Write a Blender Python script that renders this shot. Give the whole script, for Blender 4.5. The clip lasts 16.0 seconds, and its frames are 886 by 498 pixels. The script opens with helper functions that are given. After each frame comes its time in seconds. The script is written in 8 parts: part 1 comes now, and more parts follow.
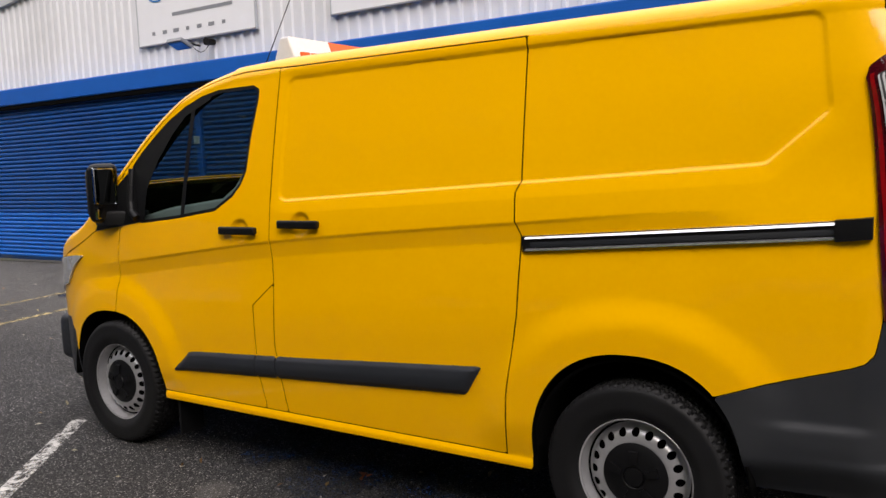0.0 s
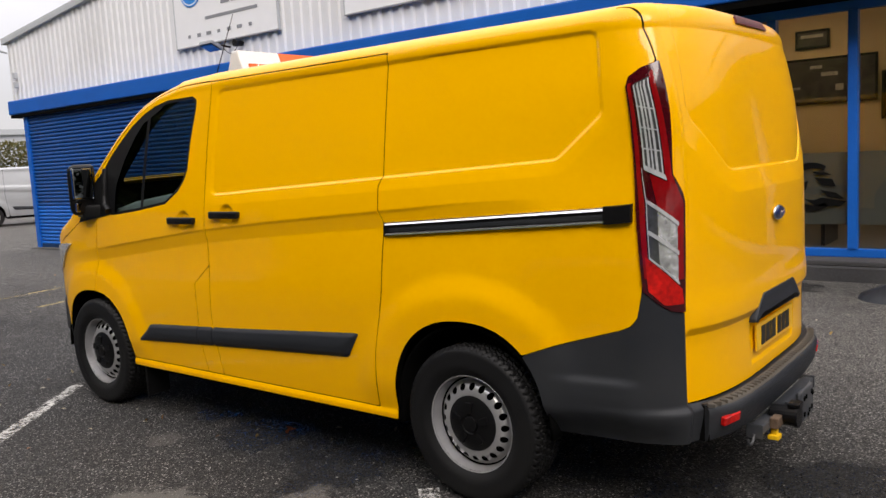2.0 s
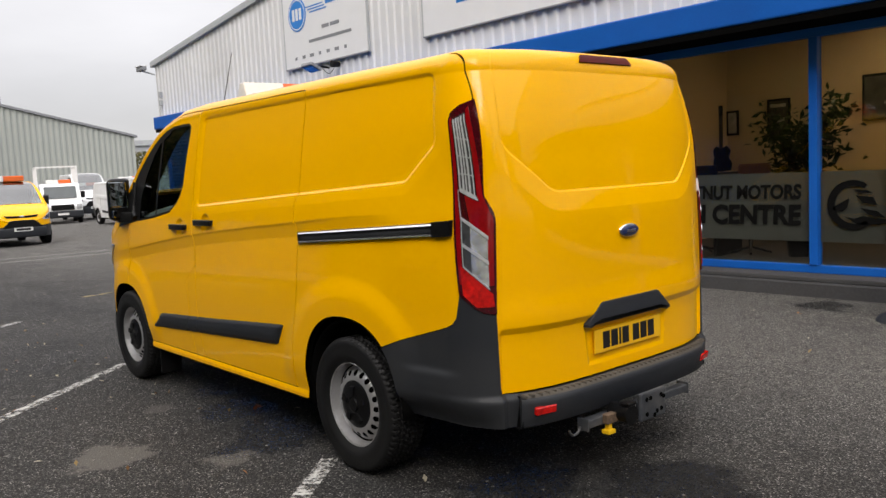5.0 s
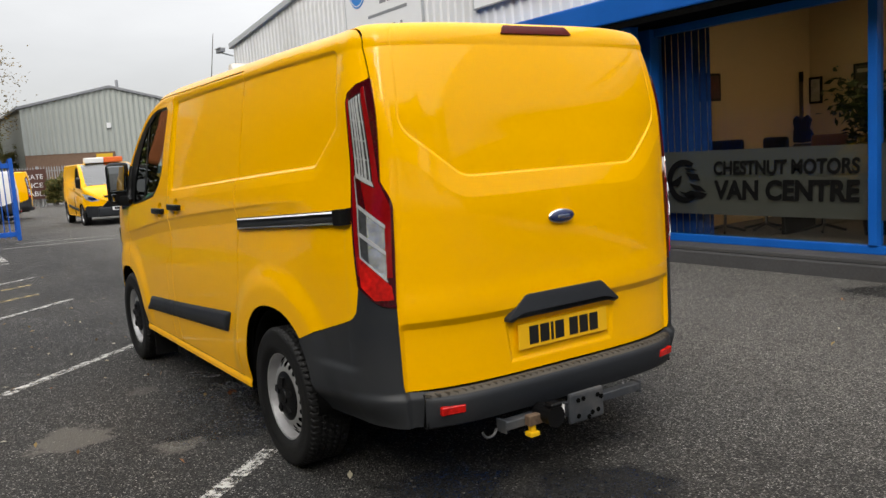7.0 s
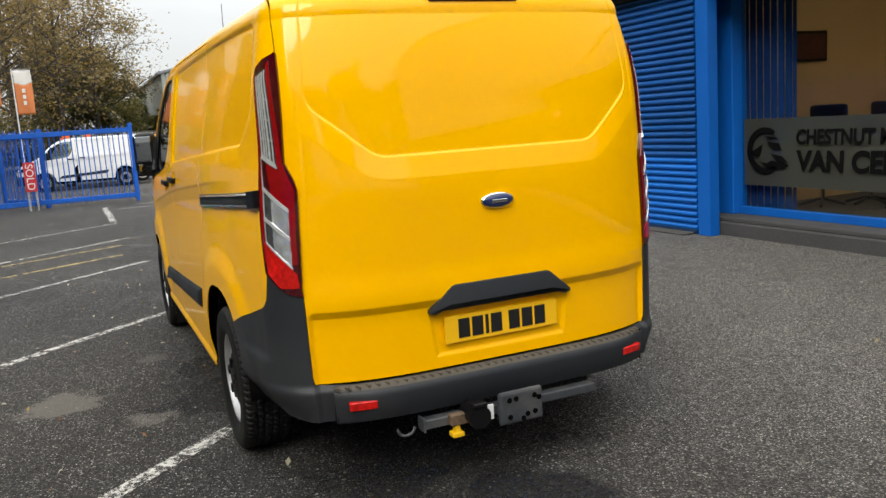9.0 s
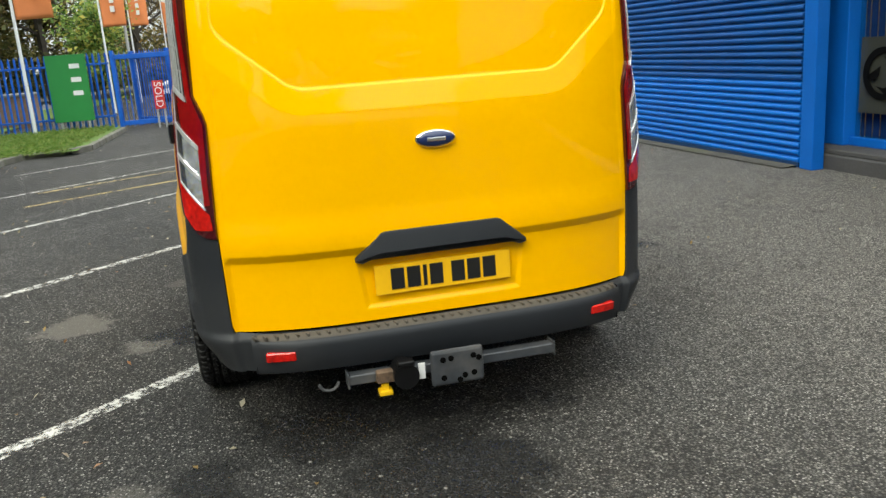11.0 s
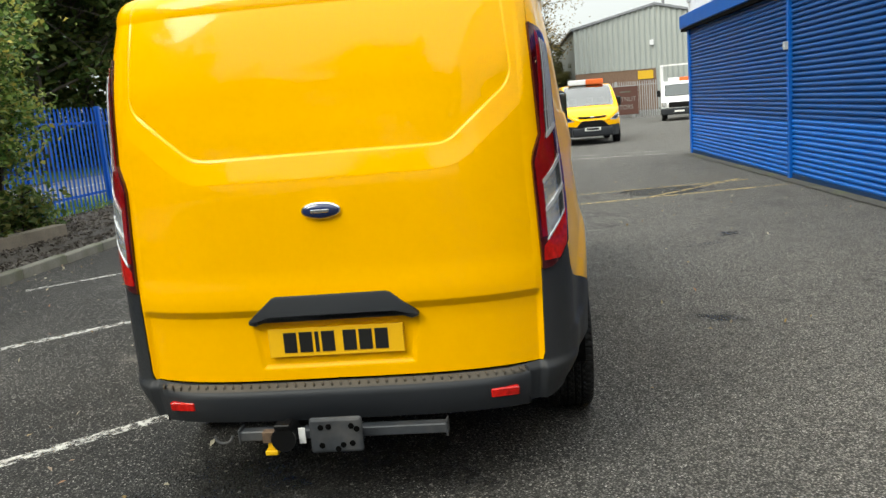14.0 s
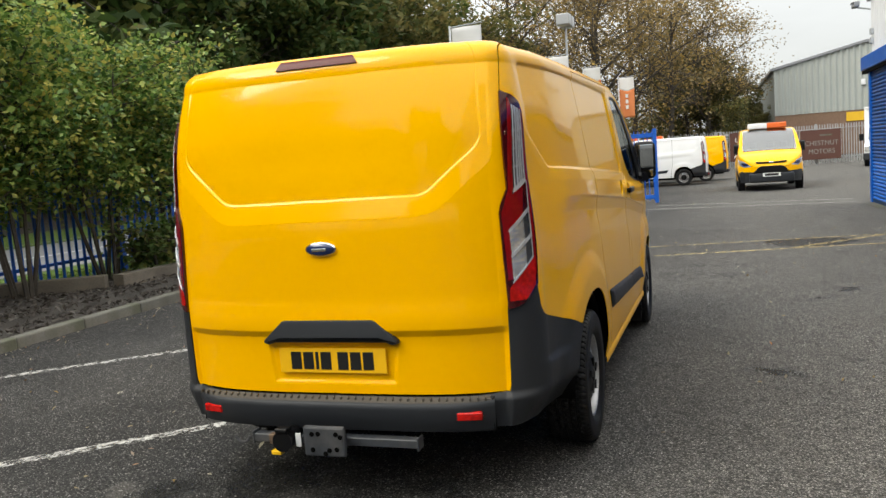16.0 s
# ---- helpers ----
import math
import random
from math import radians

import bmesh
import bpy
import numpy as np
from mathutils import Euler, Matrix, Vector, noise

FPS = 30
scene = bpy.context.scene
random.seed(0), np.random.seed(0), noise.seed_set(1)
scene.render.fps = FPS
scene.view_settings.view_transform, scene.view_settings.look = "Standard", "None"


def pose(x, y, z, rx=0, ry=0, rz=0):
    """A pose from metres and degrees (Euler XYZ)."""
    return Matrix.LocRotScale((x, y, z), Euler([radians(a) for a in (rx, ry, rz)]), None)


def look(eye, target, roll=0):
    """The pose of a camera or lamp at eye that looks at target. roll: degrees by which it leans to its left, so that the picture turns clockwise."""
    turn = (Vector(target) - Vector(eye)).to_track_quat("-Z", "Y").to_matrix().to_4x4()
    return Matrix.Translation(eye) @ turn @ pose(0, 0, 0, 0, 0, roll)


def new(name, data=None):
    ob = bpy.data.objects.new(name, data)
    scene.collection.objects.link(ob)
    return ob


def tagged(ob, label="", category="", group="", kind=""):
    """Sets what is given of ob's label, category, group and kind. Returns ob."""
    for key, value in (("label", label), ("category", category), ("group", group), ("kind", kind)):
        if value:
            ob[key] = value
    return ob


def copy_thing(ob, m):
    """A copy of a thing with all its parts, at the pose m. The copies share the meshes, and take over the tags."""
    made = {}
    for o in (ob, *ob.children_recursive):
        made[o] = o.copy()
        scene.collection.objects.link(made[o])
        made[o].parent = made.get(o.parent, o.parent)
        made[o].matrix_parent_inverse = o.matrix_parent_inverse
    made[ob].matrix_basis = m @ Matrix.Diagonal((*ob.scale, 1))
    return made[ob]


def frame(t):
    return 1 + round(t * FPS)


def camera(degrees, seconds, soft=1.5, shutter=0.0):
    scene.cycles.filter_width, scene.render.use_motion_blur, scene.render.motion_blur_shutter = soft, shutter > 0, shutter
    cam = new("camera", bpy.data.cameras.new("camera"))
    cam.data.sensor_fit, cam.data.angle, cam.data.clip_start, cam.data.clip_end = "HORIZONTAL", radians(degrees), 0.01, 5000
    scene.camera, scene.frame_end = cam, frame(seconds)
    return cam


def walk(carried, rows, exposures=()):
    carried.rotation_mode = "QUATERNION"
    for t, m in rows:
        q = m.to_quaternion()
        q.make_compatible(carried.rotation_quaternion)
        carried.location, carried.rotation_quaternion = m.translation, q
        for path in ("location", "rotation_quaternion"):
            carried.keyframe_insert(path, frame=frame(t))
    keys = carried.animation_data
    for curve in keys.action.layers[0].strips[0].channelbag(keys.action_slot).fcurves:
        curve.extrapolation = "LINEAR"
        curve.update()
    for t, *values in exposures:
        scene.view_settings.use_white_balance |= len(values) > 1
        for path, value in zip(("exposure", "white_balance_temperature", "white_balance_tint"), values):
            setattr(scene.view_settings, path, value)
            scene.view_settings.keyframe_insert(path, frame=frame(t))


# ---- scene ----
cam = camera(57.3, 16.0)
METRES, EYE, TILT, LEAN, TURN = 7.5, 1.485, 0.0, 0.0, 33.3
ROWS = [
    (0.0, 0.0, 0.0, 0.0, -0.23, -6.14, 2.12),
    (0.5, 0.0299, -0.0229, -0.0006, -0.11, -6.53, 1.88),
    (1.0, 0.0559, -0.0448, 0.0019, -0.15, -6.85, 2.19),
    (1.5, 0.0878, -0.0567, 0.0004, 2.27, -7.2, 2.63),
    (2.0, 0.1156, -0.0717, 0.0013, 4.65, -6.82, 3.19),
    (2.5, 0.1385, -0.0953, 0.0005, 5.47, -6.9, 2.42),
    (3.0, 0.1695, -0.1056, 0.0019, 8.15, -6.77, 2.21),
    (5.5, 0.3159, -0.1049, -0.0014, 17.41, -5.9, 3.05),
    (6.0, 0.3343, -0.0823, -0.0036, 19.46, -6.52, 3.33),
    (6.5, 0.3559, -0.0642, -0.0008, 20.83, -6.73, 3.71),
    (7.0, 0.39, -0.0532, -0.0011, 23.07, -6.96, 3.74),
    (7.5, 0.4148, -0.0389, -0.0008, 24.25, -7.81, 3.85),
    (8.0, 0.4305, -0.0113, -0.0018, 26.73, -8.74, 3.52),
    (8.5, 0.4478, 0.0107, 0.0005, 29.06, -8.94, 3.97),
    (9.0, 0.4739, 0.0268, 0.0005, 32.2, -9.04, 3.84),
    (9.5, 0.4963, 0.0455, 0.0004, 35.08, -10.36, 4.11),
    (12.0, 0.5583, 0.1798, -0.0021, 48.24, -14.55, 4.04),
    (12.5, 0.5869, 0.2013, -0.0014, 51.97, -13.9, 4.34),
    (13.0, 0.6108, 0.2213, 0.0007, 54.58, -13.15, 4.33),
    (13.5, 0.6224, 0.2509, -0.002, 57.55, -12.96, 4.16),
    (14.0, 0.6423, 0.2737, 0.0019, 61.58, -10.03, 4.7),
    (14.5, 0.6759, 0.2918, 0.0036, 65.23, -7.99, 4.84),
    (15.0, 0.6959, 0.3121, 0.0024, 67.88, -6.82, 4.55),
    (15.5, 0.7107, 0.3386, 0.0032, 71.61, -6.33, 4.4),
    (16.0, 0.7367, 0.3573, 0.0022, 75.19, -6.19, 4.15),
]
walk(cam, [(t, pose(0, 0, EYE, TILT, LEAN, TURN) @ pose(METRES * x, METRES * y, METRES * z, 90 + pitch, roll, yaw)) for t, x, y, z, yaw, pitch, roll in ROWS],
     exposures=((0.0, 0.04, 7000, 17), (3.0, 0.04, 7000, 14), (5.5, -0.1, 7000, 12), (8.0, 0.06, 7000, 8), (9.0, 0.2, 7000, 7), (12.0, 0.48, 7000, -1), (13.5, 0.46, 7000, 0), (14.5, 0.22, 7100, 4), (16.0, 0.2, 7100, 6)))

# ---- light ----
world = bpy.data.worlds.new("overcast")
scene.world = world
world.use_nodes = True
wn, wl = world.node_tree.nodes, world.node_tree.links
wn.clear()
w_out = wn.new("ShaderNodeOutputWorld")
w_bg = wn.new("ShaderNodeBackground")
w_sky = wn.new("ShaderNodeTexSky")
w_sky.sky_type = "NISHITA"
w_sky.sun_disc = False
SUN_ELEV, SUN_AZ = radians(42), radians(138)
w_sky.sun_elevation, w_sky.sun_rotation = SUN_ELEV, SUN_AZ
w_co = wn.new("ShaderNodeTexCoord")
w_sep = wn.new("ShaderNodeSeparateXYZ")
w_ramp = wn.new("ShaderNodeMapRange")          # a clouded sky is brighter overhead than at the horizon
w_ramp.inputs["From Min"].default_value, w_ramp.inputs["From Max"].default_value = 0.0, 1.0
w_ramp.inputs["To Min"].default_value, w_ramp.inputs["To Max"].default_value = 0.55, 2.5
w_noise = wn.new("ShaderNodeTexNoise")
w_noise.inputs["Scale"].default_value, w_noise.inputs["Detail"].default_value = 2.2, 6
w_map = wn.new("ShaderNodeMapping")
w_map.inputs["Scale"].default_value = (1, 1, 3.5)
w_cl = wn.new("ShaderNodeMapRange")
w_cl.inputs["From Min"].default_value, w_cl.inputs["From Max"].default_value = 0.3, 0.7
w_cl.inputs["To Min"].default_value, w_cl.inputs["To Max"].default_value = 0.86, 1.1
w_mul = wn.new("ShaderNodeMath")
w_mul.operation = "MULTIPLY"
w_col = wn.new("ShaderNodeVectorMath")
w_col.operation = "SCALE"
w_col.inputs[0].default_value = (0.94, 0.98, 1.06)
w_skys = wn.new("ShaderNodeVectorMath")
w_skys.operation = "SCALE"
w_skys.inputs["Scale"].default_value = 0.012
w_add = wn.new("ShaderNodeVectorMath")
w_add.operation = "ADD"
wl.new(w_co.outputs["Generated"], w_sep.inputs[0])
wl.new(w_sep.outputs["Z"], w_ramp.inputs["Value"])
wl.new(w_co.outputs["Generated"], w_map.inputs["Vector"])
wl.new(w_map.outputs[0], w_noise.inputs["Vector"])
wl.new(w_noise.outputs["Fac"], w_cl.inputs["Value"])
wl.new(w_ramp.outputs[0], w_mul.inputs[0])
wl.new(w_cl.outputs[0], w_mul.inputs[1])
wl.new(w_mul.outputs[0], w_col.inputs["Scale"])
wl.new(w_sky.outputs[0], w_skys.inputs[0])
wl.new(w_col.outputs[0], w_add.inputs[0])
wl.new(w_skys.outputs[0], w_add.inputs[1])
wl.new(w_add.outputs[0], w_bg.inputs["Color"])
w_bg.inputs["Strength"].default_value = 1.0
wl.new(w_bg.outputs[0], w_out.inputs[0])

sun = new("sun", bpy.data.lights.new("sun", "SUN"))
sun.data.energy, sun.data.angle, sun.data.color = 2.3, radians(35), (1.0, 0.97, 0.92)
sun.matrix_world = look((0, 0, 30), (0 - 30 * math.sin(SUN_AZ) / math.tan(SUN_ELEV), 0 - 30 * math.cos(SUN_AZ) / math.tan(SUN_ELEV), 0))


# ---- materials ----
def mat(name, base, rough=0.5, metal=0.0, var=0.12, scale=3.0, bump=0.0, bscale=60.0, coat=0.0, spec=0.5, stain=0.0, rand=0.0, dirt=None, crough=0.03):
    """A surface: base colour, two scales of variation (grain and stains), roughness variation and fine relief."""
    m = bpy.data.materials.new(name)
    m.use_nodes = True
    n, l = m.node_tree.nodes, m.node_tree.links
    b = n["Principled BSDF"]
    b.inputs["Roughness"].default_value, b.inputs["Metallic"].default_value = rough, metal
    b.inputs["Coat Weight"].default_value, b.inputs["Coat Roughness"].default_value = coat, crough
    b.inputs["Specular IOR Level"].default_value = spec
    co = n.new("ShaderNodeTexCoord")
    big = n.new("ShaderNodeTexNoise")
    big.inputs["Scale"].default_value, big.inputs["Detail"].default_value = scale, 5
    l.new(co.outputs["Object"], big.inputs["Vector"])
    fine = n.new("ShaderNodeTexNoise")
    fine.inputs["Scale"].default_value, fine.inputs["Detail"].default_value = bscale, 3
    l.new(co.outputs["Object"], fine.inputs["Vector"])
    mix = n.new("ShaderNodeMix")
    mix.data_type = "RGBA"
    mix.inputs["A"].default_value = (*[max(0, c * (1 - var)) for c in base], 1)
    mix.inputs["B"].default_value = (*[c * (1 + var) for c in base], 1)
    avg = n.new("ShaderNodeMath")
    avg.operation = "MULTIPLY_ADD"
    avg.inputs[1].default_value, avg.inputs[2].default_value = 0.45, 0.0
    l.new(fine.outputs["Fac"], avg.inputs[0])
    add = n.new("ShaderNodeMath")
    add.operation = "MULTIPLY_ADD"
    add.inputs[1].default_value = 0.55
    l.new(big.outputs["Fac"], add.inputs[0])
    l.new(avg.outputs[0], add.inputs[2])
    st = n.new("ShaderNodeMapRange")
    st.inputs["From Min"].default_value, st.inputs["From Max"].default_value = 0.3, 0.7
    l.new(add.outputs[0], st.inputs["Value"])
    l.new(st.outputs[0], mix.inputs["Factor"])
    out = mix.outputs["Result"]
    if stain > 0:
        sn = n.new("ShaderNodeTexNoise")
        sn.inputs["Scale"].default_value, sn.inputs["Detail"].default_value = scale * 0.35, 8
        l.new(co.outputs["Object"], sn.inputs["Vector"])
        sr = n.new("ShaderNodeMapRange")
        sr.inputs["From Min"].default_value, sr.inputs["From Max"].default_value = 0.52, 0.68
        sr.inputs["To Max"].default_value = stain
        l.new(sn.outputs["Fac"], sr.inputs["Value"])
        mx = n.new("ShaderNodeMix")
        mx.data_type = "RGBA"
        mx.inputs["B"].default_value = (*(dirt or [c * 0.45 for c in base]), 1)
        l.new(sr.outputs[0], mx.inputs["Factor"])
        l.new(out, mx.inputs["A"])
        out = mx.outputs["Result"]
    if rand > 0:
        inf = n.new("ShaderNodeObjectInfo")
        hs = n.new("ShaderNodeHueSaturation")
        rr = n.new("ShaderNodeMapRange")
        rr.inputs["To Min"].default_value, rr.inputs["To Max"].default_value = 1 - rand, 1 + rand
        l.new(inf.outputs["Random"], rr.inputs["Value"])
        l.new(rr.outputs[0], hs.inputs["Value"])
        l.new(out, hs.inputs["Color"])
        out = hs.outputs["Color"]
    l.new(out, b.inputs["Base Color"])
    rv = n.new("ShaderNodeMapRange")
    rv.inputs["To Min"].default_value, rv.inputs["To Max"].default_value = max(0.0, rough - 0.12 * rough - 0.02 * (rough > 0.05)), min(1.0, rough + 0.2 * rough)
    l.new(big.outputs["Fac"], rv.inputs["Value"])
    l.new(rv.outputs[0], b.inputs["Roughness"])
    if bump > 0:
        bp = n.new("ShaderNodeBump")
        bp.inputs["Strength"].default_value, bp.inputs["Distance"].default_value = 1.0, bump
        l.new(fine.outputs["Fac"], bp.inputs["Height"])
        l.new(bp.outputs[0], b.inputs["Normal"])
    return m


def glass(name, tint=(0.9, 0.95, 0.95), rough=0.0, alpha=0.25, gain=1.3):
    """Thin pane: part clear, part dark reflecting glass."""
    m = bpy.data.materials.new(name)
    m.use_nodes = True
    n, l = m.node_tree.nodes, m.node_tree.links
    n.remove(n["Principled BSDF"])
    tr = n.new("ShaderNodeBsdfTransparent")
    tr.inputs["Color"].default_value = (*tint, 1)
    gl = n.new("ShaderNodeBsdfGlossy")
    gl.inputs["Roughness"].default_value = rough
    gl.inputs["Color"].default_value = (1, 1, 1, 1)
    lw = n.new("ShaderNodeLayerWeight")
    lw.inputs["Blend"].default_value = 0.5
    pw = n.new("ShaderNodeMath")
    pw.operation = "POWER"
    pw.inputs[1].default_value = 4.0
    l.new(lw.outputs["Facing"], pw.inputs[0])
    mul = n.new("ShaderNodeMath")
    mul.operation = "MULTIPLY_ADD"
    mul.inputs[1].default_value, mul.inputs[2].default_value = gain * 0.7, alpha + 0.045 * gain
    l.new(pw.outputs[0], mul.inputs[0])
    mx = n.new("ShaderNodeMixShader")
    l.new(mul.outputs[0], mx.inputs[0])
    l.new(tr.outputs[0], mx.inputs[1])
    l.new(gl.outputs[0], mx.inputs[2])
    l.new(mx.outputs[0], n["Material Output"].inputs[0])
    return m


def frosted(name):
    """Etched film on glass: milky, lets some light through."""
    m = mat(name, (0.085, 0.094, 0.09), rough=0.4, var=0.06, spec=0.22)
    m.node_tree.nodes["Principled BSDF"].inputs["Transmission Weight"].default_value = 0.35
    return m


def glowing(name, colour, strength):
    m = bpy.data.materials.new(name)
    m.use_nodes = True
    b = m.node_tree.nodes["Principled BSDF"]
    b.inputs["Base Color"].default_value = (*colour, 1)
    b.inputs["Emission Color"].default_value = (*colour, 1)
    b.inputs["Emission Strength"].default_value = strength
    return m


M_YELLOW = mat("yellow_paint", (0.93, 0.458, 0.0), rough=0.42, var=0.015, scale=1.5, coat=0.65, spec=0.05, crough=0.05)
M_WHITEVAN = mat("white_van_paint", (0.78, 0.79, 0.8), rough=0.3, var=0.03, coat=0.8)
M_SILVER = mat("silver_van_paint", (0.35, 0.36, 0.37), rough=0.35, metal=0.4, var=0.04, coat=0.8)
M_PLASTIC = mat("dark_grey_plastic", (0.019, 0.0215, 0.026), rough=0.48, var=0.12, scale=4, bump=0.0004, bscale=900, stain=0.2, dirt=(0.07, 0.068, 0.064), spec=0.3)
M_BLACK = mat("black_plastic", (0.0045, 0.0045, 0.005), rough=0.42, var=0.15, bump=0.0003, bscale=700, spec=0.22)
# black of the underbody; on soffit and window gap it is painted-in shade
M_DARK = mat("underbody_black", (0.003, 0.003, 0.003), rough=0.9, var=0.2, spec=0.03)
M_RUBBER = mat("tyre_rubber", (0.0065, 0.0065, 0.007), rough=0.55, var=0.3, scale=8, bump=0.0006, bscale=300, stain=0.3, dirt=(0.014, 0.0135, 0.012), spec=0.26)
M_STEEL = mat("silver_wheel_steel", (0.5, 0.5, 0.51), rough=0.3, metal=0.6, var=0.1, scale=9, stain=0.35, dirt=(0.16, 0.13, 0.1))
M_CHROME = mat("chrome", (0.75, 0.76, 0.77), rough=0.12, metal=1.0, var=0.05)
M_RAIL = mat("brushed_alloy_rail", (0.78, 0.79, 0.8), rough=0.14, metal=0.9, var=0.12, scale=2, bscale=20)
M_RED = mat("red_lamp_lens", (0.22, 0.003, 0.005), rough=0.1, var=0.25, coat=1.0, spec=0.2, scale=10)
M_REDDK = mat("dark_red_lamp_lens", (0.05, 0.002, 0.005), rough=0.1, var=0.15, coat=1.0, spec=0.2, scale=12)
M_BRAKE = mat("brake_light_lens", (0.09, 0.003, 0.004), rough=0.35, var=0.2, coat=0.15, spec=0.15, scale=12)
M_REDHI = mat("bright_red_reflector", (0.48, 0.008, 0.006), rough=0.2, var=0.6, coat=0.6, spec=0.2, scale=11)
M_CLEAR = mat("clear_lamp_reflector", (0.68, 0.7, 0.71), rough=0.16, metal=0.55, var=0.2, scale=14, coat=1.0, bump=0.004, bscale=26)
M_BADGE = mat("badge_blue", (0.008, 0.02, 0.085), rough=0.2, var=0.2, coat=1.0)
M_PLATE = mat("yellow_plate", (0.86, 0.47, 0.01), rough=0.35, var=0.03)
M_INK = mat("plate_ink", (0.01, 0.01, 0.01), rough=0.4, var=0.1)
M_WHITE = mat("white_plastic", (0.75, 0.75, 0.74), rough=0.4, var=0.05)
M_ORANGE = mat("orange_print", (0.72, 0.13, 0.02), rough=0.5, var=0.06)
M_TOW = mat("towbar_grey_paint", (0.035, 0.039, 0.046), rough=0.5, var=0.25, scale=14, stain=0.5, dirt=(0.13, 0.12, 0.11))
M_RUST = mat("rusty_steel", (0.12, 0.075, 0.045), rough=0.8, var=0.5, scale=30)
M_CLIP = mat("yellow_socket_plastic", (0.85, 0.5, 0.01), rough=0.4, var=0.1)
M_PAD = mat("worn_step_pad", (0.075, 0.064, 0.05), rough=0.8, var=0.3, scale=9, bump=0.001, bscale=200, stain=0.5, dirt=(0.05, 0.048, 0.045))
M_LAMPGREY = mat("lamp_reflector", (0.8, 0.81, 0.82), rough=0.2, metal=0.75, var=0.4, scale=22, bump=0.006, bscale=26, coat=0.6)
M_LAMPDARK = mat("dark_lamp_reflector", (0.09, 0.092, 0.095), rough=0.2, metal=0.5, var=0.4, scale=16, coat=1.0)
M_VANE = mat("lamp_vane_silver", (0.72, 0.73, 0.74), rough=0.25, metal=0.55, var=0.15, scale=30, coat=0.6)
M_SCREEN = glass("sloping_windscreen_glass", (0.35, 0.42, 0.42), 0.0, 0.12, 1.2)
M_DARKGLASS = mat("dark_cab_glass", (0.05, 0.06, 0.06), rough=0.06, var=0.2, scale=2, coat=1.0)
M_CABGLASS = glass("cab_glass", (0.42, 0.52, 0.52), 0.0, 0.015, 1.0)
M_DOORTRIM = mat("pale_door_trim", (0.33, 0.36, 0.35), rough=0.6, var=0.08)
M_MIRROR = mat("mirror_glass", (0.3, 0.32, 0.33), rough=0.01, metal=1.0, var=0.0)
M_SEAT = mat("cab_seat_cloth", (0.03, 0.03, 0.033), rough=0.9, var=0.2, bump=0.001, bscale=300)
M_DASH = mat("cab_dash_plastic", (0.09, 0.09, 0.092), rough=0.6, var=0.1)
M_BLUE = mat("blue_painted_metal", (0.001, 0.095, 0.42), rough=0.4, var=0.1, spec=0.3, scale=2.5, stain=0.25, dirt=(0.01, 0.05, 0.24))
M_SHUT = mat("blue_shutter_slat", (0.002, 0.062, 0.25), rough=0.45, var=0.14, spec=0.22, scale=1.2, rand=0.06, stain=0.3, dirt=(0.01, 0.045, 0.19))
M_SHUTLOW = mat("repainted_blue_slat", (0.001, 0.112, 0.46), rough=0.4, spec=0.25, var=0.08, scale=1.5, rand=0.05, stain=0.2, dirt=(0.01, 0.07, 0.32))
M_BOTTOM = mat("dirty_bottom_rail", (0.006, 0.03, 0.09), rough=0.6, var=0.3, scale=3, stain=0.6, dirt=(0.04, 0.042, 0.04), spec=0.2)
M_FENCE = mat("blue_fence_paint", (0.002, 0.1, 0.5), rough=0.45, var=0.2, scale=6, rand=0.12)
M_CLAD = mat("white_cladding_sheet", (0.66, 0.67, 0.685), rough=0.45, var=0.05, scale=1.0, stain=0.35, dirt=(0.5, 0.5, 0.48), rand=0.03)
M_TRIMGREY = mat("grey_flashing", (0.42, 0.44, 0.46), rough=0.5, var=0.08)
M_PLINTH = mat("dark_plinth_render", (0.045, 0.045, 0.047), rough=0.8, var=0.25, scale=3, bump=0.002, bscale=60)
M_SLAB = mat("concrete_sill", (0.24, 0.235, 0.22), rough=0.85, var=0.2, scale=4, bump=0.002, bscale=80, stain=0.3)
M_KERB = mat("old_concrete_kerb", (0.15, 0.142, 0.12), rough=0.9, var=0.3, scale=5, bump=0.004, bscale=70, stain=0.7, dirt=(0.09, 0.095, 0.055), rand=0.12)
M_PAINT = None
M_SHOPGLASS = glass("shop_glass", (0.88, 0.87, 0.83), 0.0, 0.0, 0.55)
M_FROST = frosted("frosted_film")
M_BLINDBLUE = mat("blue_blind_cloth", (0.006, 0.035, 0.16), rough=0.9, var=0.15, spec=0.1)
M_VINYL = mat("black_vinyl_letter", (0.003, 0.003, 0.003), rough=0.6, var=0.1, spec=0.1)
M_CREAM = mat("cream_wall_paint", (0.62, 0.47, 0.27), rough=0.85, var=0.06)
M_CARPET = mat("dark_office_floor", (0.09, 0.085, 0.08), rough=0.9, var=0.15)
M_CEIL = mat("office_ceiling", (0.5, 0.46, 0.4), rough=0.9, var=0.05)
M_SIGN = mat("sign_board_white", (0.74, 0.75, 0.77), rough=0.4, var=0.03)
M_SIGNBLUE = mat("sign_blue_print", (0.01, 0.2, 0.62), rough=0.4, var=0.05)
M_SIGNGREY = mat("sign_grey_print", (0.22, 0.23, 0.25), rough=0.5, var=0.05)


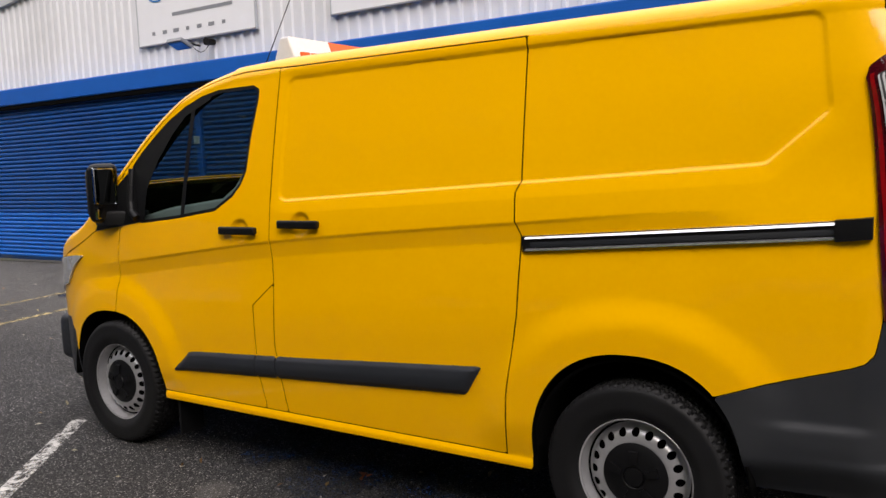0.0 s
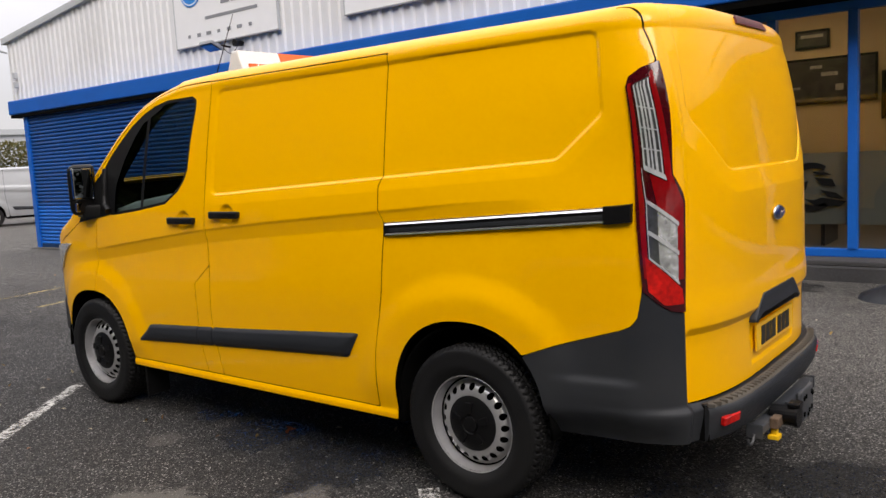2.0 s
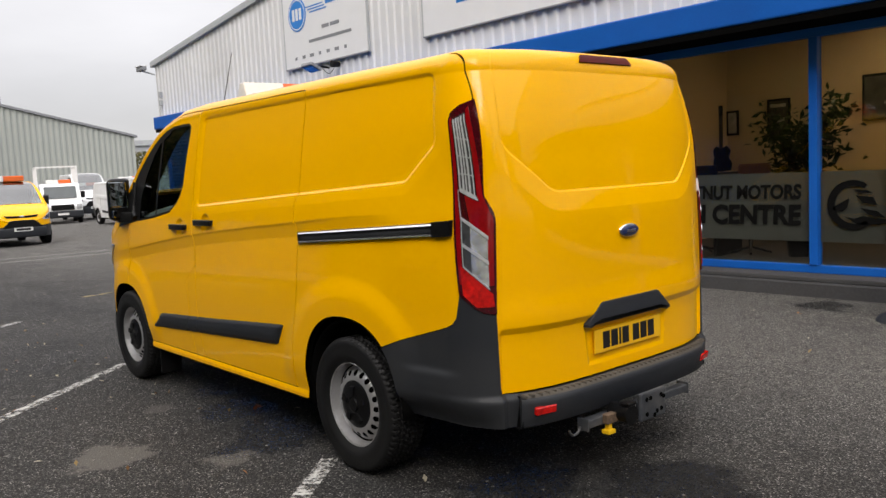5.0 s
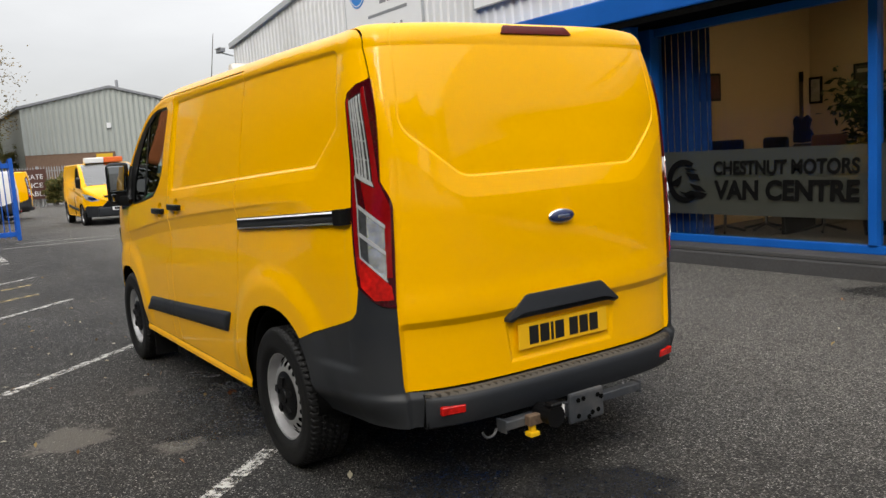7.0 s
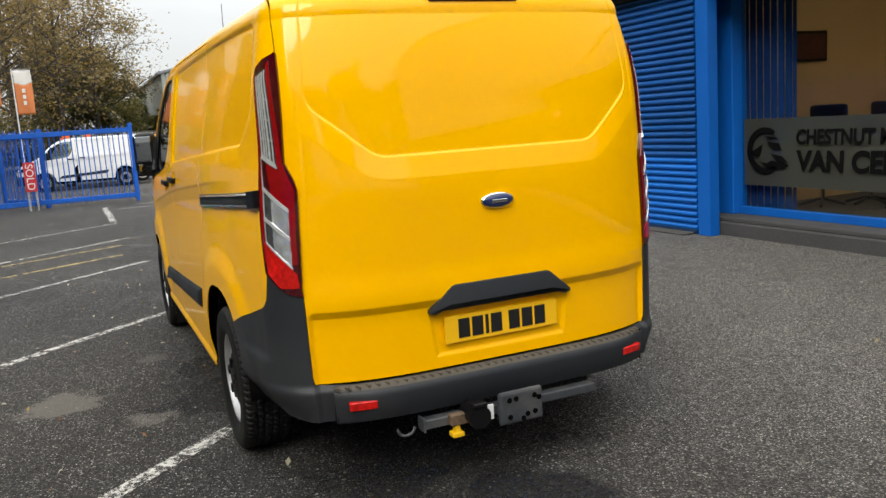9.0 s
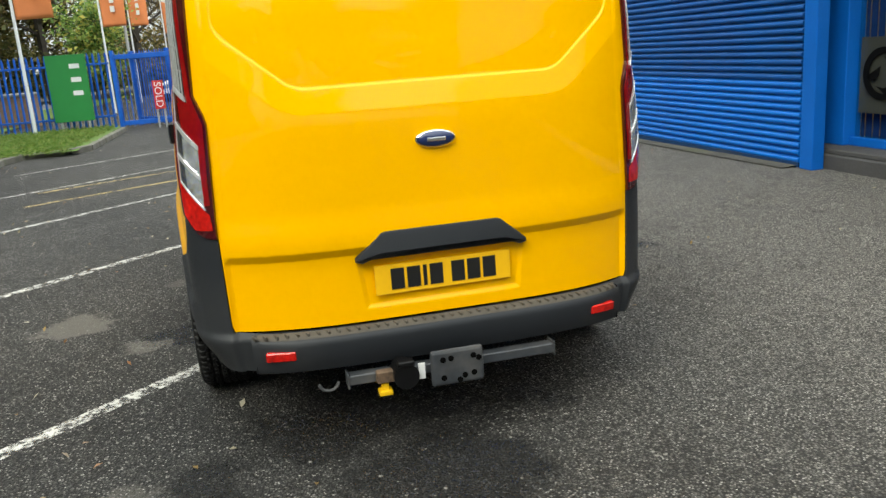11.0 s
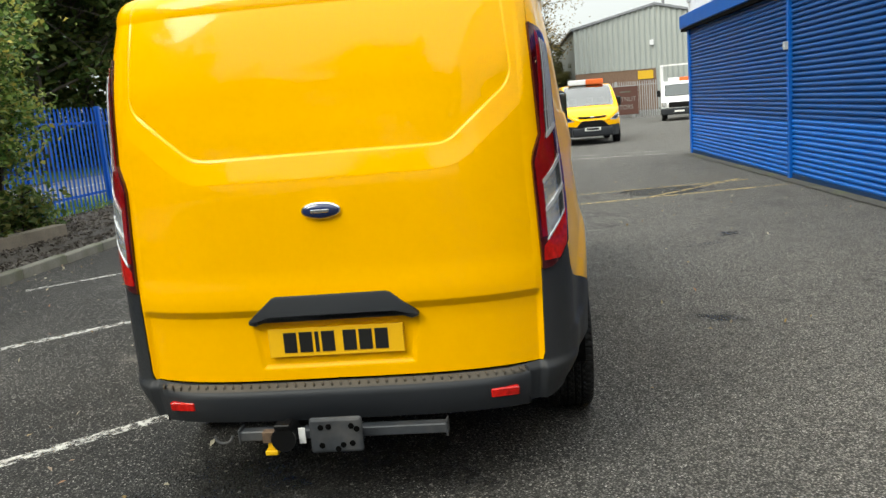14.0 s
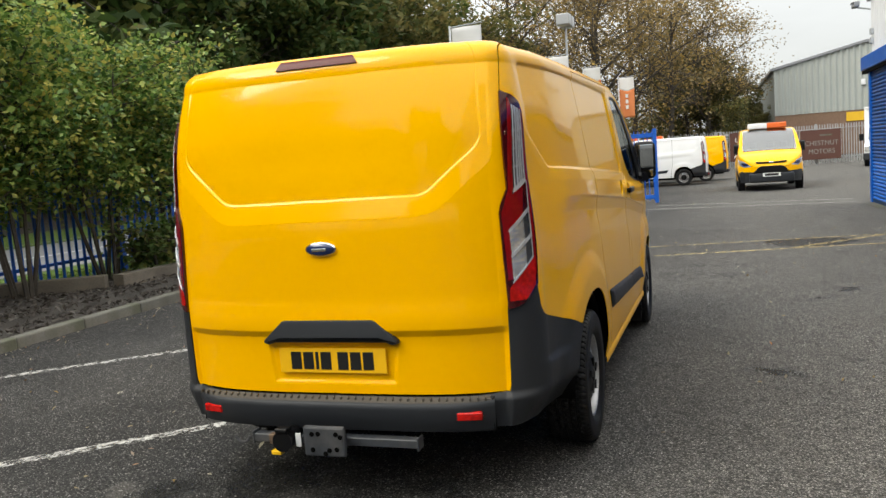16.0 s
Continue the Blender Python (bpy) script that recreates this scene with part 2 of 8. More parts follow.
def asphalt():
    """Worn tarmac: dark binder, pale stone chips, broad grey wear, damp patches that shine."""
    m = mat("tarmac", (0.026, 0.025, 0.024), rough=0.85, var=0.55, scale=0.8, bscale=38, spec=0.35)
    n, l = m.node_tree.nodes, m.node_tree.links
    b = n["Principled BSDF"]
    co = n.new("ShaderNodeTexCoord")
    base = b.inputs["Base Color"].links[0].from_socket

    def noise_of(scale, detail=4, rough=0.55):
        t = n.new("ShaderNodeTexNoise")
        t.inputs["Scale"].default_value, t.inputs["Detail"].default_value = scale, detail
        t.inputs["Roughness"].default_value = rough
        l.new(co.outputs["Object"], t.inputs["Vector"])
        return t.outputs["Fac"]

    def ramp(sock, lo, hi, a=0.0, c=1.0):
        r = n.new("ShaderNodeMapRange")
        for k, v in zip(("From Min", "From Max", "To Min", "To Max"), (lo, hi, a, c)):
            r.inputs[k].default_value = v
        l.new(sock, r.inputs["Value"])
        return r.outputs[0]

    def blend(fac, a, colour):
        x = n.new("ShaderNodeMix")
        x.data_type = "RGBA"
        l.new(fac, x.inputs["Factor"])
        l.new(a, x.inputs["A"])
        x.inputs["B"].default_value = (*colour, 1)
        return x.outputs["Result"]

    def times(a, c):
        x = n.new("ShaderNodeMath")
        x.operation = "MULTIPLY"
        l.new(a, x.inputs[0])
        l.new(c, x.inputs[1])
        return x.outputs[0]

    vor = n.new("ShaderNodeTexVoronoi")
    vor.inputs["Scale"].default_value = 105
    l.new(co.outputs["Object"], vor.inputs["Vector"])
    sepc = n.new("ShaderNodeSeparateColor")
    l.new(vor.outputs["Color"], sepc.inputs[0])
    chips = times(ramp(sepc.outputs[0], 0.7, 0.9), ramp(vor.outputs["Distance"], 0.6, 0.3))
    wear = ramp(noise_of(0.45, 7, 0.6), 0.42, 0.66, 0.0, 0.55)
    col = blend(wear, base, (0.06, 0.057, 0.052))
    sepp = n.new("ShaderNodeSeparateXYZ")
    l.new(co.outputs["Object"], sepp.inputs[0])
    pale_side = n.new("ShaderNodeMath")          # the tarmac turns paler towards the building, with a ragged edge
    pale_side.operation = "MULTIPLY_ADD"
    pale_side.inputs[1].default_value = 2.6
    l.new(noise_of(0.35, 6, 0.6), pale_side.inputs[0])
    l.new(sepp.outputs["Y"], pale_side.inputs[2])
    col = blend(ramp(pale_side.outputs[0], 5.0, 7.2, 0.0, 0.85), col, (0.122, 0.115, 0.105))
    col = blend(ramp(noise_of(5.5, 6, 0.7), 0.5, 0.7, 0.0, 0.4), col, (0.024, 0.0225, 0.021))
    col = blend(ramp(noise_of(11.0, 5, 0.7), 0.54, 0.72, 0.0, 0.28), col, (0.11, 0.104, 0.096))
    dark = ramp(noise_of(0.9, 8, 0.65), 0.55, 0.75, 0.0, 0.6)
    col = blend(dark, col, (0.022, 0.021, 0.02))
    col = blend(times(chips, ramp(noise_of(1.6), 0.3, 0.7, 0.3, 0.85)), col, (0.26, 0.248, 0.23))
    # stones of the surface, each a little lighter or darker
    grain = n.new("ShaderNodeVectorMath")
    grain.operation = "SCALE"
    l.new(col, grain.inputs[0])
    lumps = times(ramp(sepc.outputs[1], 0.0, 1.0, 0.58, 1.85), ramp(vor.outputs["Distance"], 0.3, 0.62, 1.4, 0.35))
    l.new(lumps, grain.inputs["Scale"])
    coarse = n.new("ShaderNodeTexVoronoi")
    coarse.inputs["Scale"].default_value = 38
    l.new(co.outputs["Object"], coarse.inputs["Vector"])
    sepk = n.new("ShaderNodeSeparateColor")
    l.new(coarse.outputs["Color"], sepk.inputs[0])
    grain2 = n.new("ShaderNodeVectorMath")
    grain2.operation = "SCALE"
    l.new(grain.outputs[0], grain2.inputs[0])
    l.new(ramp(sepk.outputs[0], 0.0, 1.0, 0.87, 1.13), grain2.inputs["Scale"])
    col = grain2.outputs[0]
    # damp patches beside the van, each a blot with a ragged edge
    damp = None
    for cx, cy, rad in ((-3.05, 2.88, 0.14), (-2.5, 2.8, 0.25), (-2.1, 2.78, 0.14), (-1.85, 2.72, 0.3), (-1.74, 2.45, 0.15), (-0.24, 3.12, 0.28), (0.12, 2.7, 0.15), (0.3, 3.5, 0.34), (-0.21, 4.09, 0.08), (-4.95, 6.17, 0.11), (-5.46, 6.49, 0.1), (-1.13, 8.25, 0.25), (-9.65, 6.53, 0.65), (-2.32, 5.61, 0.07)):
        d = n.new("ShaderNodeVectorMath")
        d.operation = "DISTANCE"
        d.inputs[1].default_value = (cx, cy, 0)
        l.new(co.outputs["Object"], d.inputs[0])
        wob = n.new("ShaderNodeMath")
        wob.operation = "MULTIPLY_ADD"
        wob.inputs[1].default_value = 0.8
        l.new(noise_of(3.2, 6, 0.65), wob.inputs[0])
        l.new(d.outputs["Value"], wob.inputs[2])
        one = ramp(wob.outputs[0], rad + 0.48, rad + 0.34)
        if damp is None:
            damp = one
        else:
            mxm = n.new("ShaderNodeMath")
            mxm.operation = "MAXIMUM"
            l.new(damp, mxm.inputs[0])
            l.new(one, mxm.inputs[1])
            damp = mxm.outputs[0]
    wet = times(damp, ramp(sepc.outputs[2], 0.6, 0.75))
    col = blend(ramp(damp, 0, 1, 0, 0.8), col, (0.003, 0.0029, 0.0027))
    # hair cracks and dark drips, only here and there
    ridge = n.new("ShaderNodeMath")
    ridge.operation = "SUBTRACT"
    l.new(noise_of(0.75, 5, 0.55), ridge.inputs[0])
    ridge.inputs[1].default_value = 0.5
    rabs = n.new("ShaderNodeMath")
    rabs.operation = "ABSOLUTE"
    l.new(ridge.outputs[0], rabs.inputs[0])
    crack = times(ramp(rabs.outputs[0], 0.007, 0.002), ramp(noise_of(0.33, 3), 0.58, 0.66, 0.0, 0.6))
    col = blend(crack, col, (0.012, 0.0115, 0.011))
    drips = times(ramp(noise_of(2.1, 7, 0.72), 0.6, 0.66, 0.0, 0.7), ramp(noise_of(0.5, 2), 0.45, 0.6))
    col = blend(drips, col, (0.018, 0.017, 0.016))
    # pale scuffed patches; the second is a painted glint of sky on wet tarmac
    for cx, cy, lim, amount in ((-2.22, 1.88, 0.48, 0.75), (-1.64, 2.32, 0.37, 0.7), (0.0, 2.45, 0.36, 0.4), (-2.95, 2.45, 0.36, 0.35)):
        d = n.new("ShaderNodeVectorMath")
        d.operation = "DISTANCE"
        d.inputs[1].default_value = (cx, cy, 0)
        l.new(co.outputs["Object"], d.inputs[0])
        wob = n.new("ShaderNodeMath")
        wob.operation = "MULTIPLY_ADD"
        wob.inputs[1].default_value = 0.5
        l.new(noise_of(5, 6, 0.7), wob.inputs[0])
        l.new(d.outputs["Value"], wob.inputs[2])
        col = blend(ramp(wob.outputs[0], lim, lim - 0.05, 0, amount), col, (0.14, 0.13, 0.115))
    # single pale stones and grit
    grit = n.new("ShaderNodeTexVoronoi")
    grit.inputs["Scale"].default_value = 30
    l.new(co.outputs["Object"], grit.inputs["Vector"])
    sepg = n.new("ShaderNodeSeparateColor")
    l.new(grit.outputs["Color"], sepg.inputs[0])
    size = n.new("ShaderNodeMath")
    size.operation = "MULTIPLY_ADD"
    size.inputs[1].default_value, size.inputs[2].default_value = -0.22, 0.0
    l.new(sepg.outputs[1], size.inputs[0])
    reach = n.new("ShaderNodeMath")
    l.new(grit.outputs["Distance"], reach.inputs[0])
    l.new(size.outputs[0], reach.inputs[1])
    col = blend(times(ramp(reach.outputs[0], 0.06, 0.02), ramp(sepg.outputs[0], 0.72, 0.78, 0.0, 0.8)), col, (0.3, 0.285, 0.26))
    l.new(col, b.inputs["Base Color"])
    rg = n.new("ShaderNodeMix")
    l.new(wet, rg.inputs["Factor"])
    rg.inputs["A"].default_value, rg.inputs["B"].default_value = 0.85, 0.16
    l.new(rg.outputs["Result"], b.inputs["Roughness"])
    bp = n.new("ShaderNodeBump")
    bp.inputs["Distance"].default_value = 0.01
    l.new(vor.outputs["Distance"], bp.inputs["Height"])
    bp2 = n.new("ShaderNodeBump")
    bp2.inputs["Distance"].default_value = 0.02
    bp2.inputs["Strength"].default_value = 0.22
    l.new(noise_of(7, 6), bp2.inputs["Height"])
    l.new(bp.outputs[0], bp2.inputs["Normal"])
    l.new(bp2.outputs[0], b.inputs["Normal"])
    return m


def road_paint(name, colour):
    """Worn line paint: broken away in flecks, so the tarmac shows through."""
    m = mat(name, colour, rough=0.75, var=0.15, scale=6, bscale=60)
    n, l = m.node_tree.nodes, m.node_tree.links
    b = n["Principled BSDF"]
    co = n.new("ShaderNodeTexCoord")
    a = n.new("ShaderNodeTexNoise")
    a.inputs["Scale"].default_value, a.inputs["Detail"].default_value, a.inputs["Roughness"].default_value = 16, 10, 0.8
    l.new(co.outputs["Object"], a.inputs["Vector"])
    r = n.new("ShaderNodeMapRange")
    r.inputs["From Min"].default_value, r.inputs["From Max"].default_value = 0.45, 0.56
    l.new(a.outputs["Fac"], r.inputs["Value"])
    l.new(r.outputs[0], b.inputs["Alpha"])
    return m


M_TARMAC = asphalt()
M_LINE = road_paint("worn_white_line", (0.5, 0.49, 0.46))
M_LINEY = road_paint("worn_yellow_line", (0.5, 0.38, 0.16))


# ---- mesh tools ----
def mesh(name, verts, faces, material, parent=None, label="", smooth=True, angle=35, loc=None):
    me = bpy.data.meshes.new(name)
    me.from_pydata([tuple(map(float, v)) for v in verts], [], [tuple(int(i) for i in f) for f in faces])
    if material is not None:
        me.materials.append(material)
    if smooth:
        me.polygons.foreach_set("use_smooth", [True] * len(me.polygons))
        if angle:
            me.set_sharp_from_angle(angle=radians(angle))
    me.update()
    ob = new(name, me)
    if parent is not None:
        ob.parent = parent
    if loc is not None:
        ob.location = loc
    if label:
        ob["label"] = label
    return ob


def part(name, bm, material, parent, label="", smooth=False):
    bmesh.ops.recalc_face_normals(bm, faces=bm.faces)
    me = bpy.data.meshes.new(name)
    bm.to_mesh(me)
    bm.free()
    me.materials.append(material)
    if smooth:
        me.polygons.foreach_set("use_smooth", [True] * len(me.polygons))
        me.set_sharp_from_angle(angle=radians(40))
    ob = new(name, me)
    ob.parent = parent
    if label:
        ob["label"] = label
    return ob


def box_bm(x0, x1, y0, y1, z0, z1, bevel=0.0, seg=2, bm=None, m=None):
    """A box with rounded edges, added to bm."""
    b = bm or bmesh.new()
    r = bmesh.ops.create_cube(b, size=1.0)
    c = Matrix.Translation(((x0 + x1) / 2, (y0 + y1) / 2, (z0 + z1) / 2)) @ Matrix.Diagonal((x1 - x0, y1 - y0, z1 - z0, 1))
    bmesh.ops.transform(b, matrix=(m @ c) if m else c, verts=r["verts"])
    if bevel > 0:
        es = list({e for v in r["verts"] for e in v.link_edges})
        bmesh.ops.bevel(b, geom=es, offset=bevel, segments=seg, affect="EDGES", profile=0.5)
    return b


def prism_bm(poly, h0, h1, bevel=0.0, m=None, bm=None):
    """A flat outline (x, y) given depth from z h0 to h1."""
    b = bm or bmesh.new()
    lo = [b.verts.new((p[0], p[1], h0)) for p in poly]
    hi = [b.verts.new((p[0], p[1], h1)) for p in poly]
    b.faces.new(lo[::-1])
    top = b.faces.new(hi)
    for i in range(len(poly)):
        j = (i + 1) % len(poly)
        b.faces.new((lo[i], lo[j], hi[j], hi[i]))
    if m:
        bmesh.ops.transform(b, matrix=m, verts=lo + hi)
    if bevel > 0:
        bmesh.ops.bevel(b, geom=list(top.edges), offset=bevel, segments=2, affect="EDGES", profile=0.5)
    return b


def rod_bm(a, c, r0, r1=None, seg=10, bm=None):
    """A round bar from a to c."""
    b = bm or bmesh.new()
    a, c = Vector(a), Vector(c)
    d = c - a
    m = Matrix.Translation((a + c) / 2) @ d.to_track_quat("Z", "Y").to_matrix().to_4x4()
    bmesh.ops.create_cone(b, cap_ends=True, segments=seg, radius1=r0, radius2=r0 if r1 is None else r1, depth=d.length, matrix=m)
    return b


def empty(name, x, y, z, rz=0.0, label="", category="", group="", kind=""):
    ob = new(name)
    ob.empty_display_size = 0.2
    ob.matrix_world = pose(x, y, z, 0, 0, rz)
    return tagged(ob, label, category, group, kind)


def gz(x):
    """Height of the yard: level round the van, falling gently towards the gate."""
    return 0.0085 * min(0.0, x + 4.0)


def spline(xs, ys):
    """A smooth curve through points, as a function of arrays (monotone cubic)."""
    xs, ys = np.array(xs, float), np.array(ys, float)
    h, d = np.diff(xs), np.diff(ys) / np.diff(xs)
    mm = np.zeros(len(xs))
    mm[0], mm[-1] = d[0], d[-1]
    for i in range(1, len(xs) - 1):
        if d[i - 1] * d[i] > 0:
            w1, w2 = 2 * h[i] + h[i - 1], h[i] + 2 * h[i - 1]
            mm[i] = (w1 + w2) / (w1 / d[i - 1] + w2 / d[i])

    def f(x):
        x = np.clip(np.asarray(x, float), xs[0], xs[-1])
        i = np.clip(np.searchsorted(xs, x) - 1, 0, len(xs) - 2)
        t = (x - xs[i]) / h[i]
        return (2 * t**3 - 3 * t**2 + 1) * ys[i] + (t**3 - 2 * t**2 + t) * h[i] * mm[i] + (-2 * t**3 + 3 * t**2) * ys[i + 1] + (t**3 - t**2) * h[i] * mm[i + 1]
    return f


def poly_dist(px, pz, poly, r=0.0):
    """Signed distance to an outline, positive inside; r rounds its corners outwards."""
    px, pz = np.asarray(px, float), np.asarray(pz, float)
    best = np.full(px.shape, 1e9)
    inside = np.zeros(px.shape, bool)
    n = len(poly)
    for i in range(n):
        (ax, az), (bx, bz) = poly[i], poly[(i + 1) % n]
        ex, ez = bx - ax, bz - az
        t = np.clip(((px - ax) * ex + (pz - az) * ez) / (ex * ex + ez * ez), 0, 1)
        best = np.minimum(best, np.hypot(px - ax - t * ex, pz - az - t * ez))
        c = (az > pz) != (bz > pz)
        inside ^= c & (px < ex * (pz - az) / (ez if abs(ez) > 1e-9 else 1e-9) + ax)
    return np.where(inside, best, -best) + r


def inset(poly, r):
    """The outline drawn in by r, so that rounding it by r gives its own size back."""
    area = sum(a[0] * b[1] - b[0] * a[1] for a, b in zip(poly, poly[1:] + poly[:1]))
    sg = 1 if area > 0 else -1
    out = []
    for i, p in enumerate(poly):
        a, b = poly[i - 1], poly[(i + 1) % len(poly)]
        e, f = np.array(p) - a, np.array(b) - p
        e, f = e / np.hypot(*e), f / np.hypot(*f)
        n1, n2 = np.array([-e[1], e[0]]) * sg, np.array([-f[1], f[0]]) * sg
        h = (n1 + n2) / (1 + float(n1 @ n2))
        out.append((p[0] + r * h[0], p[1] + r * h[1]))
    return out


def smooth01(x, lo, hi):
    t = np.clip((x - lo) / (hi - lo), 0, 1)
    return t * t * (3 - 2 * t)


def patch(P, us, vs, keep=None):
    """A surface P(u, v) over a grid, trimmed smoothly to where keep(u, v, place) is positive. Gives vertices and faces."""
    U, V = np.meshgrid(us, vs, indexing="ij")
    xyz = P(U, V)
    nu, nv = U.shape
    if keep is None:
        f = np.ones(U.shape)
    else:
        f = keep(U, V, xyz)
    f = np.where(np.abs(f) < 1e-7, 1e-7, f)
    ids = -np.ones(U.shape, int)
    good = f > 0
    ids[good] = np.arange(good.sum())
    verts = list(xyz[good])
    cut, cut_uv = {}, []
    base = len(verts)

    def crossing(a, b):
        k = (a, b) if a < b else (b, a)
        if k not in cut:
            t = f[a] / (f[a] - f[b])
            cut[k] = base + len(cut_uv)
            cut_uv.append((U[a] + (U[b] - U[a]) * t, V[a] + (V[b] - V[a]) * t))
        return cut[k]

    faces = []
    g4 = good[:-1, :-1].astype(int) + good[1:, :-1] + good[:-1, 1:] + good[1:, 1:]
    for i, j in zip(*np.nonzero(g4 == 4)):
        faces.append((ids[i, j], ids[i + 1, j], ids[i + 1, j + 1], ids[i, j + 1]))
    for i, j in zip(*np.nonzero((g4 > 0) & (g4 < 4))):
        ring = [(i, j), (i + 1, j), (i + 1, j + 1), (i, j + 1)]
        out = []
        for k in range(4):
            a, b = ring[k], ring[(k + 1) % 4]
            if good[a]:
                out.append(ids[a])
            if good[a] != good[b]:
                out.append(crossing(a, b))
        if len(out) > 2:
            faces.append(tuple(out))
    if cut_uv:
        uv = np.array(cut_uv)
        verts += list(P(uv[:, 0], uv[:, 1]))
    return verts, faces


def lathe(profile, seg=48):
    """Turns (radius, y) points about the y axis. Gives vertices and faces."""
    vs, fs, k = [], [], len(profile)
    for i in range(seg):
        a = 2 * math.pi * i / seg
        vs += [(r * math.cos(a), y, r * math.sin(a)) for r, y in profile]
    for i in range(seg):
        j = (i + 1) % seg
        fs += [(i * k + q, i * k + q + 1, j * k + q + 1, j * k + q) for q in range(k - 1)]
    return vs, fs


def text_part(words, size, m, material, parent, depth=0.002, name="lettering", bold=0.0, shear=0.0, width=None):
    """Words in Blender's own font, turned into a mesh; m places the middle of the line."""
    cu = bpy.data.curves.new(name, "FONT")
    cu.body, cu.size, cu.extrude, cu.offset, cu.shear = words, size, depth, bold, shear
    cu.align_x, cu.align_y = "CENTER", "CENTER"
    tmp = new("tmp_text", cu)
    bpy.context.view_layer.update()
    me = bpy.data.meshes.new_from_object(tmp.evaluated_get(bpy.context.evaluated_depsgraph_get()))
    bpy.data.objects.remove(tmp)
    bpy.data.curves.remove(cu)
    me.materials.clear()
    me.materials.append(material)
    co = np.array([v.co for v in me.vertices])
    sx = 1.0 if width is None else width / (co[:, 0].max() - co[:, 0].min())
    cx, cy = (co[:, 0].max() + co[:, 0].min()) / 2, (co[:, 1].max() + co[:, 1].min()) / 2
    me.transform(m @ Matrix.Diagonal((sx, 1, 1, 1)) @ Matrix.Translation((-cx, -cy, 0)))
    ob = new(name, me)
    ob.parent = parent
    return ob


# ---- the yard and the building ----
def ground():
    xs = np.concatenate([[-600, -300, -150, -80], np.arange(-60, -3.9, 4.0), [0, 20, 60, 200, 600]])
    ys = [-600, -200, -80, -40, -20, -8, 0, 4, 9, 20, 60, 200, 600]
    vs = [(x, y, gz(x) if x > -60 else gz(-60)) for x in xs for y in ys]
    k = len(ys)
    fs = [(i * k + j, (i + 1) * k + j, (i + 1) * k + j + 1, i * k + j + 1) for i in range(len(xs) - 1) for j in range(k - 1)]
    tagged(mesh("ground", vs, fs, M_TARMAC, smooth=False), "worn dark grey tarmac yard with damp patches and stone chips", "ground", kind="structure")


def line_mark(ax, ay, bx, by, w, material, label, dash=None):
    """A painted line, as a thin film laid on the tarmac, following its fall."""
    a, b = Vector((ax, ay, 0)), Vector((bx, by, 0))
    d = (b - a).normalized()
    s = Vector((-d.y, d.x, 0)) * w / 2
    n = max(2, int((b - a).length / 0.5))
    vs, fs = [], []
    for i in range(n + 1):
        p = a.lerp(b, i / n)
        for sg in (-1, 1):
            q = p + s * sg * (1 + 0.08 * math.sin(i * 5.1 + sg))
            vs.append((q.x, q.y, gz(q.x) + 0.004))
    for i in range(n):
        fs.append((2 * i, 2 * i + 1, 2 * i + 3, 2 * i + 2))
    ob = mesh("line_marking", vs, fs, material, smooth=False)
    tagged(ob, label, "road marking", group="painted bay lines", kind="structure")


ground()
WL, YL = "worn white painted parking bay line on the tarmac", "worn yellow painted hatching line on the tarmac"
for (ax, ay, bx, by) in ((-1.24, 2.68, 1.75, -0.75), (-4.55, 2.8, -1.4, -0.85), (-8.05, 2.82, -4.75, -0.7), (-11.2, 2.78, -7.9, -1.0), (-14.3, 2.75, -11.4, -0.6)):
    line_mark(ax, ay, bx, by, 0.095, M_LINE, WL)
line_mark(-19.4, 2.68, -14.7, 2.7, 0.13, M_LINE, WL)
line_mark(-19.7, 3.4, -18.7, 8.4, 0.14, M_LINE, WL)
line_mark(-18.4, 3.0, -17.6, 8.3, 0.12, M_LINE, WL)
line_mark(-9.0, 2.55, -7.6, 0.4, 0.1, M_LINEY, YL)
line_mark(-10.2, 2.6, -8.8, 0.3, 0.1, M_LINEY, YL)
line_mark(-9.35, 8.3, -8.5, 4.4, 0.1, M_LINEY, YL)
line_mark(-8.9, 6.2, -10.6, 7.9, 0.1, M_LINEY, YL)
line_mark(-10.4, 8.0, -9.6, 4.0, 0.08, M_LINEY, YL)

Y_SHUT, Y_CLAD, Y_GLASS, Y_FASC = 8.55, 8.72, 9.05, 8.42
X_END, X_MID, X_POST, X_RIGHT = -17.0, -10.0, -4.3, 17.0
Z_FASC0, Z_FASC1 = 2.80, 3.12


def slat_mesh(width, h, material):
    """One curved roller-shutter slat, with its rolled lip."""
    prof = [(0.006, 0.0), (-0.010, 0.002), (-0.020, 0.010), (-0.024, 0.024), (-0.021, 0.038), (-0.011, 0.049), (0.002, 0.055), (0.008, 0.058), (0.008, h), (0.02, h), (0.02, 0.0)]
    vs = [(x, y, z) for x in (0.0, width) for y, z in prof]
    k = len(prof)
    fs = [(i, (i + 1) % k, k + (i + 1) % k, k + i) for i in range(k)] + [tuple(range(k))[::-1], tuple(range(k, 2 * k))]
    me = bpy.data.meshes.new("slat")
    me.from_pydata(vs, [], fs)
    me.materials.append(material)
    return me


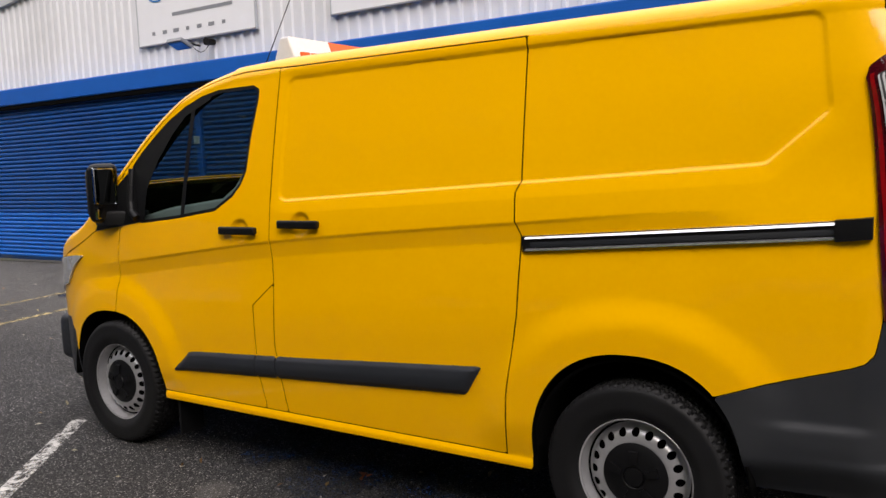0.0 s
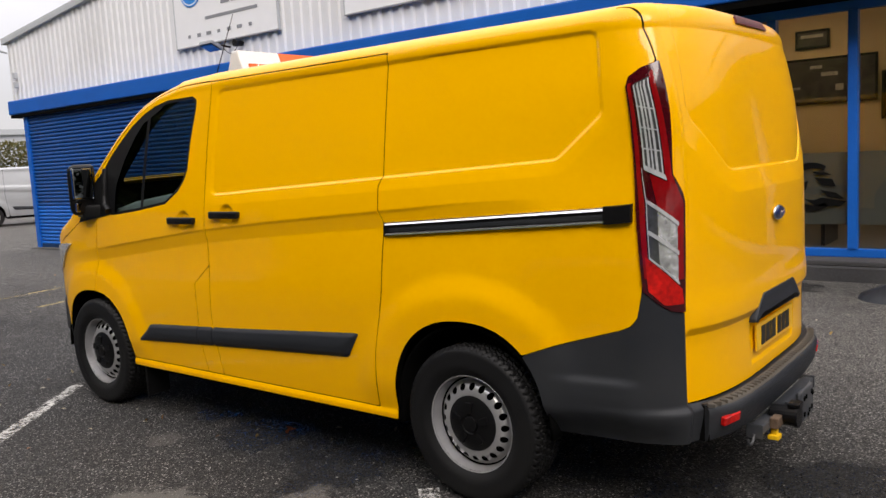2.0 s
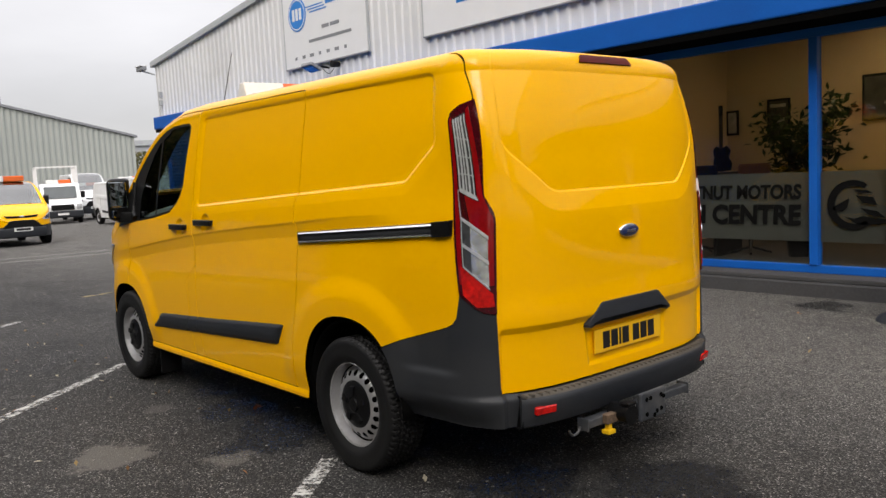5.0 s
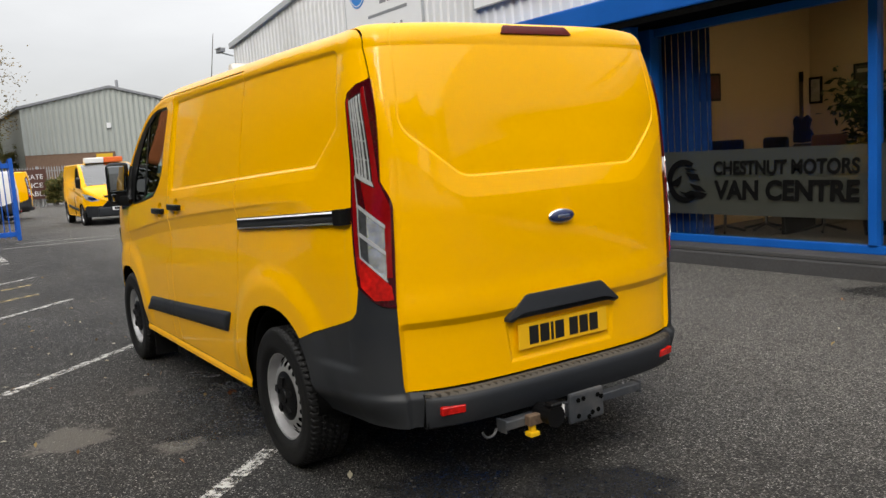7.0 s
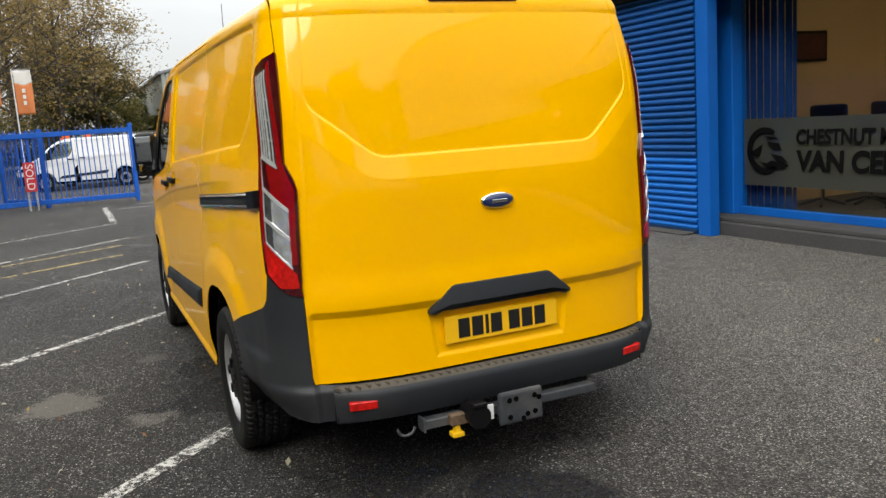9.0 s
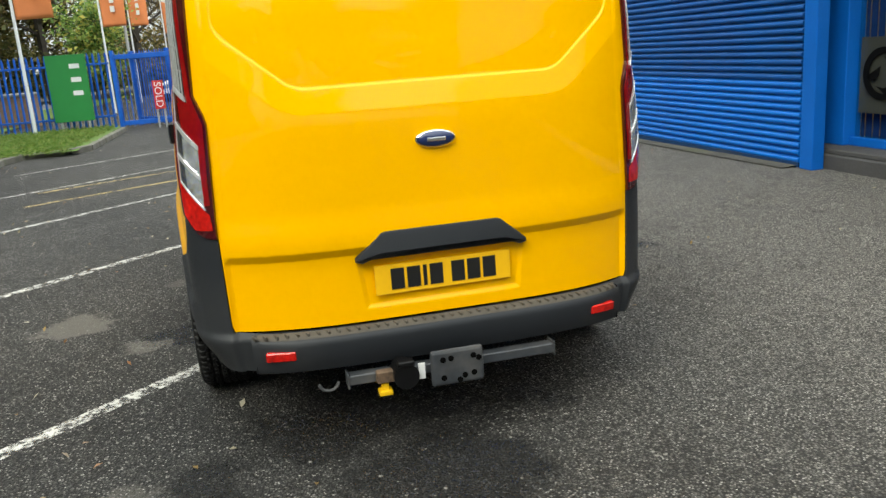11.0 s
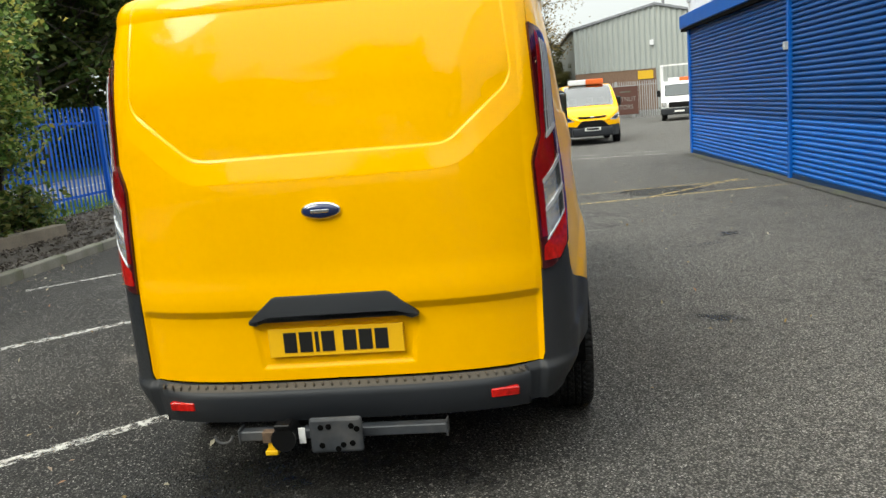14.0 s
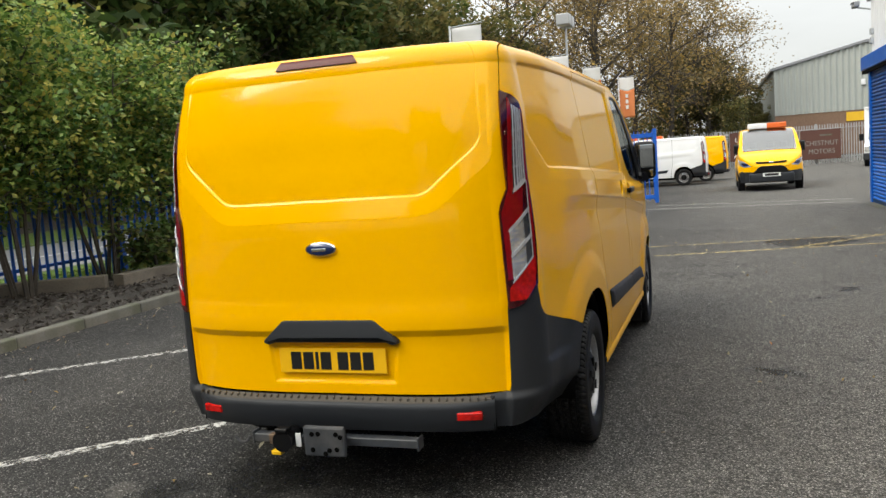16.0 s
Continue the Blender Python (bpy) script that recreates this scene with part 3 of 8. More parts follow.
def shutter(x0, x1, label):
    h, z0 = 0.0765, gz((x0 + x1) / 2) + 0.07
    root = empty("roller_shutter", (x0 + x1) / 2, Y_SHUT, gz((x0 + x1) / 2), 0, label, "roller shutter", "roller shutters")
    w = x1 - x0 - 0.16
    # the lowest eleven slats take a brighter blue than those above
    old, low_slat = slat_mesh(w, h, M_SHUT), slat_mesh(w, h, M_SHUTLOW)
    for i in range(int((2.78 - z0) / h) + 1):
        s = new("slat", low_slat if i < 11 else old)
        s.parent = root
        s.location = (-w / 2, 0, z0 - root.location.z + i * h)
    part("bottom_rail", box_bm(-w / 2, w / 2, -0.022, 0.02, -0.02, 0.075, 0.006), M_BOTTOM, root, "dirty dark blue bottom rail")


shutter(X_END, X_MID, "closed blue corrugated steel roller shutter under the canopy")
shutter(X_MID, X_POST, "closed blue corrugated steel roller shutter beside the showroom")


def setting(name, bm, material, label, category):
    ob = part(name, bm, material, None, label)
    return tagged(ob, label, category, kind="structure")


for nm, x0, x1, y0 in (("shutter_post_1", X_END - 0.08, X_END + 0.08, 8.50), ("shutter_post_2", X_MID - 0.055, X_MID + 0.055, 8.495), ("shutter_post_3", X_POST - 0.02, X_POST + 0.17, 8.50)):
    setting(nm, box_bm(x0, x1, y0, y0 + 0.14, gz(x0), Z_FASC0, 0.008), M_BLUE, "blue painted steel guide post between shutters", "post")
lock = part("lock_box", box_bm(X_MID - 0.05, X_MID + 0.04, 8.44, 8.5, 1.9, 2.02, 0.008), M_TRIMGREY, None)
tagged(lock, "small grey lock box on the blue guide post", "lock box")

# fascia: a box canopy with a blue face
setting("fascia", box_bm(X_END - 0.55, X_RIGHT, Y_FASC, Y_CLAD + 0.02, Z_FASC0 + 0.02, Z_FASC1, 0.02), M_BLUE, "bright blue painted metal fascia canopy along the building", "fascia")
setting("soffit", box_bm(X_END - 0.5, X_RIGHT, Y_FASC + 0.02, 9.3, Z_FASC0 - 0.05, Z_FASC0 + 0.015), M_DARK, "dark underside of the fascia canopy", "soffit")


def cladding():
    """White trapezoidal sheets up to a sloping verge; each sheet a piece of its own."""
    root = setting("wall_front", box_bm(X_END - 0.1, X_RIGHT, Y_CLAD + 0.04, Y_CLAD + 0.2, Z_FASC0, 4.3), M_TRIMGREY, "white ribbed metal clad front wall", "wall")
    pitch, x = 0.2, X_END - 0.9
    while x < X_RIGHT - 0.1:
        vs, fs = [], []
        for i in range(5):
            for dx, dy in ((0.0, 0.0), (0.115, 0.0), (0.135, -0.032), (0.18, -0.032), (0.2, 0.0)):
                px = x + i * pitch + dx
                top = 4.42 + 0.107 * (px - X_END + 0.9)
                vs += [(px, Y_CLAD + dy, Z_FASC1 - 0.05), (px, Y_CLAD + dy, top), (px, Y_CLAD + dy + 0.04, Z_FASC1 - 0.05), (px, Y_CLAD + dy + 0.04, top)]
        n = len(vs) // 4
        for i in range(n - 1):
            a, b = 4 * i, 4 * (i + 1)
            fs += [(a, b, b + 1, a + 1), (a + 2, a + 3, b + 3, b + 2), (a + 1, b + 1, b + 3, a + 3), (a, a + 2, b + 2, b)]
        mesh("cladding_sheet", vs, fs, M_CLAD, root, smooth=False)
        x += 1.0
    # verge flashing along the sloping top, and the end wall
    ax, bx = X_END - 1.0, X_RIGHT
    ang = math.atan(0.107)
    m = Matrix.Translation((ax, Y_CLAD, 4.40)) @ Matrix.Rotation(-ang, 4, "Y")
    setting("verge_trim", box_bm(0, (bx - ax) / math.cos(ang), -0.09, 0.16, 0, 0.14, 0.012, m=m), M_TRIMGREY, "pale grey metal verge flashing along the roof edge", "trim")
    setting("wall_end", box_bm(X_END - 0.06, X_END + 0.14, Y_CLAD + 0.05, 26, -0.2, 4.4), M_CLAD, "white ribbed metal end wall", "wall")


cladding()

# low plinth and frame of the showroom front
setting("plinth", box_bm(X_POST - 0.35, X_RIGHT, 8.66, 9.2, -0.1, 0.15, 0.015), M_PLINTH, "dark painted plinth below the showroom window", "plinth")
setting("sill", box_bm(X_POST - 0.33, X_RIGHT, 8.70, 9.12, 0.15, 0.2, 0.01), M_PLINTH, "dark painted sill on the plinth", "sill")
setting("jamb", box_bm(-4.53, -4.22, 8.93, 9.14, 0.2, Z_FASC0 - 0.05, 0.01), M_BLUE, "blue painted metal jamb beside the window", "jamb")
# near-black block: the shade between post and jamb put in as colour
setting("wall_reveal", box_bm(-5.0, -4.7, 8.66, 9.3, -0.05, Z_FASC0), M_DARK, "near-black block painted as the shade in the gap beside the showroom window", "wall")


def shop_window():
    root = empty("shop_window", 0, Y_GLASS, 0.2, 0, "full height showroom window in blue metal frame with frosted band", "window", kind="structure")
    x0, z1 = -4.22, Z_FASC0 - 0.05 - 0.2
    mull = (-1.555, -0.78, 1.6, 3.8, 5.9, 8.1, 10.3, 12.5, 14.7, 16.9)
    part("bottom_rail", box_bm(x0, X_RIGHT, -0.05, 0.05, 0.0, 0.085, 0.006), M_BLUE, root)
    part("top_rail", box_bm(x0, X_RIGHT, -0.05, 0.05, z1 - 0.09, z1, 0.006), M_BLUE, root)
    for x in mull:
        part("mullion", box_bm(x - 0.045, x + 0.045, -0.07, 0.05, 0.085, z1 - 0.09, 0.008), M_BLUE, root)
    edges = [x0, *mull]
    for a, b in zip(edges[:-1], edges[1:]):
        p = part("pane", box_bm(a + 0.03, b - 0.03, -0.005, 0.005, 0.08, z1 - 0.08), M_SHOPGLASS, root)
        p.visible_shadow = False
        part("frosted_band", box_bm(a + 0.046, b - 0.046, 0.008, 0.011, 0.33, 1.07), M_FROST, root, "frosted film band across the glass")
    m = Matrix.Translation((-2.57, -0.009, 0.865)) @ Matrix.Rotation(radians(90), 4, "X")
    text_part("CHESTNUT MOTORS", 0.21, m, M_VINYL, root, 0.0015, bold=0.007, shear=0.05, width=1.72)
    m = Matrix.Translation((-2.57, -0.009, 0.615)) @ Matrix.Rotation(radians(90), 4, "X")
    text_part("VAN CENTRE", 0.29, m, M_VINYL, root, 0.0015, bold=0.0115, shear=0.05, width=1.72)
    for cx in (-3.86, -1.18, 0.4):
        emblem(cx, 0.72, root)


def emblem(cx, cz, root):
    """A round broken ring with slanting bars, as plain shapes."""
    b = bmesh.new()
    n, r0, r1 = 40, 0.205, 0.255
    a0, a1 = radians(55), radians(310)
    ring = []
    for i in range(n + 1):
        a = a0 + (a1 - a0) * i / n
        ring.append([b.verts.new((cx + r * math.cos(a), -0.012, cz + r * math.sin(a))) for r in (r0 - 0.03 * math.sin(math.pi * i / n), r1)])
    for i in range(n):
        b.faces.new((ring[i][0], ring[i][1], ring[i + 1][1], ring[i + 1][0]))
    for pts in (((-0.2, -0.02), (-0.03, 0.07), (-0.05, -0.02), (-0.1, -0.07), (-0.2, -0.05)), ((0.03, 0.1), (0.2, 0.08), (0.24, 0.0), (0.1, 0.02)), ((0.08, -0.03), (0.24, -0.06), (0.32, -0.13), (0.16, -0.1)), ((-0.08, -0.12), (0.02, -0.14), (0.1, -0.11), (0.34, -0.15), (0.26, -0.2), (0.05, -0.2)), ((0.0, 0.16), (0.14, 0.15), (0.2, 0.12), (0.06, 0.125))):
        vs = [b.verts.new((cx + x, -0.012, cz + z)) for x, z in pts]
        b.faces.new(vs)
    ex = bmesh.ops.extrude_face_region(b, geom=list(b.faces))
    bmesh.ops.translate(b, vec=(0, 0.003, 0), verts=[v for v in ex["geom"] if isinstance(v, bmesh.types.BMVert)])
    part("emblem", b, M_VINYL, root, "black vinyl emblem of a broken ring and bars")


shop_window()


# ---- the van: one body surface, cut into its panels ----
# van space: x forward from the tailgate, y to its left, z up
HUB_R, HUB_F, WHEEL_R = 0.985, 3.925, 0.343
half_width = spline([0.2, 0.32, 0.5, 0.8, 1.05, 1.2, 1.5, 1.85, 1.93, 2.1], [0.945, 0.962, 0.972, 0.975, 0.972, 0.962, 0.922, 0.863, 0.848, 0.81])
top_line = spline([-0.5, 0.3, 2.6, 2.95, 3.15, 3.35, 3.56, 3.78, 4.0, 4.22, 4.5, 4.72, 4.86, 4.95], [2.0, 2.005, 2.003, 1.985, 1.95, 1.89, 1.765, 1.58, 1.38, 1.225, 1.13, 1.01, 0.88, 0.74])
lean = spline([0.2, 1.2, 1.4, 1.6, 1.8, 1.92, 2.05], [0.0, 0.0, 0.012, 0.034, 0.066, 0.095, 0.14])
lean_edge = spline([0.2, 1.2, 1.4, 1.6, 1.8, 1.95, 2.1], [0.0, 0.0, -0.009, -0.019, -0.008, 0.006, 0.02])
gate_plan = spline([0.2, 0.5, 0.8, 1.05, 1.2, 1.4, 1.6, 1.8, 1.95, 2.1], [0.73, 0.757, 0.76, 0.757, 0.75, 0.746, 0.745, 0.742, 0.733, 0.72])
S_CORNER, S_GATE, S_MID = 0.30, -0.17, -0.94
W_SIDE = 1.60                      # v from 0 to 1.6 is the side (height 0.3 to 1.9), beyond it the shoulder and roof

RECESS = [(2.638, 1.893), (2.664, 1.332), (0.56, 1.438), (0.372, 1.60), (0.405, 1.912)]
RECESS_IN = inset(RECESS, 0.045)
crease_z = spline([0.0, 0.72, 1.42, 2.73, 3.84, 4.6], [1.30, 1.292, 1.249, 1.147, 1.014, 0.93])


def arch_dist(x, z, cx, cz, rx, rz, p=2.3):
    """About the distance outside a wheel arch."""
    q = (np.abs((x - cx) / rx) ** p + np.abs(np.maximum(z - cz, -0.0) / rz) ** p) ** (1 / p)
    return (q - 1) * 0.4


def arches(x, z):
    return np.minimum(arch_dist(x, z, 0.992, 0.36, 0.385, 0.432), arch_dist(x, z, 3.925, 0.33, 0.405, 0.415))


def relief(x, z):
    """How far the side stands out of, or behind, its plain curve."""
    rd = poly_dist(x, z, RECESS_IN, 0.045)
    d = -0.008 * smooth01(rd, -0.001, 0.007) - 0.006 * np.clip((rd + 0.055) / 0.055, 0, 1)
    below = crease_z(x) - z
    fall = np.clip(below / 0.075, 0, 1) * (1 - smooth01(below, 0.06, 0.45))
    d -= 0.0135 * fall * smooth01(x, 0.55, 0.8) * (1 - smooth01(x, 3.9, 4.3))
    d -= 0.0045 * smooth01(below, -0.004, 0.011) * (1 - smooth01(below, 0.01, 0.3)) * smooth01(x, 0.8, 1.3) * (1 - smooth01(x, 3.6, 4.0))
    for cx, rr in ((HUB_R, 0.60), (HUB_F, 0.56)):
        r = np.hypot((x - cx) * 0.98, z - 0.36)
        d += 0.019 * (1 - smooth01(r, rr - 0.085, rr + 0.045)) * smooth01(z, 0.3, 0.5) * smooth01(x, 0.34, 0.62)
    for hx, hz in ((2.905, 1.197), (2.52, 1.23)):
        d -= 0.016 * (1 - smooth01(np.hypot(x - hx, (z - hz) * 1.05), 0.035, 0.062))
    d += 0.012 * (1 - smooth01(z, 0.326, 0.352)) * smooth01(x, 1.3, 1.4) * (1 - smooth01(x, 3.5, 3.6))
    return d


def rounded(poly, radii, n=7):
    """An outline with each corner turned by its own radius."""
    out = []
    for i, p in enumerate(poly):
        p, a, b = np.array(p, float), np.array(poly[i - 1], float), np.array(poly[(i + 1) % len(poly)], float)
        e, f = (a - p) / np.hypot(*(a - p)), (b - p) / np.hypot(*(b - p))
        half_angle = math.acos(max(-1, min(1, float(e @ f)))) / 2
        cut = radii[i] / math.tan(half_angle)
        for t in np.linspace(0, 1, n):
            out.append(tuple((1 - t) ** 2 * (p + e * cut) + 2 * t * (1 - t) * p + t * t * (p + f * cut)))
    return out


DISH = rounded([(-0.697, 1.944), (-0.727, 1.575), (-0.477, 1.364), (0.477, 1.364), (0.727, 1.575), (0.697, 1.944)], [0.025, 0.12, 0.13, 0.13, 0.12, 0.025])


def gate_relief(y, z):
    """Forms pressed into the tailgate: upper dish, hip crease, plate recess."""
    dd = poly_dist(y, z, DISH)
    low = 1 - 0.9 * np.clip((z - 1.38) / 0.54, 0, 1)
    d = -0.0065 * smooth01(dd, -0.001, 0.006) * (0.5 + 0.5 * np.maximum(1 - smooth01(z, 1.52, 1.66), smooth01(z, 1.9, 1.93)))
    d -= 0.0125 * np.clip((dd + 0.085) / 0.085, 0, 1) * low
    d += 0.007 * (1 - smooth01(np.abs(z - 0.83), 0.0, 0.12))
    d -= 0.017 * np.clip((0.797 - z) / 0.030, 0, 1)
    rec = [(-0.30, 0.555), (-0.325, 0.76), (0.325, 0.76), (0.30, 0.555)]
    d -= 0.008 * smooth01(poly_dist(y, z, rec), -0.002, 0.022)
    return d


def body(U, V, out=0.0):
    """The skin of the left half, from the middle of the tailgate round the corner to the nose."""
    U, V = np.asarray(U, float), np.asarray(V, float)
    side = V <= W_SIDE
    m = np.clip((V - W_SIDE) / 0.9, 0, 1)
    # plan
    q = np.clip((S_CORNER - U) / (S_CORNER - S_GATE), 0, 1)
    th = radians(75) * q
    x = np.where(U >= S_CORNER, U, 0.30 - 0.205 * np.sin(th) / math.sin(radians(75)))
    k = np.clip((S_GATE - U) / (S_GATE - S_MID), 0, 1)
    x = np.where(U < S_GATE, 0.095 * (1 - k) ** 4, x)
    fr = np.clip((U - 3.95) / 1.3, 0, 1) * math.pi / 2
    x = np.where(U > 3.95, 3.95 + 0.99 * np.sin(fr), x)
    nose = np.clip(np.cos(fr), 1e-6, 1) ** 0.62
    top = top_line(x)
    z0 = 0.30 + np.minimum(V, W_SIDE)
    drop = np.interp(x, [2.7, 3.15], [0.10, 0.078])
    lowtop = np.clip((top - drop - 0.30) / 1.6, 0.05, 1)
    z = np.where(x > 2.7, 0.30 + np.minimum(V, W_SIDE) * lowtop, z0)
    z = np.where((x > 2.7) & (lowtop > 0.995), z0, z)
    hw = half_width(z)
    taper = 0.065 - 0.027 * smooth01(z, 1.35, 1.75)
    inset = (hw - taper - gate_plan(z)) * (1 - np.cos(th)) / (1 - math.cos(radians(75))) + taper * np.clip((1.35 - U) / 1.05, 0, 1) ** 1.7
    y = (hw - inset) * (1 - k) * np.where(U > 3.95, nose, 1)
    xs = x + (lean(z) + lean_edge(z) * (1 - k) ** 3) * (1 - smooth01(U, -0.1, 0.75))
    # pressed forms
    dside = (relief(xs, z) + out) * smooth01(U, 0.05, 0.3)
    dgate = np.where(U < S_GATE + 0.25, gate_relief(y, z), 0) * (1 - smooth01(U, S_GATE, S_GATE + 0.06))
    y = y + dside * np.where(U > 3.95, nose, 1)
    y = y + out * (1 - smooth01(U, 0.05, 0.3)) * np.sin(radians(90) * (1 - q)) * (k <= 0)
    xs = xs - dgate - out * (1 - smooth01(U, 0.05, 0.3)) * np.clip(q * 1.2, 0, 1)
    # shoulder and roof
    f = np.where(m < 0.22, m / 0.22, 1.0)
    arc = radians(90) * f
    ze = z + drop * np.sin(arc) ** 0.9
    edge_in = (0.115 - 0.035 * (1 - smooth01(U, 0.1, 0.6))) * (1 - np.cos(arc))
    yr = np.maximum(hw - inset - edge_in, 0.02) * (1 - k) * np.where(U > 3.95, nose, 1)
    roofm = np.clip((m - 0.22) / 0.78, 0, 1)
    spine = np.clip(xs, 0.95, 9)
    xr = xs + (spine - xs) * roofm + 0.07 * np.clip(q, 0, 1) * (1 - np.cos(arc)) * (U < S_CORNER)
    yr2 = yr * (1 - roofm)
    crown = 0.022 * (1 - (1 - roofm) ** 2)
    zr = ze + crown + out * np.sin(arc)
    yr2 = yr2 + out * np.cos(arc) * (1 - k) + relief(xs, ze) * smooth01(U, 0.05, 0.3) * (1 - roofm) * (roofm <= 0) * np.cos(arc)
    X = np.where(side, xs, xr)
    Y = np.where(side, y, yr2)
    Z = np.where(side, z, zr)
    return np.stack([X, Y, Z], -1)


WINDOW = [(3.63, 1.236), (3.358, 1.262), (3.08, 1.300), (2.965, 1.365), (2.915, 1.416), (2.882, 1.48), (2.862, 1.64), (2.828, 1.815), (2.828, 1.848), (2.86, 1.866), (3.10, 1.862), (3.22, 1.838), (3.33, 1.798), (3.45, 1.735), (3.56, 1.655), (3.66, 1.572), (3.72, 1.51), (3.70, 1.36), (3.675, 1.25)]
PILLAR = spline([2.6, 2.9, 3.05, 3.16, 3.3, 3.48, 3.6, 3.72, 3.84, 3.96, 4.1], [1.942, 1.94, 1.925, 1.905, 1.865, 1.752, 1.66, 1.555, 1.44, 1.325, 1.2])
BUMPER = [(0.745, 0.66), (0.56, 0.727), (0.36, 0.785), (0.30, 0.803), (0.262, 0.82), (0.236, 0.85), (0.226, 0.90), (0.218, 0.95), (0.2, 1.2), (-0.5, 1.2), (-0.5, 0.1), (0.745, 0.1)]
FRONT_BUMPER = [(4.33, 0.60), (4.45, 0.66), (5.2, 0.62), (5.2, 0.1), (4.25, 0.1)]
GAP_B = [(2.685, 2.2), (2.69, 1.93), (2.706, 1.43), (2.712, 1.14), (2.70, 0.95), (2.705, 0.66), (2.65, 0.36), (2.64, 0.2)]      # cab door to sliding door
GAP_B2 = [(2.685, 2.2), (2.69, 1.93), (2.706, 1.43), (2.712, 1.14), (2.70, 0.955), (2.838, 0.845), (2.826, 0.53), (2.79, 0.385), (2.79, 0.2)]
GAP_C = [(1.42, 2.2), (1.42, 1.95), (1.418, 1.40), (1.438, 1.36), (1.436, 1.25), (1.412, 1.2), (1.43, 0.9), (1.475, 0.6), (1.482, 0.45), (1.50, 0.2)]
GAP_A = [(3.80, 1.62), (3.815, 1.2), (3.845, 0.95), (3.88, 0.72), (3.9, 0.2)]
GUTTER = 1.936


def line_at(poly, z):
    p = sorted(poly, key=lambda c: c[1])
    return np.interp(z, [c[1] for c in p], [c[0] for c in p])


def gate_edge(z):
    """Half width of the tailgate at each height."""
    return np.interp(z, [0.45, 0.5, 0.515, 0.54, 0.9, 1.27, 1.30, 1.37, 1.6, 1.76, 1.93, 2.0], [0.70, 0.765, 0.778, 0.785, 0.792, 0.777, 0.783, 0.811, 0.801, 0.793, 0.784, 0.772])


def lamp_front(z):
    """Forward edge of the tail lamp along the side."""
    return np.interp(z, [0.865, 0.875, 0.90, 0.955, 1.2, 1.53, 1.69, 1.727, 1.757, 1.773], [-0.1, -0.02, 0.05, 0.152, 0.185, 0.215, 0.228, 0.20, 0.11, 0.0])


def lamp_keep(U, V, p, shrink=0.0):
    z = p[..., 2]
    f = np.minimum(lamp_front(z) - U, p[..., 1] - gate_edge(z) - 0.003) - shrink
    return np.minimum(np.minimum(f, z - 0.868 - shrink), 1.776 - z - shrink) * np.where(V <= W_SIDE, 1, -1)


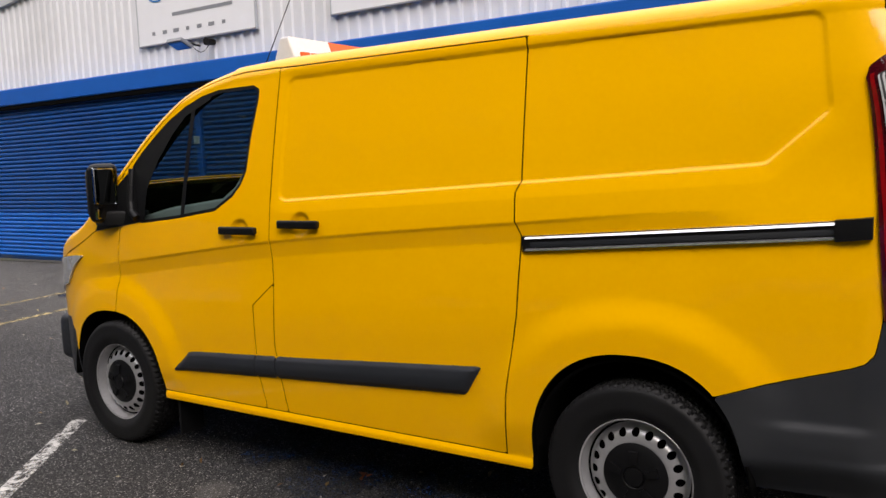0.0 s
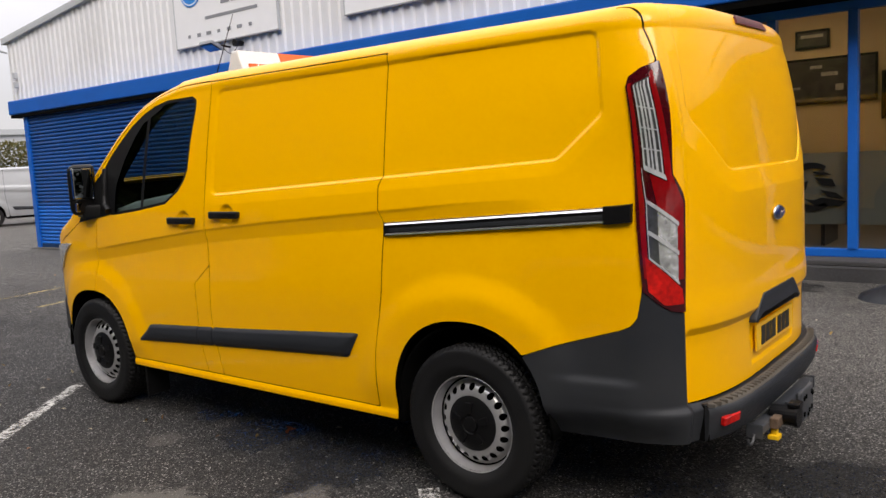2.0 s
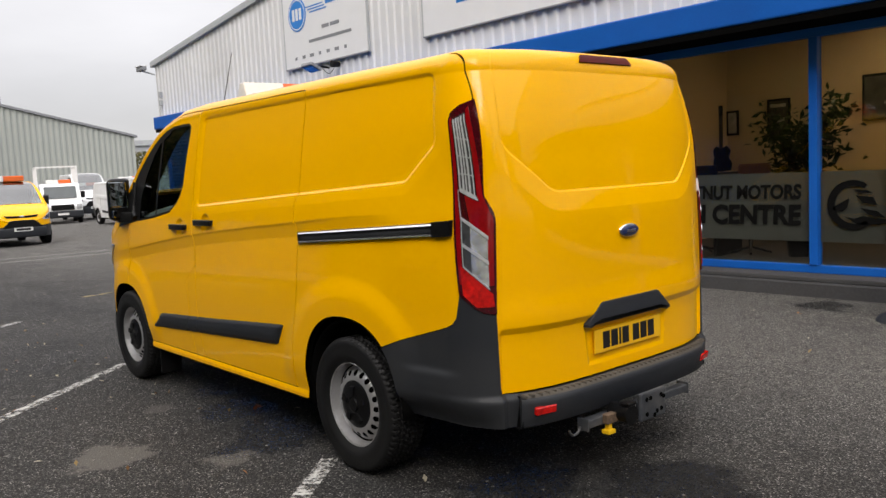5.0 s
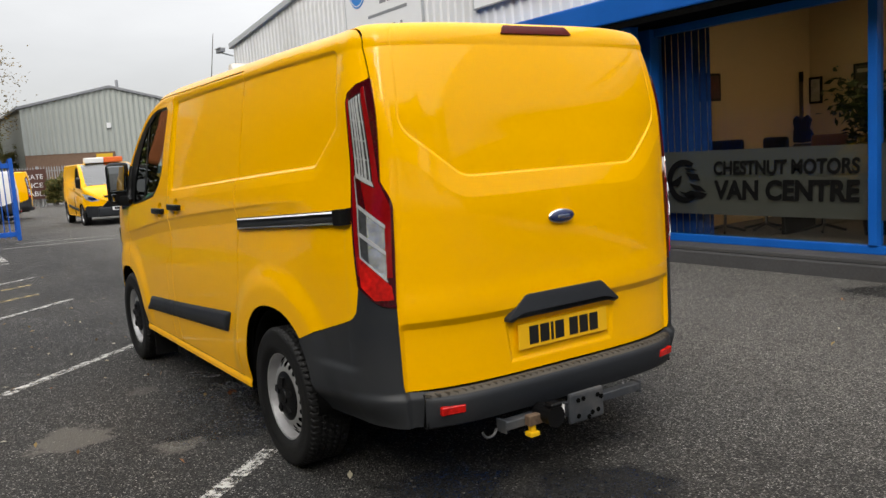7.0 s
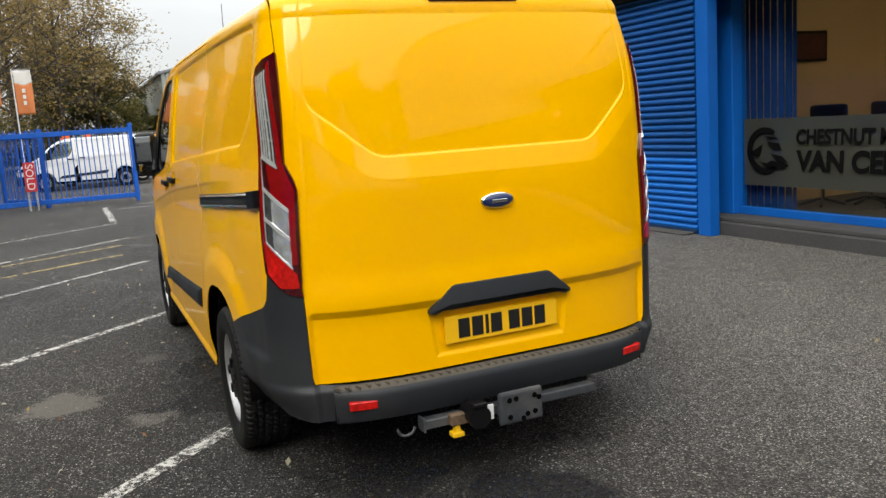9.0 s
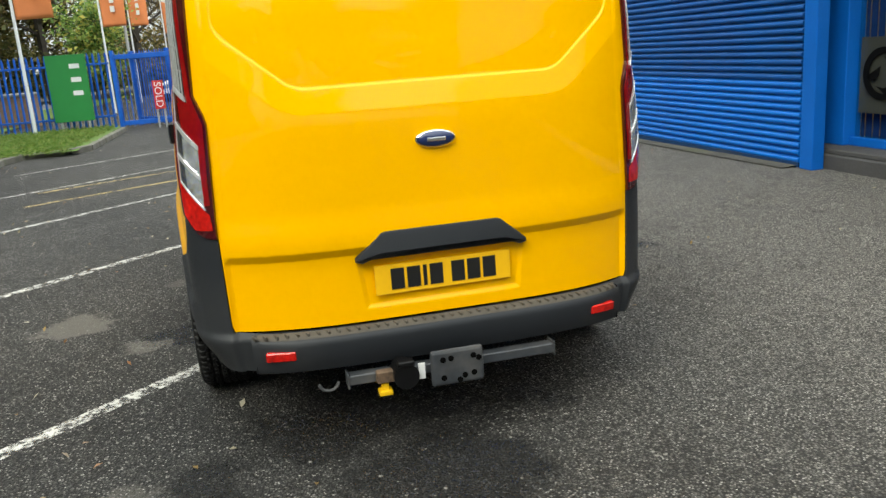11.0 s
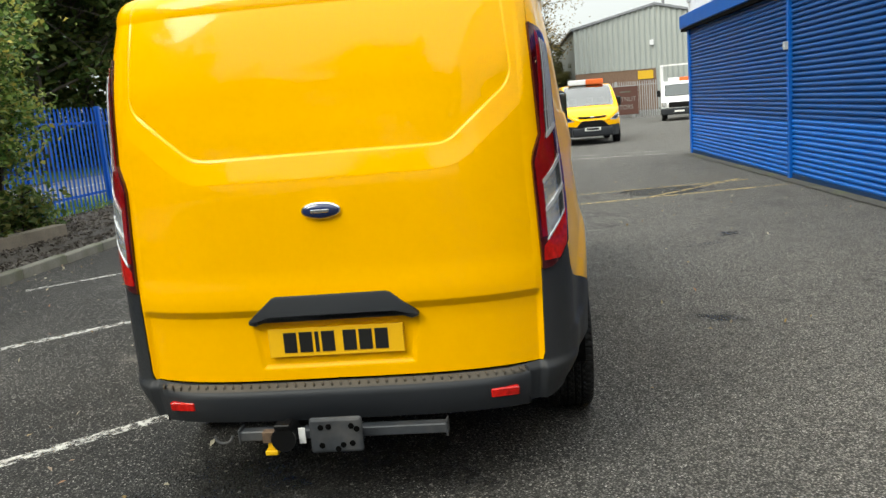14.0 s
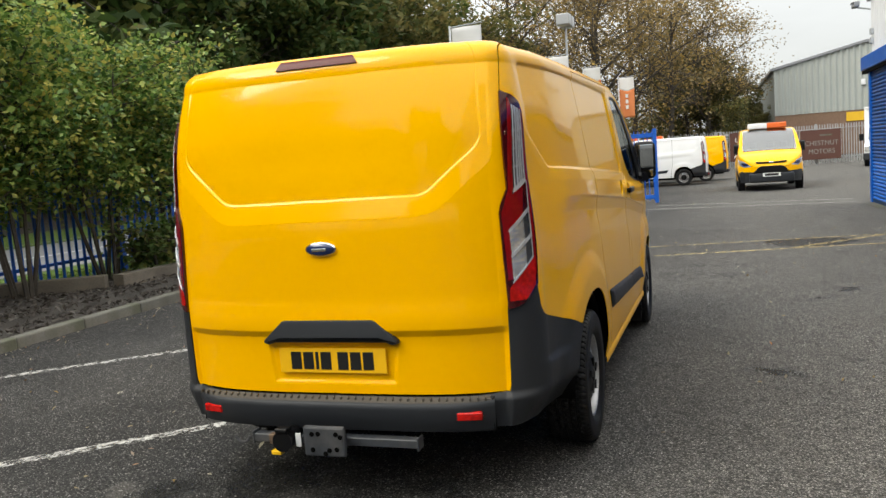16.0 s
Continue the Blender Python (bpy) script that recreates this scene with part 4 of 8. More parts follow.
def panels(scr_end=3.94, scr_half=0.70):
    """Name, trim function and material of each panel of the left half."""
    g = 0.0036

    def zone(fn):
        def keep(U, V, p):
            x, z = p[..., 0], p[..., 2]
            f = fn(U, V, x, p[..., 1], z)
            f = np.minimum(f, arches(x, z))
            return f
        return keep

    def not_bumper(x, z, U):
        return np.where(U < 0.9, -poly_dist(np.where(U < 0.05, U, x), z, BUMPER), 1.0)

    win = lambda x, z: -poly_dist(x, z, WINDOW, 0.012)
    side_top = lambda V, z: (W_SIDE + 0.05 - V) * 0.8

    def door(U, V, x, y, z):
        f = np.minimum(x - np.maximum(line_at(GAP_B2, z), line_at(GAP_B, z) * (z > 0.955)) - g, line_at(GAP_A, z) - g - x)
        f = np.minimum(f, PILLAR(x) - z)
        f = np.where(V > W_SIDE + 0.19, -1, f)
        return np.minimum(np.minimum(f, z - 0.352), win(x, z))

    def fender(U, V, x, y, z):
        f = x - line_at(GAP_A, z) - g
        f = np.minimum(f, -poly_dist(x, z, FRONT_BUMPER))
        bon = spline([3.6, 3.9, 4.2, 4.5, 4.8, 5.0], [1.38, 1.24, 1.10, 1.0, 0.85, 0.7])
        return np.minimum(f, np.where(x < scr_end + 0.013, PILLAR(x) - z, bon(x) - z))

    def slider(U, V, x, y, z):
        f = np.minimum(line_at(GAP_B, z) - g - x, x - line_at(GAP_C, z) - g)
        return np.minimum(f, np.minimum(side_top(V, z) - g, z - 0.352))

    def sliver(U, V, x, y, z):
        f = np.minimum(line_at(GAP_B2, z) - g - x, x - line_at(GAP_B, z) - g)
        return np.minimum(np.minimum(f, 0.95 - z), z - 0.352)

    def quarter(U, V, x, y, z):
        f = line_at(GAP_C, z) - g - x
        f = np.minimum(f, side_top(V, z))
        f = np.minimum(f, np.where(U < 0.35, np.maximum(np.maximum(U - lamp_front(z) - 0.004, z - 1.78), 0.864 - z), 1.0))
        f = np.minimum(f, np.where(U < 0.35, y - gate_edge(z) - 0.0015, 1.0))
        return np.minimum(np.minimum(f, not_bumper(x, z, U) - 0.002), z - 0.345)

    def sill(U, V, x, y, z):
        return np.minimum(np.minimum(0.348 - z, z - 0.308), np.minimum(x - 1.335, 3.56 - x))

    def gate(U, V, x, y, z):
        f = gate_edge(z) - 0.002 - y
        f = np.where(U < 0.3, f, -1)
        f = np.minimum(f, z - 0.512)
        return np.where(V > W_SIDE + 0.183, -1, f)

    def roof(U, V, x, y, z):
        up = (V - W_SIDE - 0.05) * 0.8 - g * (x > 1.42)
        f = np.where(U < S_CORNER, np.where(V > W_SIDE + 0.188, 1.0, np.where(y > gate_edge(z) + 0.003, up, -1)), up)
        pillar = np.maximum(z - PILLAR(x) - 2 * g, -1)
        f = np.where(x > 2.7, np.where(V > W_SIDE + 0.19, 1.0, pillar), f)
        scr = np.minimum(scr_half - y + (3.85 - x) * -0.06, np.minimum(x - 3.06, scr_end - x))
        return np.minimum(np.minimum(f, -scr), scr_end + 0.01 - x)

    def bonnet(U, V, x, y, z):
        bon = spline([3.6, 3.9, 4.2, 4.5, 4.8, 5.0], [1.38, 1.24, 1.10, 1.0, 0.85, 0.7])
        return np.minimum(np.minimum(x - scr_end - 0.015, z - bon(x) - 2 * g), 1)

    def bumper(U, V, x, y, z):
        f = poly_dist(np.where(U < 0.05, U, x), z, BUMPER) - 0.002
        f = np.minimum(f, np.where((U < 0.35) & (z > 0.864), U - lamp_front(z) - 0.003, 1))
        f = np.minimum(f, np.where(z > 0.9, np.where(U < -0.05, -1, 1), 1))
        f = np.minimum(f, np.where(z > 0.505, y - gate_edge(z) - 0.002, y - 0.64))
        return np.minimum(f, z - 0.362)

    def fbumper(U, V, x, y, z):
        return np.minimum(poly_dist(x, z, FRONT_BUMPER) - 0.002, z - 0.302)

    def screen(U, V, x, y, z):
        return np.where(V > W_SIDE, np.minimum(scr_half - y + (3.85 - x) * -0.06, np.minimum(x - 3.06, scr_end - x)), -1)

    return {k: zone(f) for k, f in dict(cab_door=door, front_wing=fender, sliding_door=slider, door_sill_panel=sliver, rear_quarter=quarter, side_sill=sill, tailgate=gate, roof=roof, bonnet=bonnet, rear_bumper_corner=bumper, front_bumper=fbumper, windscreen=screen).items()}


def grid(step):
    us = np.unique(np.concatenate([np.linspace(S_MID, S_GATE, max(4, int(0.77 / (0.75 * step)))), np.linspace(S_GATE, S_CORNER, max(6, int(0.47 / (0.7 * step)))), np.linspace(S_CORNER, 3.95, int(3.65 / step)), np.linspace(3.95, 5.25, int(1.3 / step))]))
    fine = step * 0.55
    vs = np.unique(np.concatenate([np.linspace(0, 0.6, int(0.6 / step)), np.linspace(0.6, 1.34, int(0.74 / fine)), np.linspace(1.34, W_SIDE, int(0.26 / (0.8 * step))), np.linspace(W_SIDE, W_SIDE + 0.2, max(6, int(0.3 / step))), np.linspace(W_SIDE + 0.2, W_SIDE + 0.9, max(4, int(0.25 / step)))]))
    return us, vs


def half(name, keep, us, vs, material, root, mirror=False, out=0.0, label="", rim=0.014, both=False, shape=None):
    """One panel; mirror puts it on the other side; both joins the two halves."""
    v, f = patch(shape or (lambda U, V: body(U, V, out)), us, vs, keep)
    if not f:
        return None
    v = np.array(v)
    f = [tuple(q[::-1]) for q in f]
    if both:
        w = v.copy()
        w[:, 1] *= -1
        n = len(v)
        f = [tuple(q) for q in f] + [tuple(i + n for i in q[::-1]) for q in f]
        v = np.concatenate([v, w])
    elif mirror:
        v[:, 1] *= -1
        f = [tuple(q[::-1]) for q in f]
    if rim > 0:
        v, f = add_rim(v, f, rim)
    ob = mesh(name, v, f, material, root, label, angle=50)
    if both:
        bm = bmesh.new()
        bm.from_mesh(ob.data)
        bmesh.ops.remove_doubles(bm, verts=[q for q in bm.verts if abs(q.co.y) < 0.004], dist=0.003)
        bm.to_mesh(ob.data)
        bm.free()
    return ob


def add_rim(v, f, depth):
    """Turns the open border of a panel inwards, with a crisp edge."""
    v = np.asarray(v, float)
    nrm = np.zeros_like(v)
    ea, eb = [], []
    by_size = {}
    for q in f:
        by_size.setdefault(len(q), []).append(q)
    for k, qs in by_size.items():
        qs = np.array(qs, int)
        n = np.cross(v[qs[:, 1]] - v[qs[:, 0]], v[qs[:, 2]] - v[qs[:, 0]])
        for i in range(k):
            np.add.at(nrm, qs[:, i], n)
            ea.append(qs[:, i])
            eb.append(qs[:, (i + 1) % k])
    nrm /= np.linalg.norm(nrm, axis=1)[:, None] + 1e-12
    ea, eb = np.concatenate(ea), np.concatenate(eb)
    big = len(v) + 1
    free = ~np.isin(ea * big + eb, eb * big + ea)
    ids, nv, nf = {}, [], []
    for a, b in zip(ea[free].tolist(), eb[free].tolist()):
        if abs(v[a][1]) < 0.003 and abs(v[b][1]) < 0.003:
            continue
        for i in (a, b):
            if i not in ids:
                ids[i] = len(v) + len(nv)
                nv += [v[i], v[i] - nrm[i] * depth]
        nf.append((ids[b], ids[a], ids[a] + 1, ids[b] + 1))
    return (np.concatenate([v, np.array(nv)]) if nv else v), [tuple(q) for q in f] + nf


def tyre_meshes():
    """Tyre with blocks of tread, silver steel rim with a ring of round holes, black cap. Turned about y, outer face to +y."""
    R = WHEEL_R
    rad = spline([-1.0, -0.86, -0.62, -0.5, -0.4, 0.4, 0.5, 0.62, 0.86, 1.0], [0.205, 0.25, 0.312, 0.330, R - 0.003, R - 0.003, 0.330, 0.312, 0.25, 0.205])
    wid = spline([-1.0, -0.86, -0.62, -0.5, -0.4, 0.4, 0.5, 0.62, 0.86, 1.0], [-0.085, -0.109, -0.108, -0.098, -0.082, 0.082, 0.098, 0.108, 0.109, 0.085])

    def tread(U, V):
        r, y = rad(V), wid(V)
        on = smooth01(0.53 - np.abs(V), 0.0, 0.05)
        ribs = np.minimum.reduce([np.abs(np.abs(y) - c) for c in (0.017, 0.05)])
        groove = 1 - smooth01(ribs, 0.0035, 0.006)
        row = np.floor((y + 0.1) / 0.034)
        cross = np.abs(((U * 34 / math.pi + row * 0.37 + y * 6) % 1.0) - 0.5)
        groove = np.maximum(groove, 1 - smooth01(cross, 0.08, 0.14))
        r = r - 0.009 * groove * on
        step = 1 - smooth01(np.abs(np.abs(V) - 0.8), 0.0, 0.03)
        r, y = r, y + np.sign(V) * 0.0015 * step
        return np.stack([r * np.cos(U), y, r * np.sin(U)], -1)

    vv = np.unique(np.concatenate([np.linspace(-1, -0.53, 9), np.linspace(-0.53, 0.53, 45), np.linspace(0.53, 1, 11)]))
    v, f = patch(tread, np.linspace(0, 2 * math.pi, 341), vv)
    v, f = list(v), [tuple(q) for q in f]
    rim_p = [(0.218, 0.070), (0.216, 0.086), (0.211, 0.09), (0.206, 0.087), (0.202, 0.06), (0.196, 0.036)]
    rv, rf = lathe(rim_p, 72)
    ring = spline([0.108, 0.122, 0.140, 0.165, 0.182, 0.196], [0.066, 0.075, 0.074, 0.062, 0.036, 0.032])

    def disc(U, V):
        return np.stack([V * np.cos(U), ring(V), V * np.sin(U)], -1)

    holes = 20

    def keep(U, V, p):
        k = 2 * math.pi / holes
        a = (U + k / 2) % k - k / 2
        return np.hypot(a * 0.158, V - 0.158) - 0.0145

    dv, df = patch(disc, np.linspace(0, 2 * math.pi, 321), np.linspace(0.100, 0.196, 16), keep)
    n = len(rv)
    rv, rf = rv + dv, rf + [tuple(i + n for i in q) for q in df]
    back = lathe([(0.2, 0.035), (0.02, 0.02)], 24)
    cap_p = [(0.122, 0.070), (0.119, 0.078), (0.104, 0.084), (0.075, 0.090), (0.042, 0.093), (0.036, 0.088), (0.033, 0.096), (0.0, 0.098)]
    cap = lathe(cap_p, 48)
    # raised lobes on the cap
    cv, cf = cap
    for i in range(5):
        a0 = 2 * math.pi * i / 5 + 0.3
        base = len(cv)
        for hgt in (0.075, 0.1):
            for r, da in ((0.052, -0.22), (0.095, -0.17), (0.095, 0.17), (0.052, 0.22)):
                cv.append((r * math.cos(a0 + da), hgt + (0 if hgt < 0.08 else -0.03 * (r - 0.05)), r * math.sin(a0 + da)))
        cf += [tuple(base + k for k in q) for q in ((4, 5, 6, 7), (0, 1, 5, 4), (1, 2, 6, 5), (2, 3, 7, 6), (3, 0, 4, 7))]
    return (v, f), (rv, rf), back, (cv, cf)


WHEEL = None


def wheel(root, x, y, outward, z=WHEEL_R):
    """tyre with its rim, holes and cap; outward is 1 on the left, -1 on the right"""
    global WHEEL
    if WHEEL is None:
        WHEEL = []
        for nm, (v, f), mt in zip(("tyre", "rim", "wheel_back", "hub_cap"), tyre_meshes(), (M_RUBBER, M_STEEL, M_DARK, M_BLACK)):
            me = bpy.data.meshes.new(nm)
            me.from_pydata([tuple(map(float, p)) for p in v], [], [tuple(int(i) for i in q) for q in f])
            me.materials.append(mt)
            me.polygons.foreach_set("use_smooth", [True] * len(me.polygons))
            me.set_sharp_from_angle(angle=radians(32))
            bm = bmesh.new()
            bm.from_mesh(me)
            bmesh.ops.recalc_face_normals(bm, faces=bm.faces)
            bm.to_mesh(me)
            bm.free()
            WHEEL.append((nm, me))
    hub = None
    for nm, me in WHEEL:
        ob = new(nm, me)
        if hub is None:
            hub = ob
            ob.parent = root
            ob.matrix_local = pose(x, y, z, 0, 0, 0 if outward > 0 else 180)
            ob["label"] = "worn black van tyre"
        else:
            ob.parent = hub
            if nm == "rim":
                ob["label"] = "silver steel rim with round holes"
    return hub


SPANS = {"cab_door": (2.5, 4.0), "front_wing": (3.5, 6), "sliding_door": (1.3, 2.8), "door_sill_panel": (2.5, 3.0), "rear_quarter": (-0.4, 1.6), "side_sill": (1.2, 3.7), "rear_bumper_corner": (-0.5, 0.85)}


def bumper_skin(U, V):
    """The corner of the rear bumper: stands proud of the body, with a ledge that runs into the step."""
    p = body(U, V, 0.006)
    z = p[..., 2]
    q = np.clip((S_CORNER - U) / (S_CORNER - S_GATE), 0, 1) * radians(80)
    a = 0.022 * (1 - smooth01(z, 0.485, 0.512)) * (1 - 0.7 * smooth01(np.asarray(U), -0.2, 0.2)) * (1 - smooth01(np.asarray(U), 0.1, 0.6)) - 0.055 * (1 - smooth01(z, 0.34, 0.49)) * (0.3 + 0.7 * smooth01(np.asarray(U), -0.18, 0.12))
    a = a + 0.015 * (1 - smooth01(z, 0.588, 0.625)) * smooth01(z, 0.42, 0.55) * smooth01(np.asarray(U), 0.12, 0.34) * (1 - smooth01(np.asarray(U), 0.42, 0.62))
    p[..., 0] -= a * np.sin(q)
    p[..., 1] += a * np.cos(q)
    return p


def van(x, y, z, rz, paint, label, step=0.009, detail=2, tint=None, group=""):
    """A panel van. detail 2: the near one with all its fittings; 1: one parked further off."""
    root = empty("panel_van", x, y, z, rz, label, "van", group)
    us, vs = grid(step)
    scr_end, scr_half = (3.94, 0.70) if detail == 2 else (4.12, 0.80)
    ks = panels(scr_end, scr_half)
    rim = 0.004 if detail == 2 else 0.0
    win_cut = lambda U, V, p: np.minimum(-poly_dist(p[..., 0], p[..., 2], WINDOW, 0.004), arches(p[..., 0], p[..., 2]))

    def shell_keep(U, V, p):
        f = win_cut(U, V, p)
        f = np.where(np.asarray(U) < 0.75, np.minimum(f, p[..., 2] - 0.52), f)
        scr = np.minimum(scr_half - p[..., 1] + (3.85 - p[..., 0]) * -0.06, np.minimum(p[..., 0] - 3.06, scr_end - p[..., 0]))
        return np.where(V > W_SIDE, -scr, f)

    cus, cvs = us[::3], vs[::3]
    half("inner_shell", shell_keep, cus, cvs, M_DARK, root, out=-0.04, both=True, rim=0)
    for sg, mirror in ((1, False), (-1, True)):
        for nm in ("cab_door", "front_wing", "sliding_door", "door_sill_panel", "rear_quarter", "side_sill", "rear_bumper_corner"):
            if detail < 2 and nm == "door_sill_panel":
                continue
            mt = M_PLASTIC if "bumper" in nm else paint
            lo, hi = SPANS[nm]
            half(nm, ks[nm], us[(us > lo) & (us < hi)], vs, mt, root, mirror, rim=rim * (2 if "bumper" in nm else 1), label="unpainted dark grey bumper corner" if "bumper" in nm else "", shape=bumper_skin if "bumper" in nm else None)
        uw = us[(us > 2.7) & (us < 3.8)]
        # side window: glass in two panes with a rubber edge
        wk = lambda U, V, p: np.where(V > W_SIDE, -1, poly_dist(p[..., 0], p[..., 2], WINDOW, 0.012))
        half("window_glass", wk, uw, vs, M_CABGLASS, root, mirror, out=-0.008, rim=0).visible_shadow = False
        rk = lambda U, V, p: np.minimum(wk(U, V, p), 0.016 - wk(U, V, p))
        half("window_seal", rk, uw, vs, M_BLACK, root, mirror, out=-0.003, rim=rim)
        bar = lambda U, V, p: np.minimum(wk(U, V, p), 0.014 - np.abs(p[..., 0] - np.interp(p[..., 2], [1.27, 1.81], [3.318, 3.275])))
        half("window_bar", bar, uw, vs, M_BLACK, root, mirror, out=-0.004, rim=0)
        quarterlight = lambda U, V, p: np.minimum(wk(U, V, p), p[..., 0] - np.interp(p[..., 2], [1.27, 1.36, 1.414, 1.55, 1.676, 1.76, 1.832], [3.61, 3.605, 3.595, 3.52, 3.42, 3.33, 3.15]))
        half("mirror_panel", quarterlight, uw, vs, M_BLACK, root, mirror, out=-0.002, rim=0)
        sail = [(3.60, 1.238), (3.82, 1.205), (4.03, 1.178), (3.99, 1.24), (3.93, 1.30), (3.84, 1.425), (3.72, 1.515), (3.685, 1.36), (3.66, 1.26)]
        half("mirror_sail", lambda U, V, p: np.where(V > W_SIDE, -1, poly_dist(p[..., 0], p[..., 2], sail)), us[(us > 3.3) & (us < 4.1)], vs, M_BLACK, root, mirror, out=0.004, rim=rim)
        lamp(root, us, vs, mirror)
        wheel(root, HUB_R, sg * 0.862, sg)
        wheel(root, HUB_F, sg * 0.872, sg)
        door_mirror(root, sg)
        side_trims(root, sg, detail)
    gu, gv = (np.linspace(S_MID, 0.3, 380), np.linspace(0.2, W_SIDE + 0.2, 440)) if detail == 2 else (us[us < 0.35], vs)
    half("tailgate", ks["tailgate"], gu, gv, paint, root, rim=rim, both=True)
    half("roof_panel", ks["roof"], us, vs, paint, root, rim=rim, both=True)
    half("bonnet", ks["bonnet"], us, vs, paint, root, rim=rim, both=True)
    half("front_bumper", ks["front_bumper"], us, vs, M_PLASTIC, root, rim=rim, both=True)
    half("windscreen", ks["windscreen"], us, vs, M_CABGLASS if detail == 2 else M_SCREEN, root, rim=0, both=True).visible_shadow = False
    under(root)
    cab(root)
    rear_fittings(root, detail)
    front_fittings(root, detail)
    if detail == 2:
        widen_right(root)
    return root


def widen_right(root):
    """The right flank stands a little further out than the left one, most of all at the front wheel."""
    off = lambda x, y: (0.04 * smooth01(np.asarray(x), 0.3, 0.8) + 0.011 * np.clip(np.asarray(x) - 0.8, 0, 3.2)) * smooth01(-np.asarray(y), 0.5, 0.84)
    bpy.context.view_layer.update()
    inv = root.matrix_world.inverted()
    for ob in root.children:
        if ob.type != "MESH":
            continue
        if ob.name.startswith("tyre"):
            if ob.location.y < 0:
                ob.location.y -= float(off(ob.location.x, -0.9))
            continue
        for o in (ob, *ob.children):
            if o.type != "MESH" or o.data.users > 1:
                continue
            m = inv @ o.matrix_world
            if (m.translation.length > 1e-4):
                continue
            co = np.empty(len(o.data.vertices) * 3, np.float32)
            o.data.vertices.foreach_get("co", co)
            co = co.reshape(-1, 3)
            co[:, 1] -= off(co[:, 0], co[:, 1])
            o.data.vertices.foreach_set("co", co.ravel())
            o.data.update()


def lamp(root, us, vs, mirror):
    """Tall tail lamp round the corner: dark red lens with a bright red border, louvred clear window, slanting ribbed bars, red reflector."""
    us2 = np.linspace(-0.16, 0.26, 90)
    vs2 = np.linspace(0.55, 1.5, 220)

    def sub(lo, hi, a, b):
        def keep(U, V, p):
            z = p[..., 2]
            f = lamp_keep(U, V, p, 0.006)
            # share of the width from the forward edge (0) to the tailgate (1)
            inner = np.interp(z, [0.9, 1.27, 1.37, 1.6, 1.76], [-0.108, -0.11, -0.03, 0.009, 0.035])
            t = (lamp_front(z) - U) / np.maximum(lamp_front(z) - inner, 0.03)
            return np.minimum(np.minimum(f, np.minimum(z - lo(t), hi(t) - z)), np.minimum(t - a, b - t) * 0.2)
        return keep

    half("tail_lamp", lambda U, V, p: lamp_keep(U, V, p), us2, vs2, M_REDDK, root, mirror, out=0.012, label="tall red and clear tail lamp wrapping the corner", rim=0.03)
    lens = root.children[-1]
    c = lambda v: (lambda t: v + 0 * t)
    sl = lambda zl, zr: (lambda t: zl + (zr - zl) * (t - 0.21) / 0.65)
    up = lambda d: (lambda t: 1.70 + 0.05 * (t - 0.28) - d)
    wlo = sl(1.40, 1.345)
    bits = [("red_strip", sub(c(1.0), up(-0.01), 0.07, 0.17), M_RED, 0.0143),
            ("red_strip", sub(c(0.99), up(-0.015), 0.77, 0.94), M_RED, 0.0143),
            ("clear_window", sub(wlo, up(0.0), 0.27, 0.73), M_LAMPDARK, 0.0145),
            ("smoked_window", sub(sl(1.288, 1.193), sl(1.392, 1.337), 0.22, 0.38), M_REDDK, 0.0145),
            ("stop_reflector", sub(sl(1.288, 1.193), sl(1.392, 1.337), 0.39, 0.85), M_RED, 0.0148),
            ("ribbed_window", sub(sl(1.178, 1.088), sl(1.272, 1.177), 0.21, 0.40), M_LAMPDARK, 0.0145),
            ("clear_window", sub(sl(1.178, 1.088), sl(1.272, 1.177), 0.40, 0.80), M_LAMPGREY, 0.0147),
            ("ribbed_window", sub(sl(1.078, 0.973), sl(1.162, 1.072), 0.21, 0.40), M_LAMPDARK, 0.0145),
            ("clear_window", sub(sl(1.078, 0.973), sl(1.162, 1.072), 0.40, 0.80), M_LAMPGREY, 0.0147),
            ("lamp_bar", sub(sl(1.272, 1.177), sl(1.288, 1.193), 0.2, 0.81), M_VANE, 0.0195),
            ("lamp_bar", sub(sl(1.162, 1.072), sl(1.178, 1.088), 0.2, 0.81), M_VANE, 0.0195),
            ("lamp_bar", sub(sl(1.070, 0.965), sl(1.078, 0.973), 0.19, 0.82), M_VANE, 0.017),
            ("lamp_bar", sub(sl(1.396, 1.341), sl(1.415, 1.362), 0.26, 0.75), M_VANE, 0.0195),
            ("lamp_bar", sub(sl(1.075, 0.97), sl(1.40, 1.345), 0.195, 0.215), M_VANE, 0.0175),
            ("lamp_bar", sub(sl(1.078, 0.973), sl(1.20, 1.177), 0.802, 0.812), M_LAMPGREY, 0.0145),
            ("red_reflector", sub(c(0.9), sl(1.066, 0.961), 0.12, 0.9), M_REDHI, 0.0145)]
    # upright bright louvres and thin ties across the upper window
    for t0, w in ((0.275, 0.022), (0.385, 0.028), (0.475, 0.02), (0.575, 0.03), (0.7, 0.018)):
        bits.append(("lamp_vane", sub(wlo, up(0.004), t0 - w, t0 + w), M_VANE, 0.0185))
    for zb in (1.47, 1.545, 1.62):
        bits.append(("lamp_bar", sub(sl(zb - 0.002, zb - 0.022), sl(zb + 0.003, zb - 0.017), 0.27, 0.74), M_VANE, 0.0175))
    for nm, k, mt, o in bits:
        half(nm, k, us2, vs2, mt, lens, mirror, out=o, rim=0.003)


def side_y(x, z):
    return float(half_width(z)) + float(relief(np.array(x), np.array(z)))


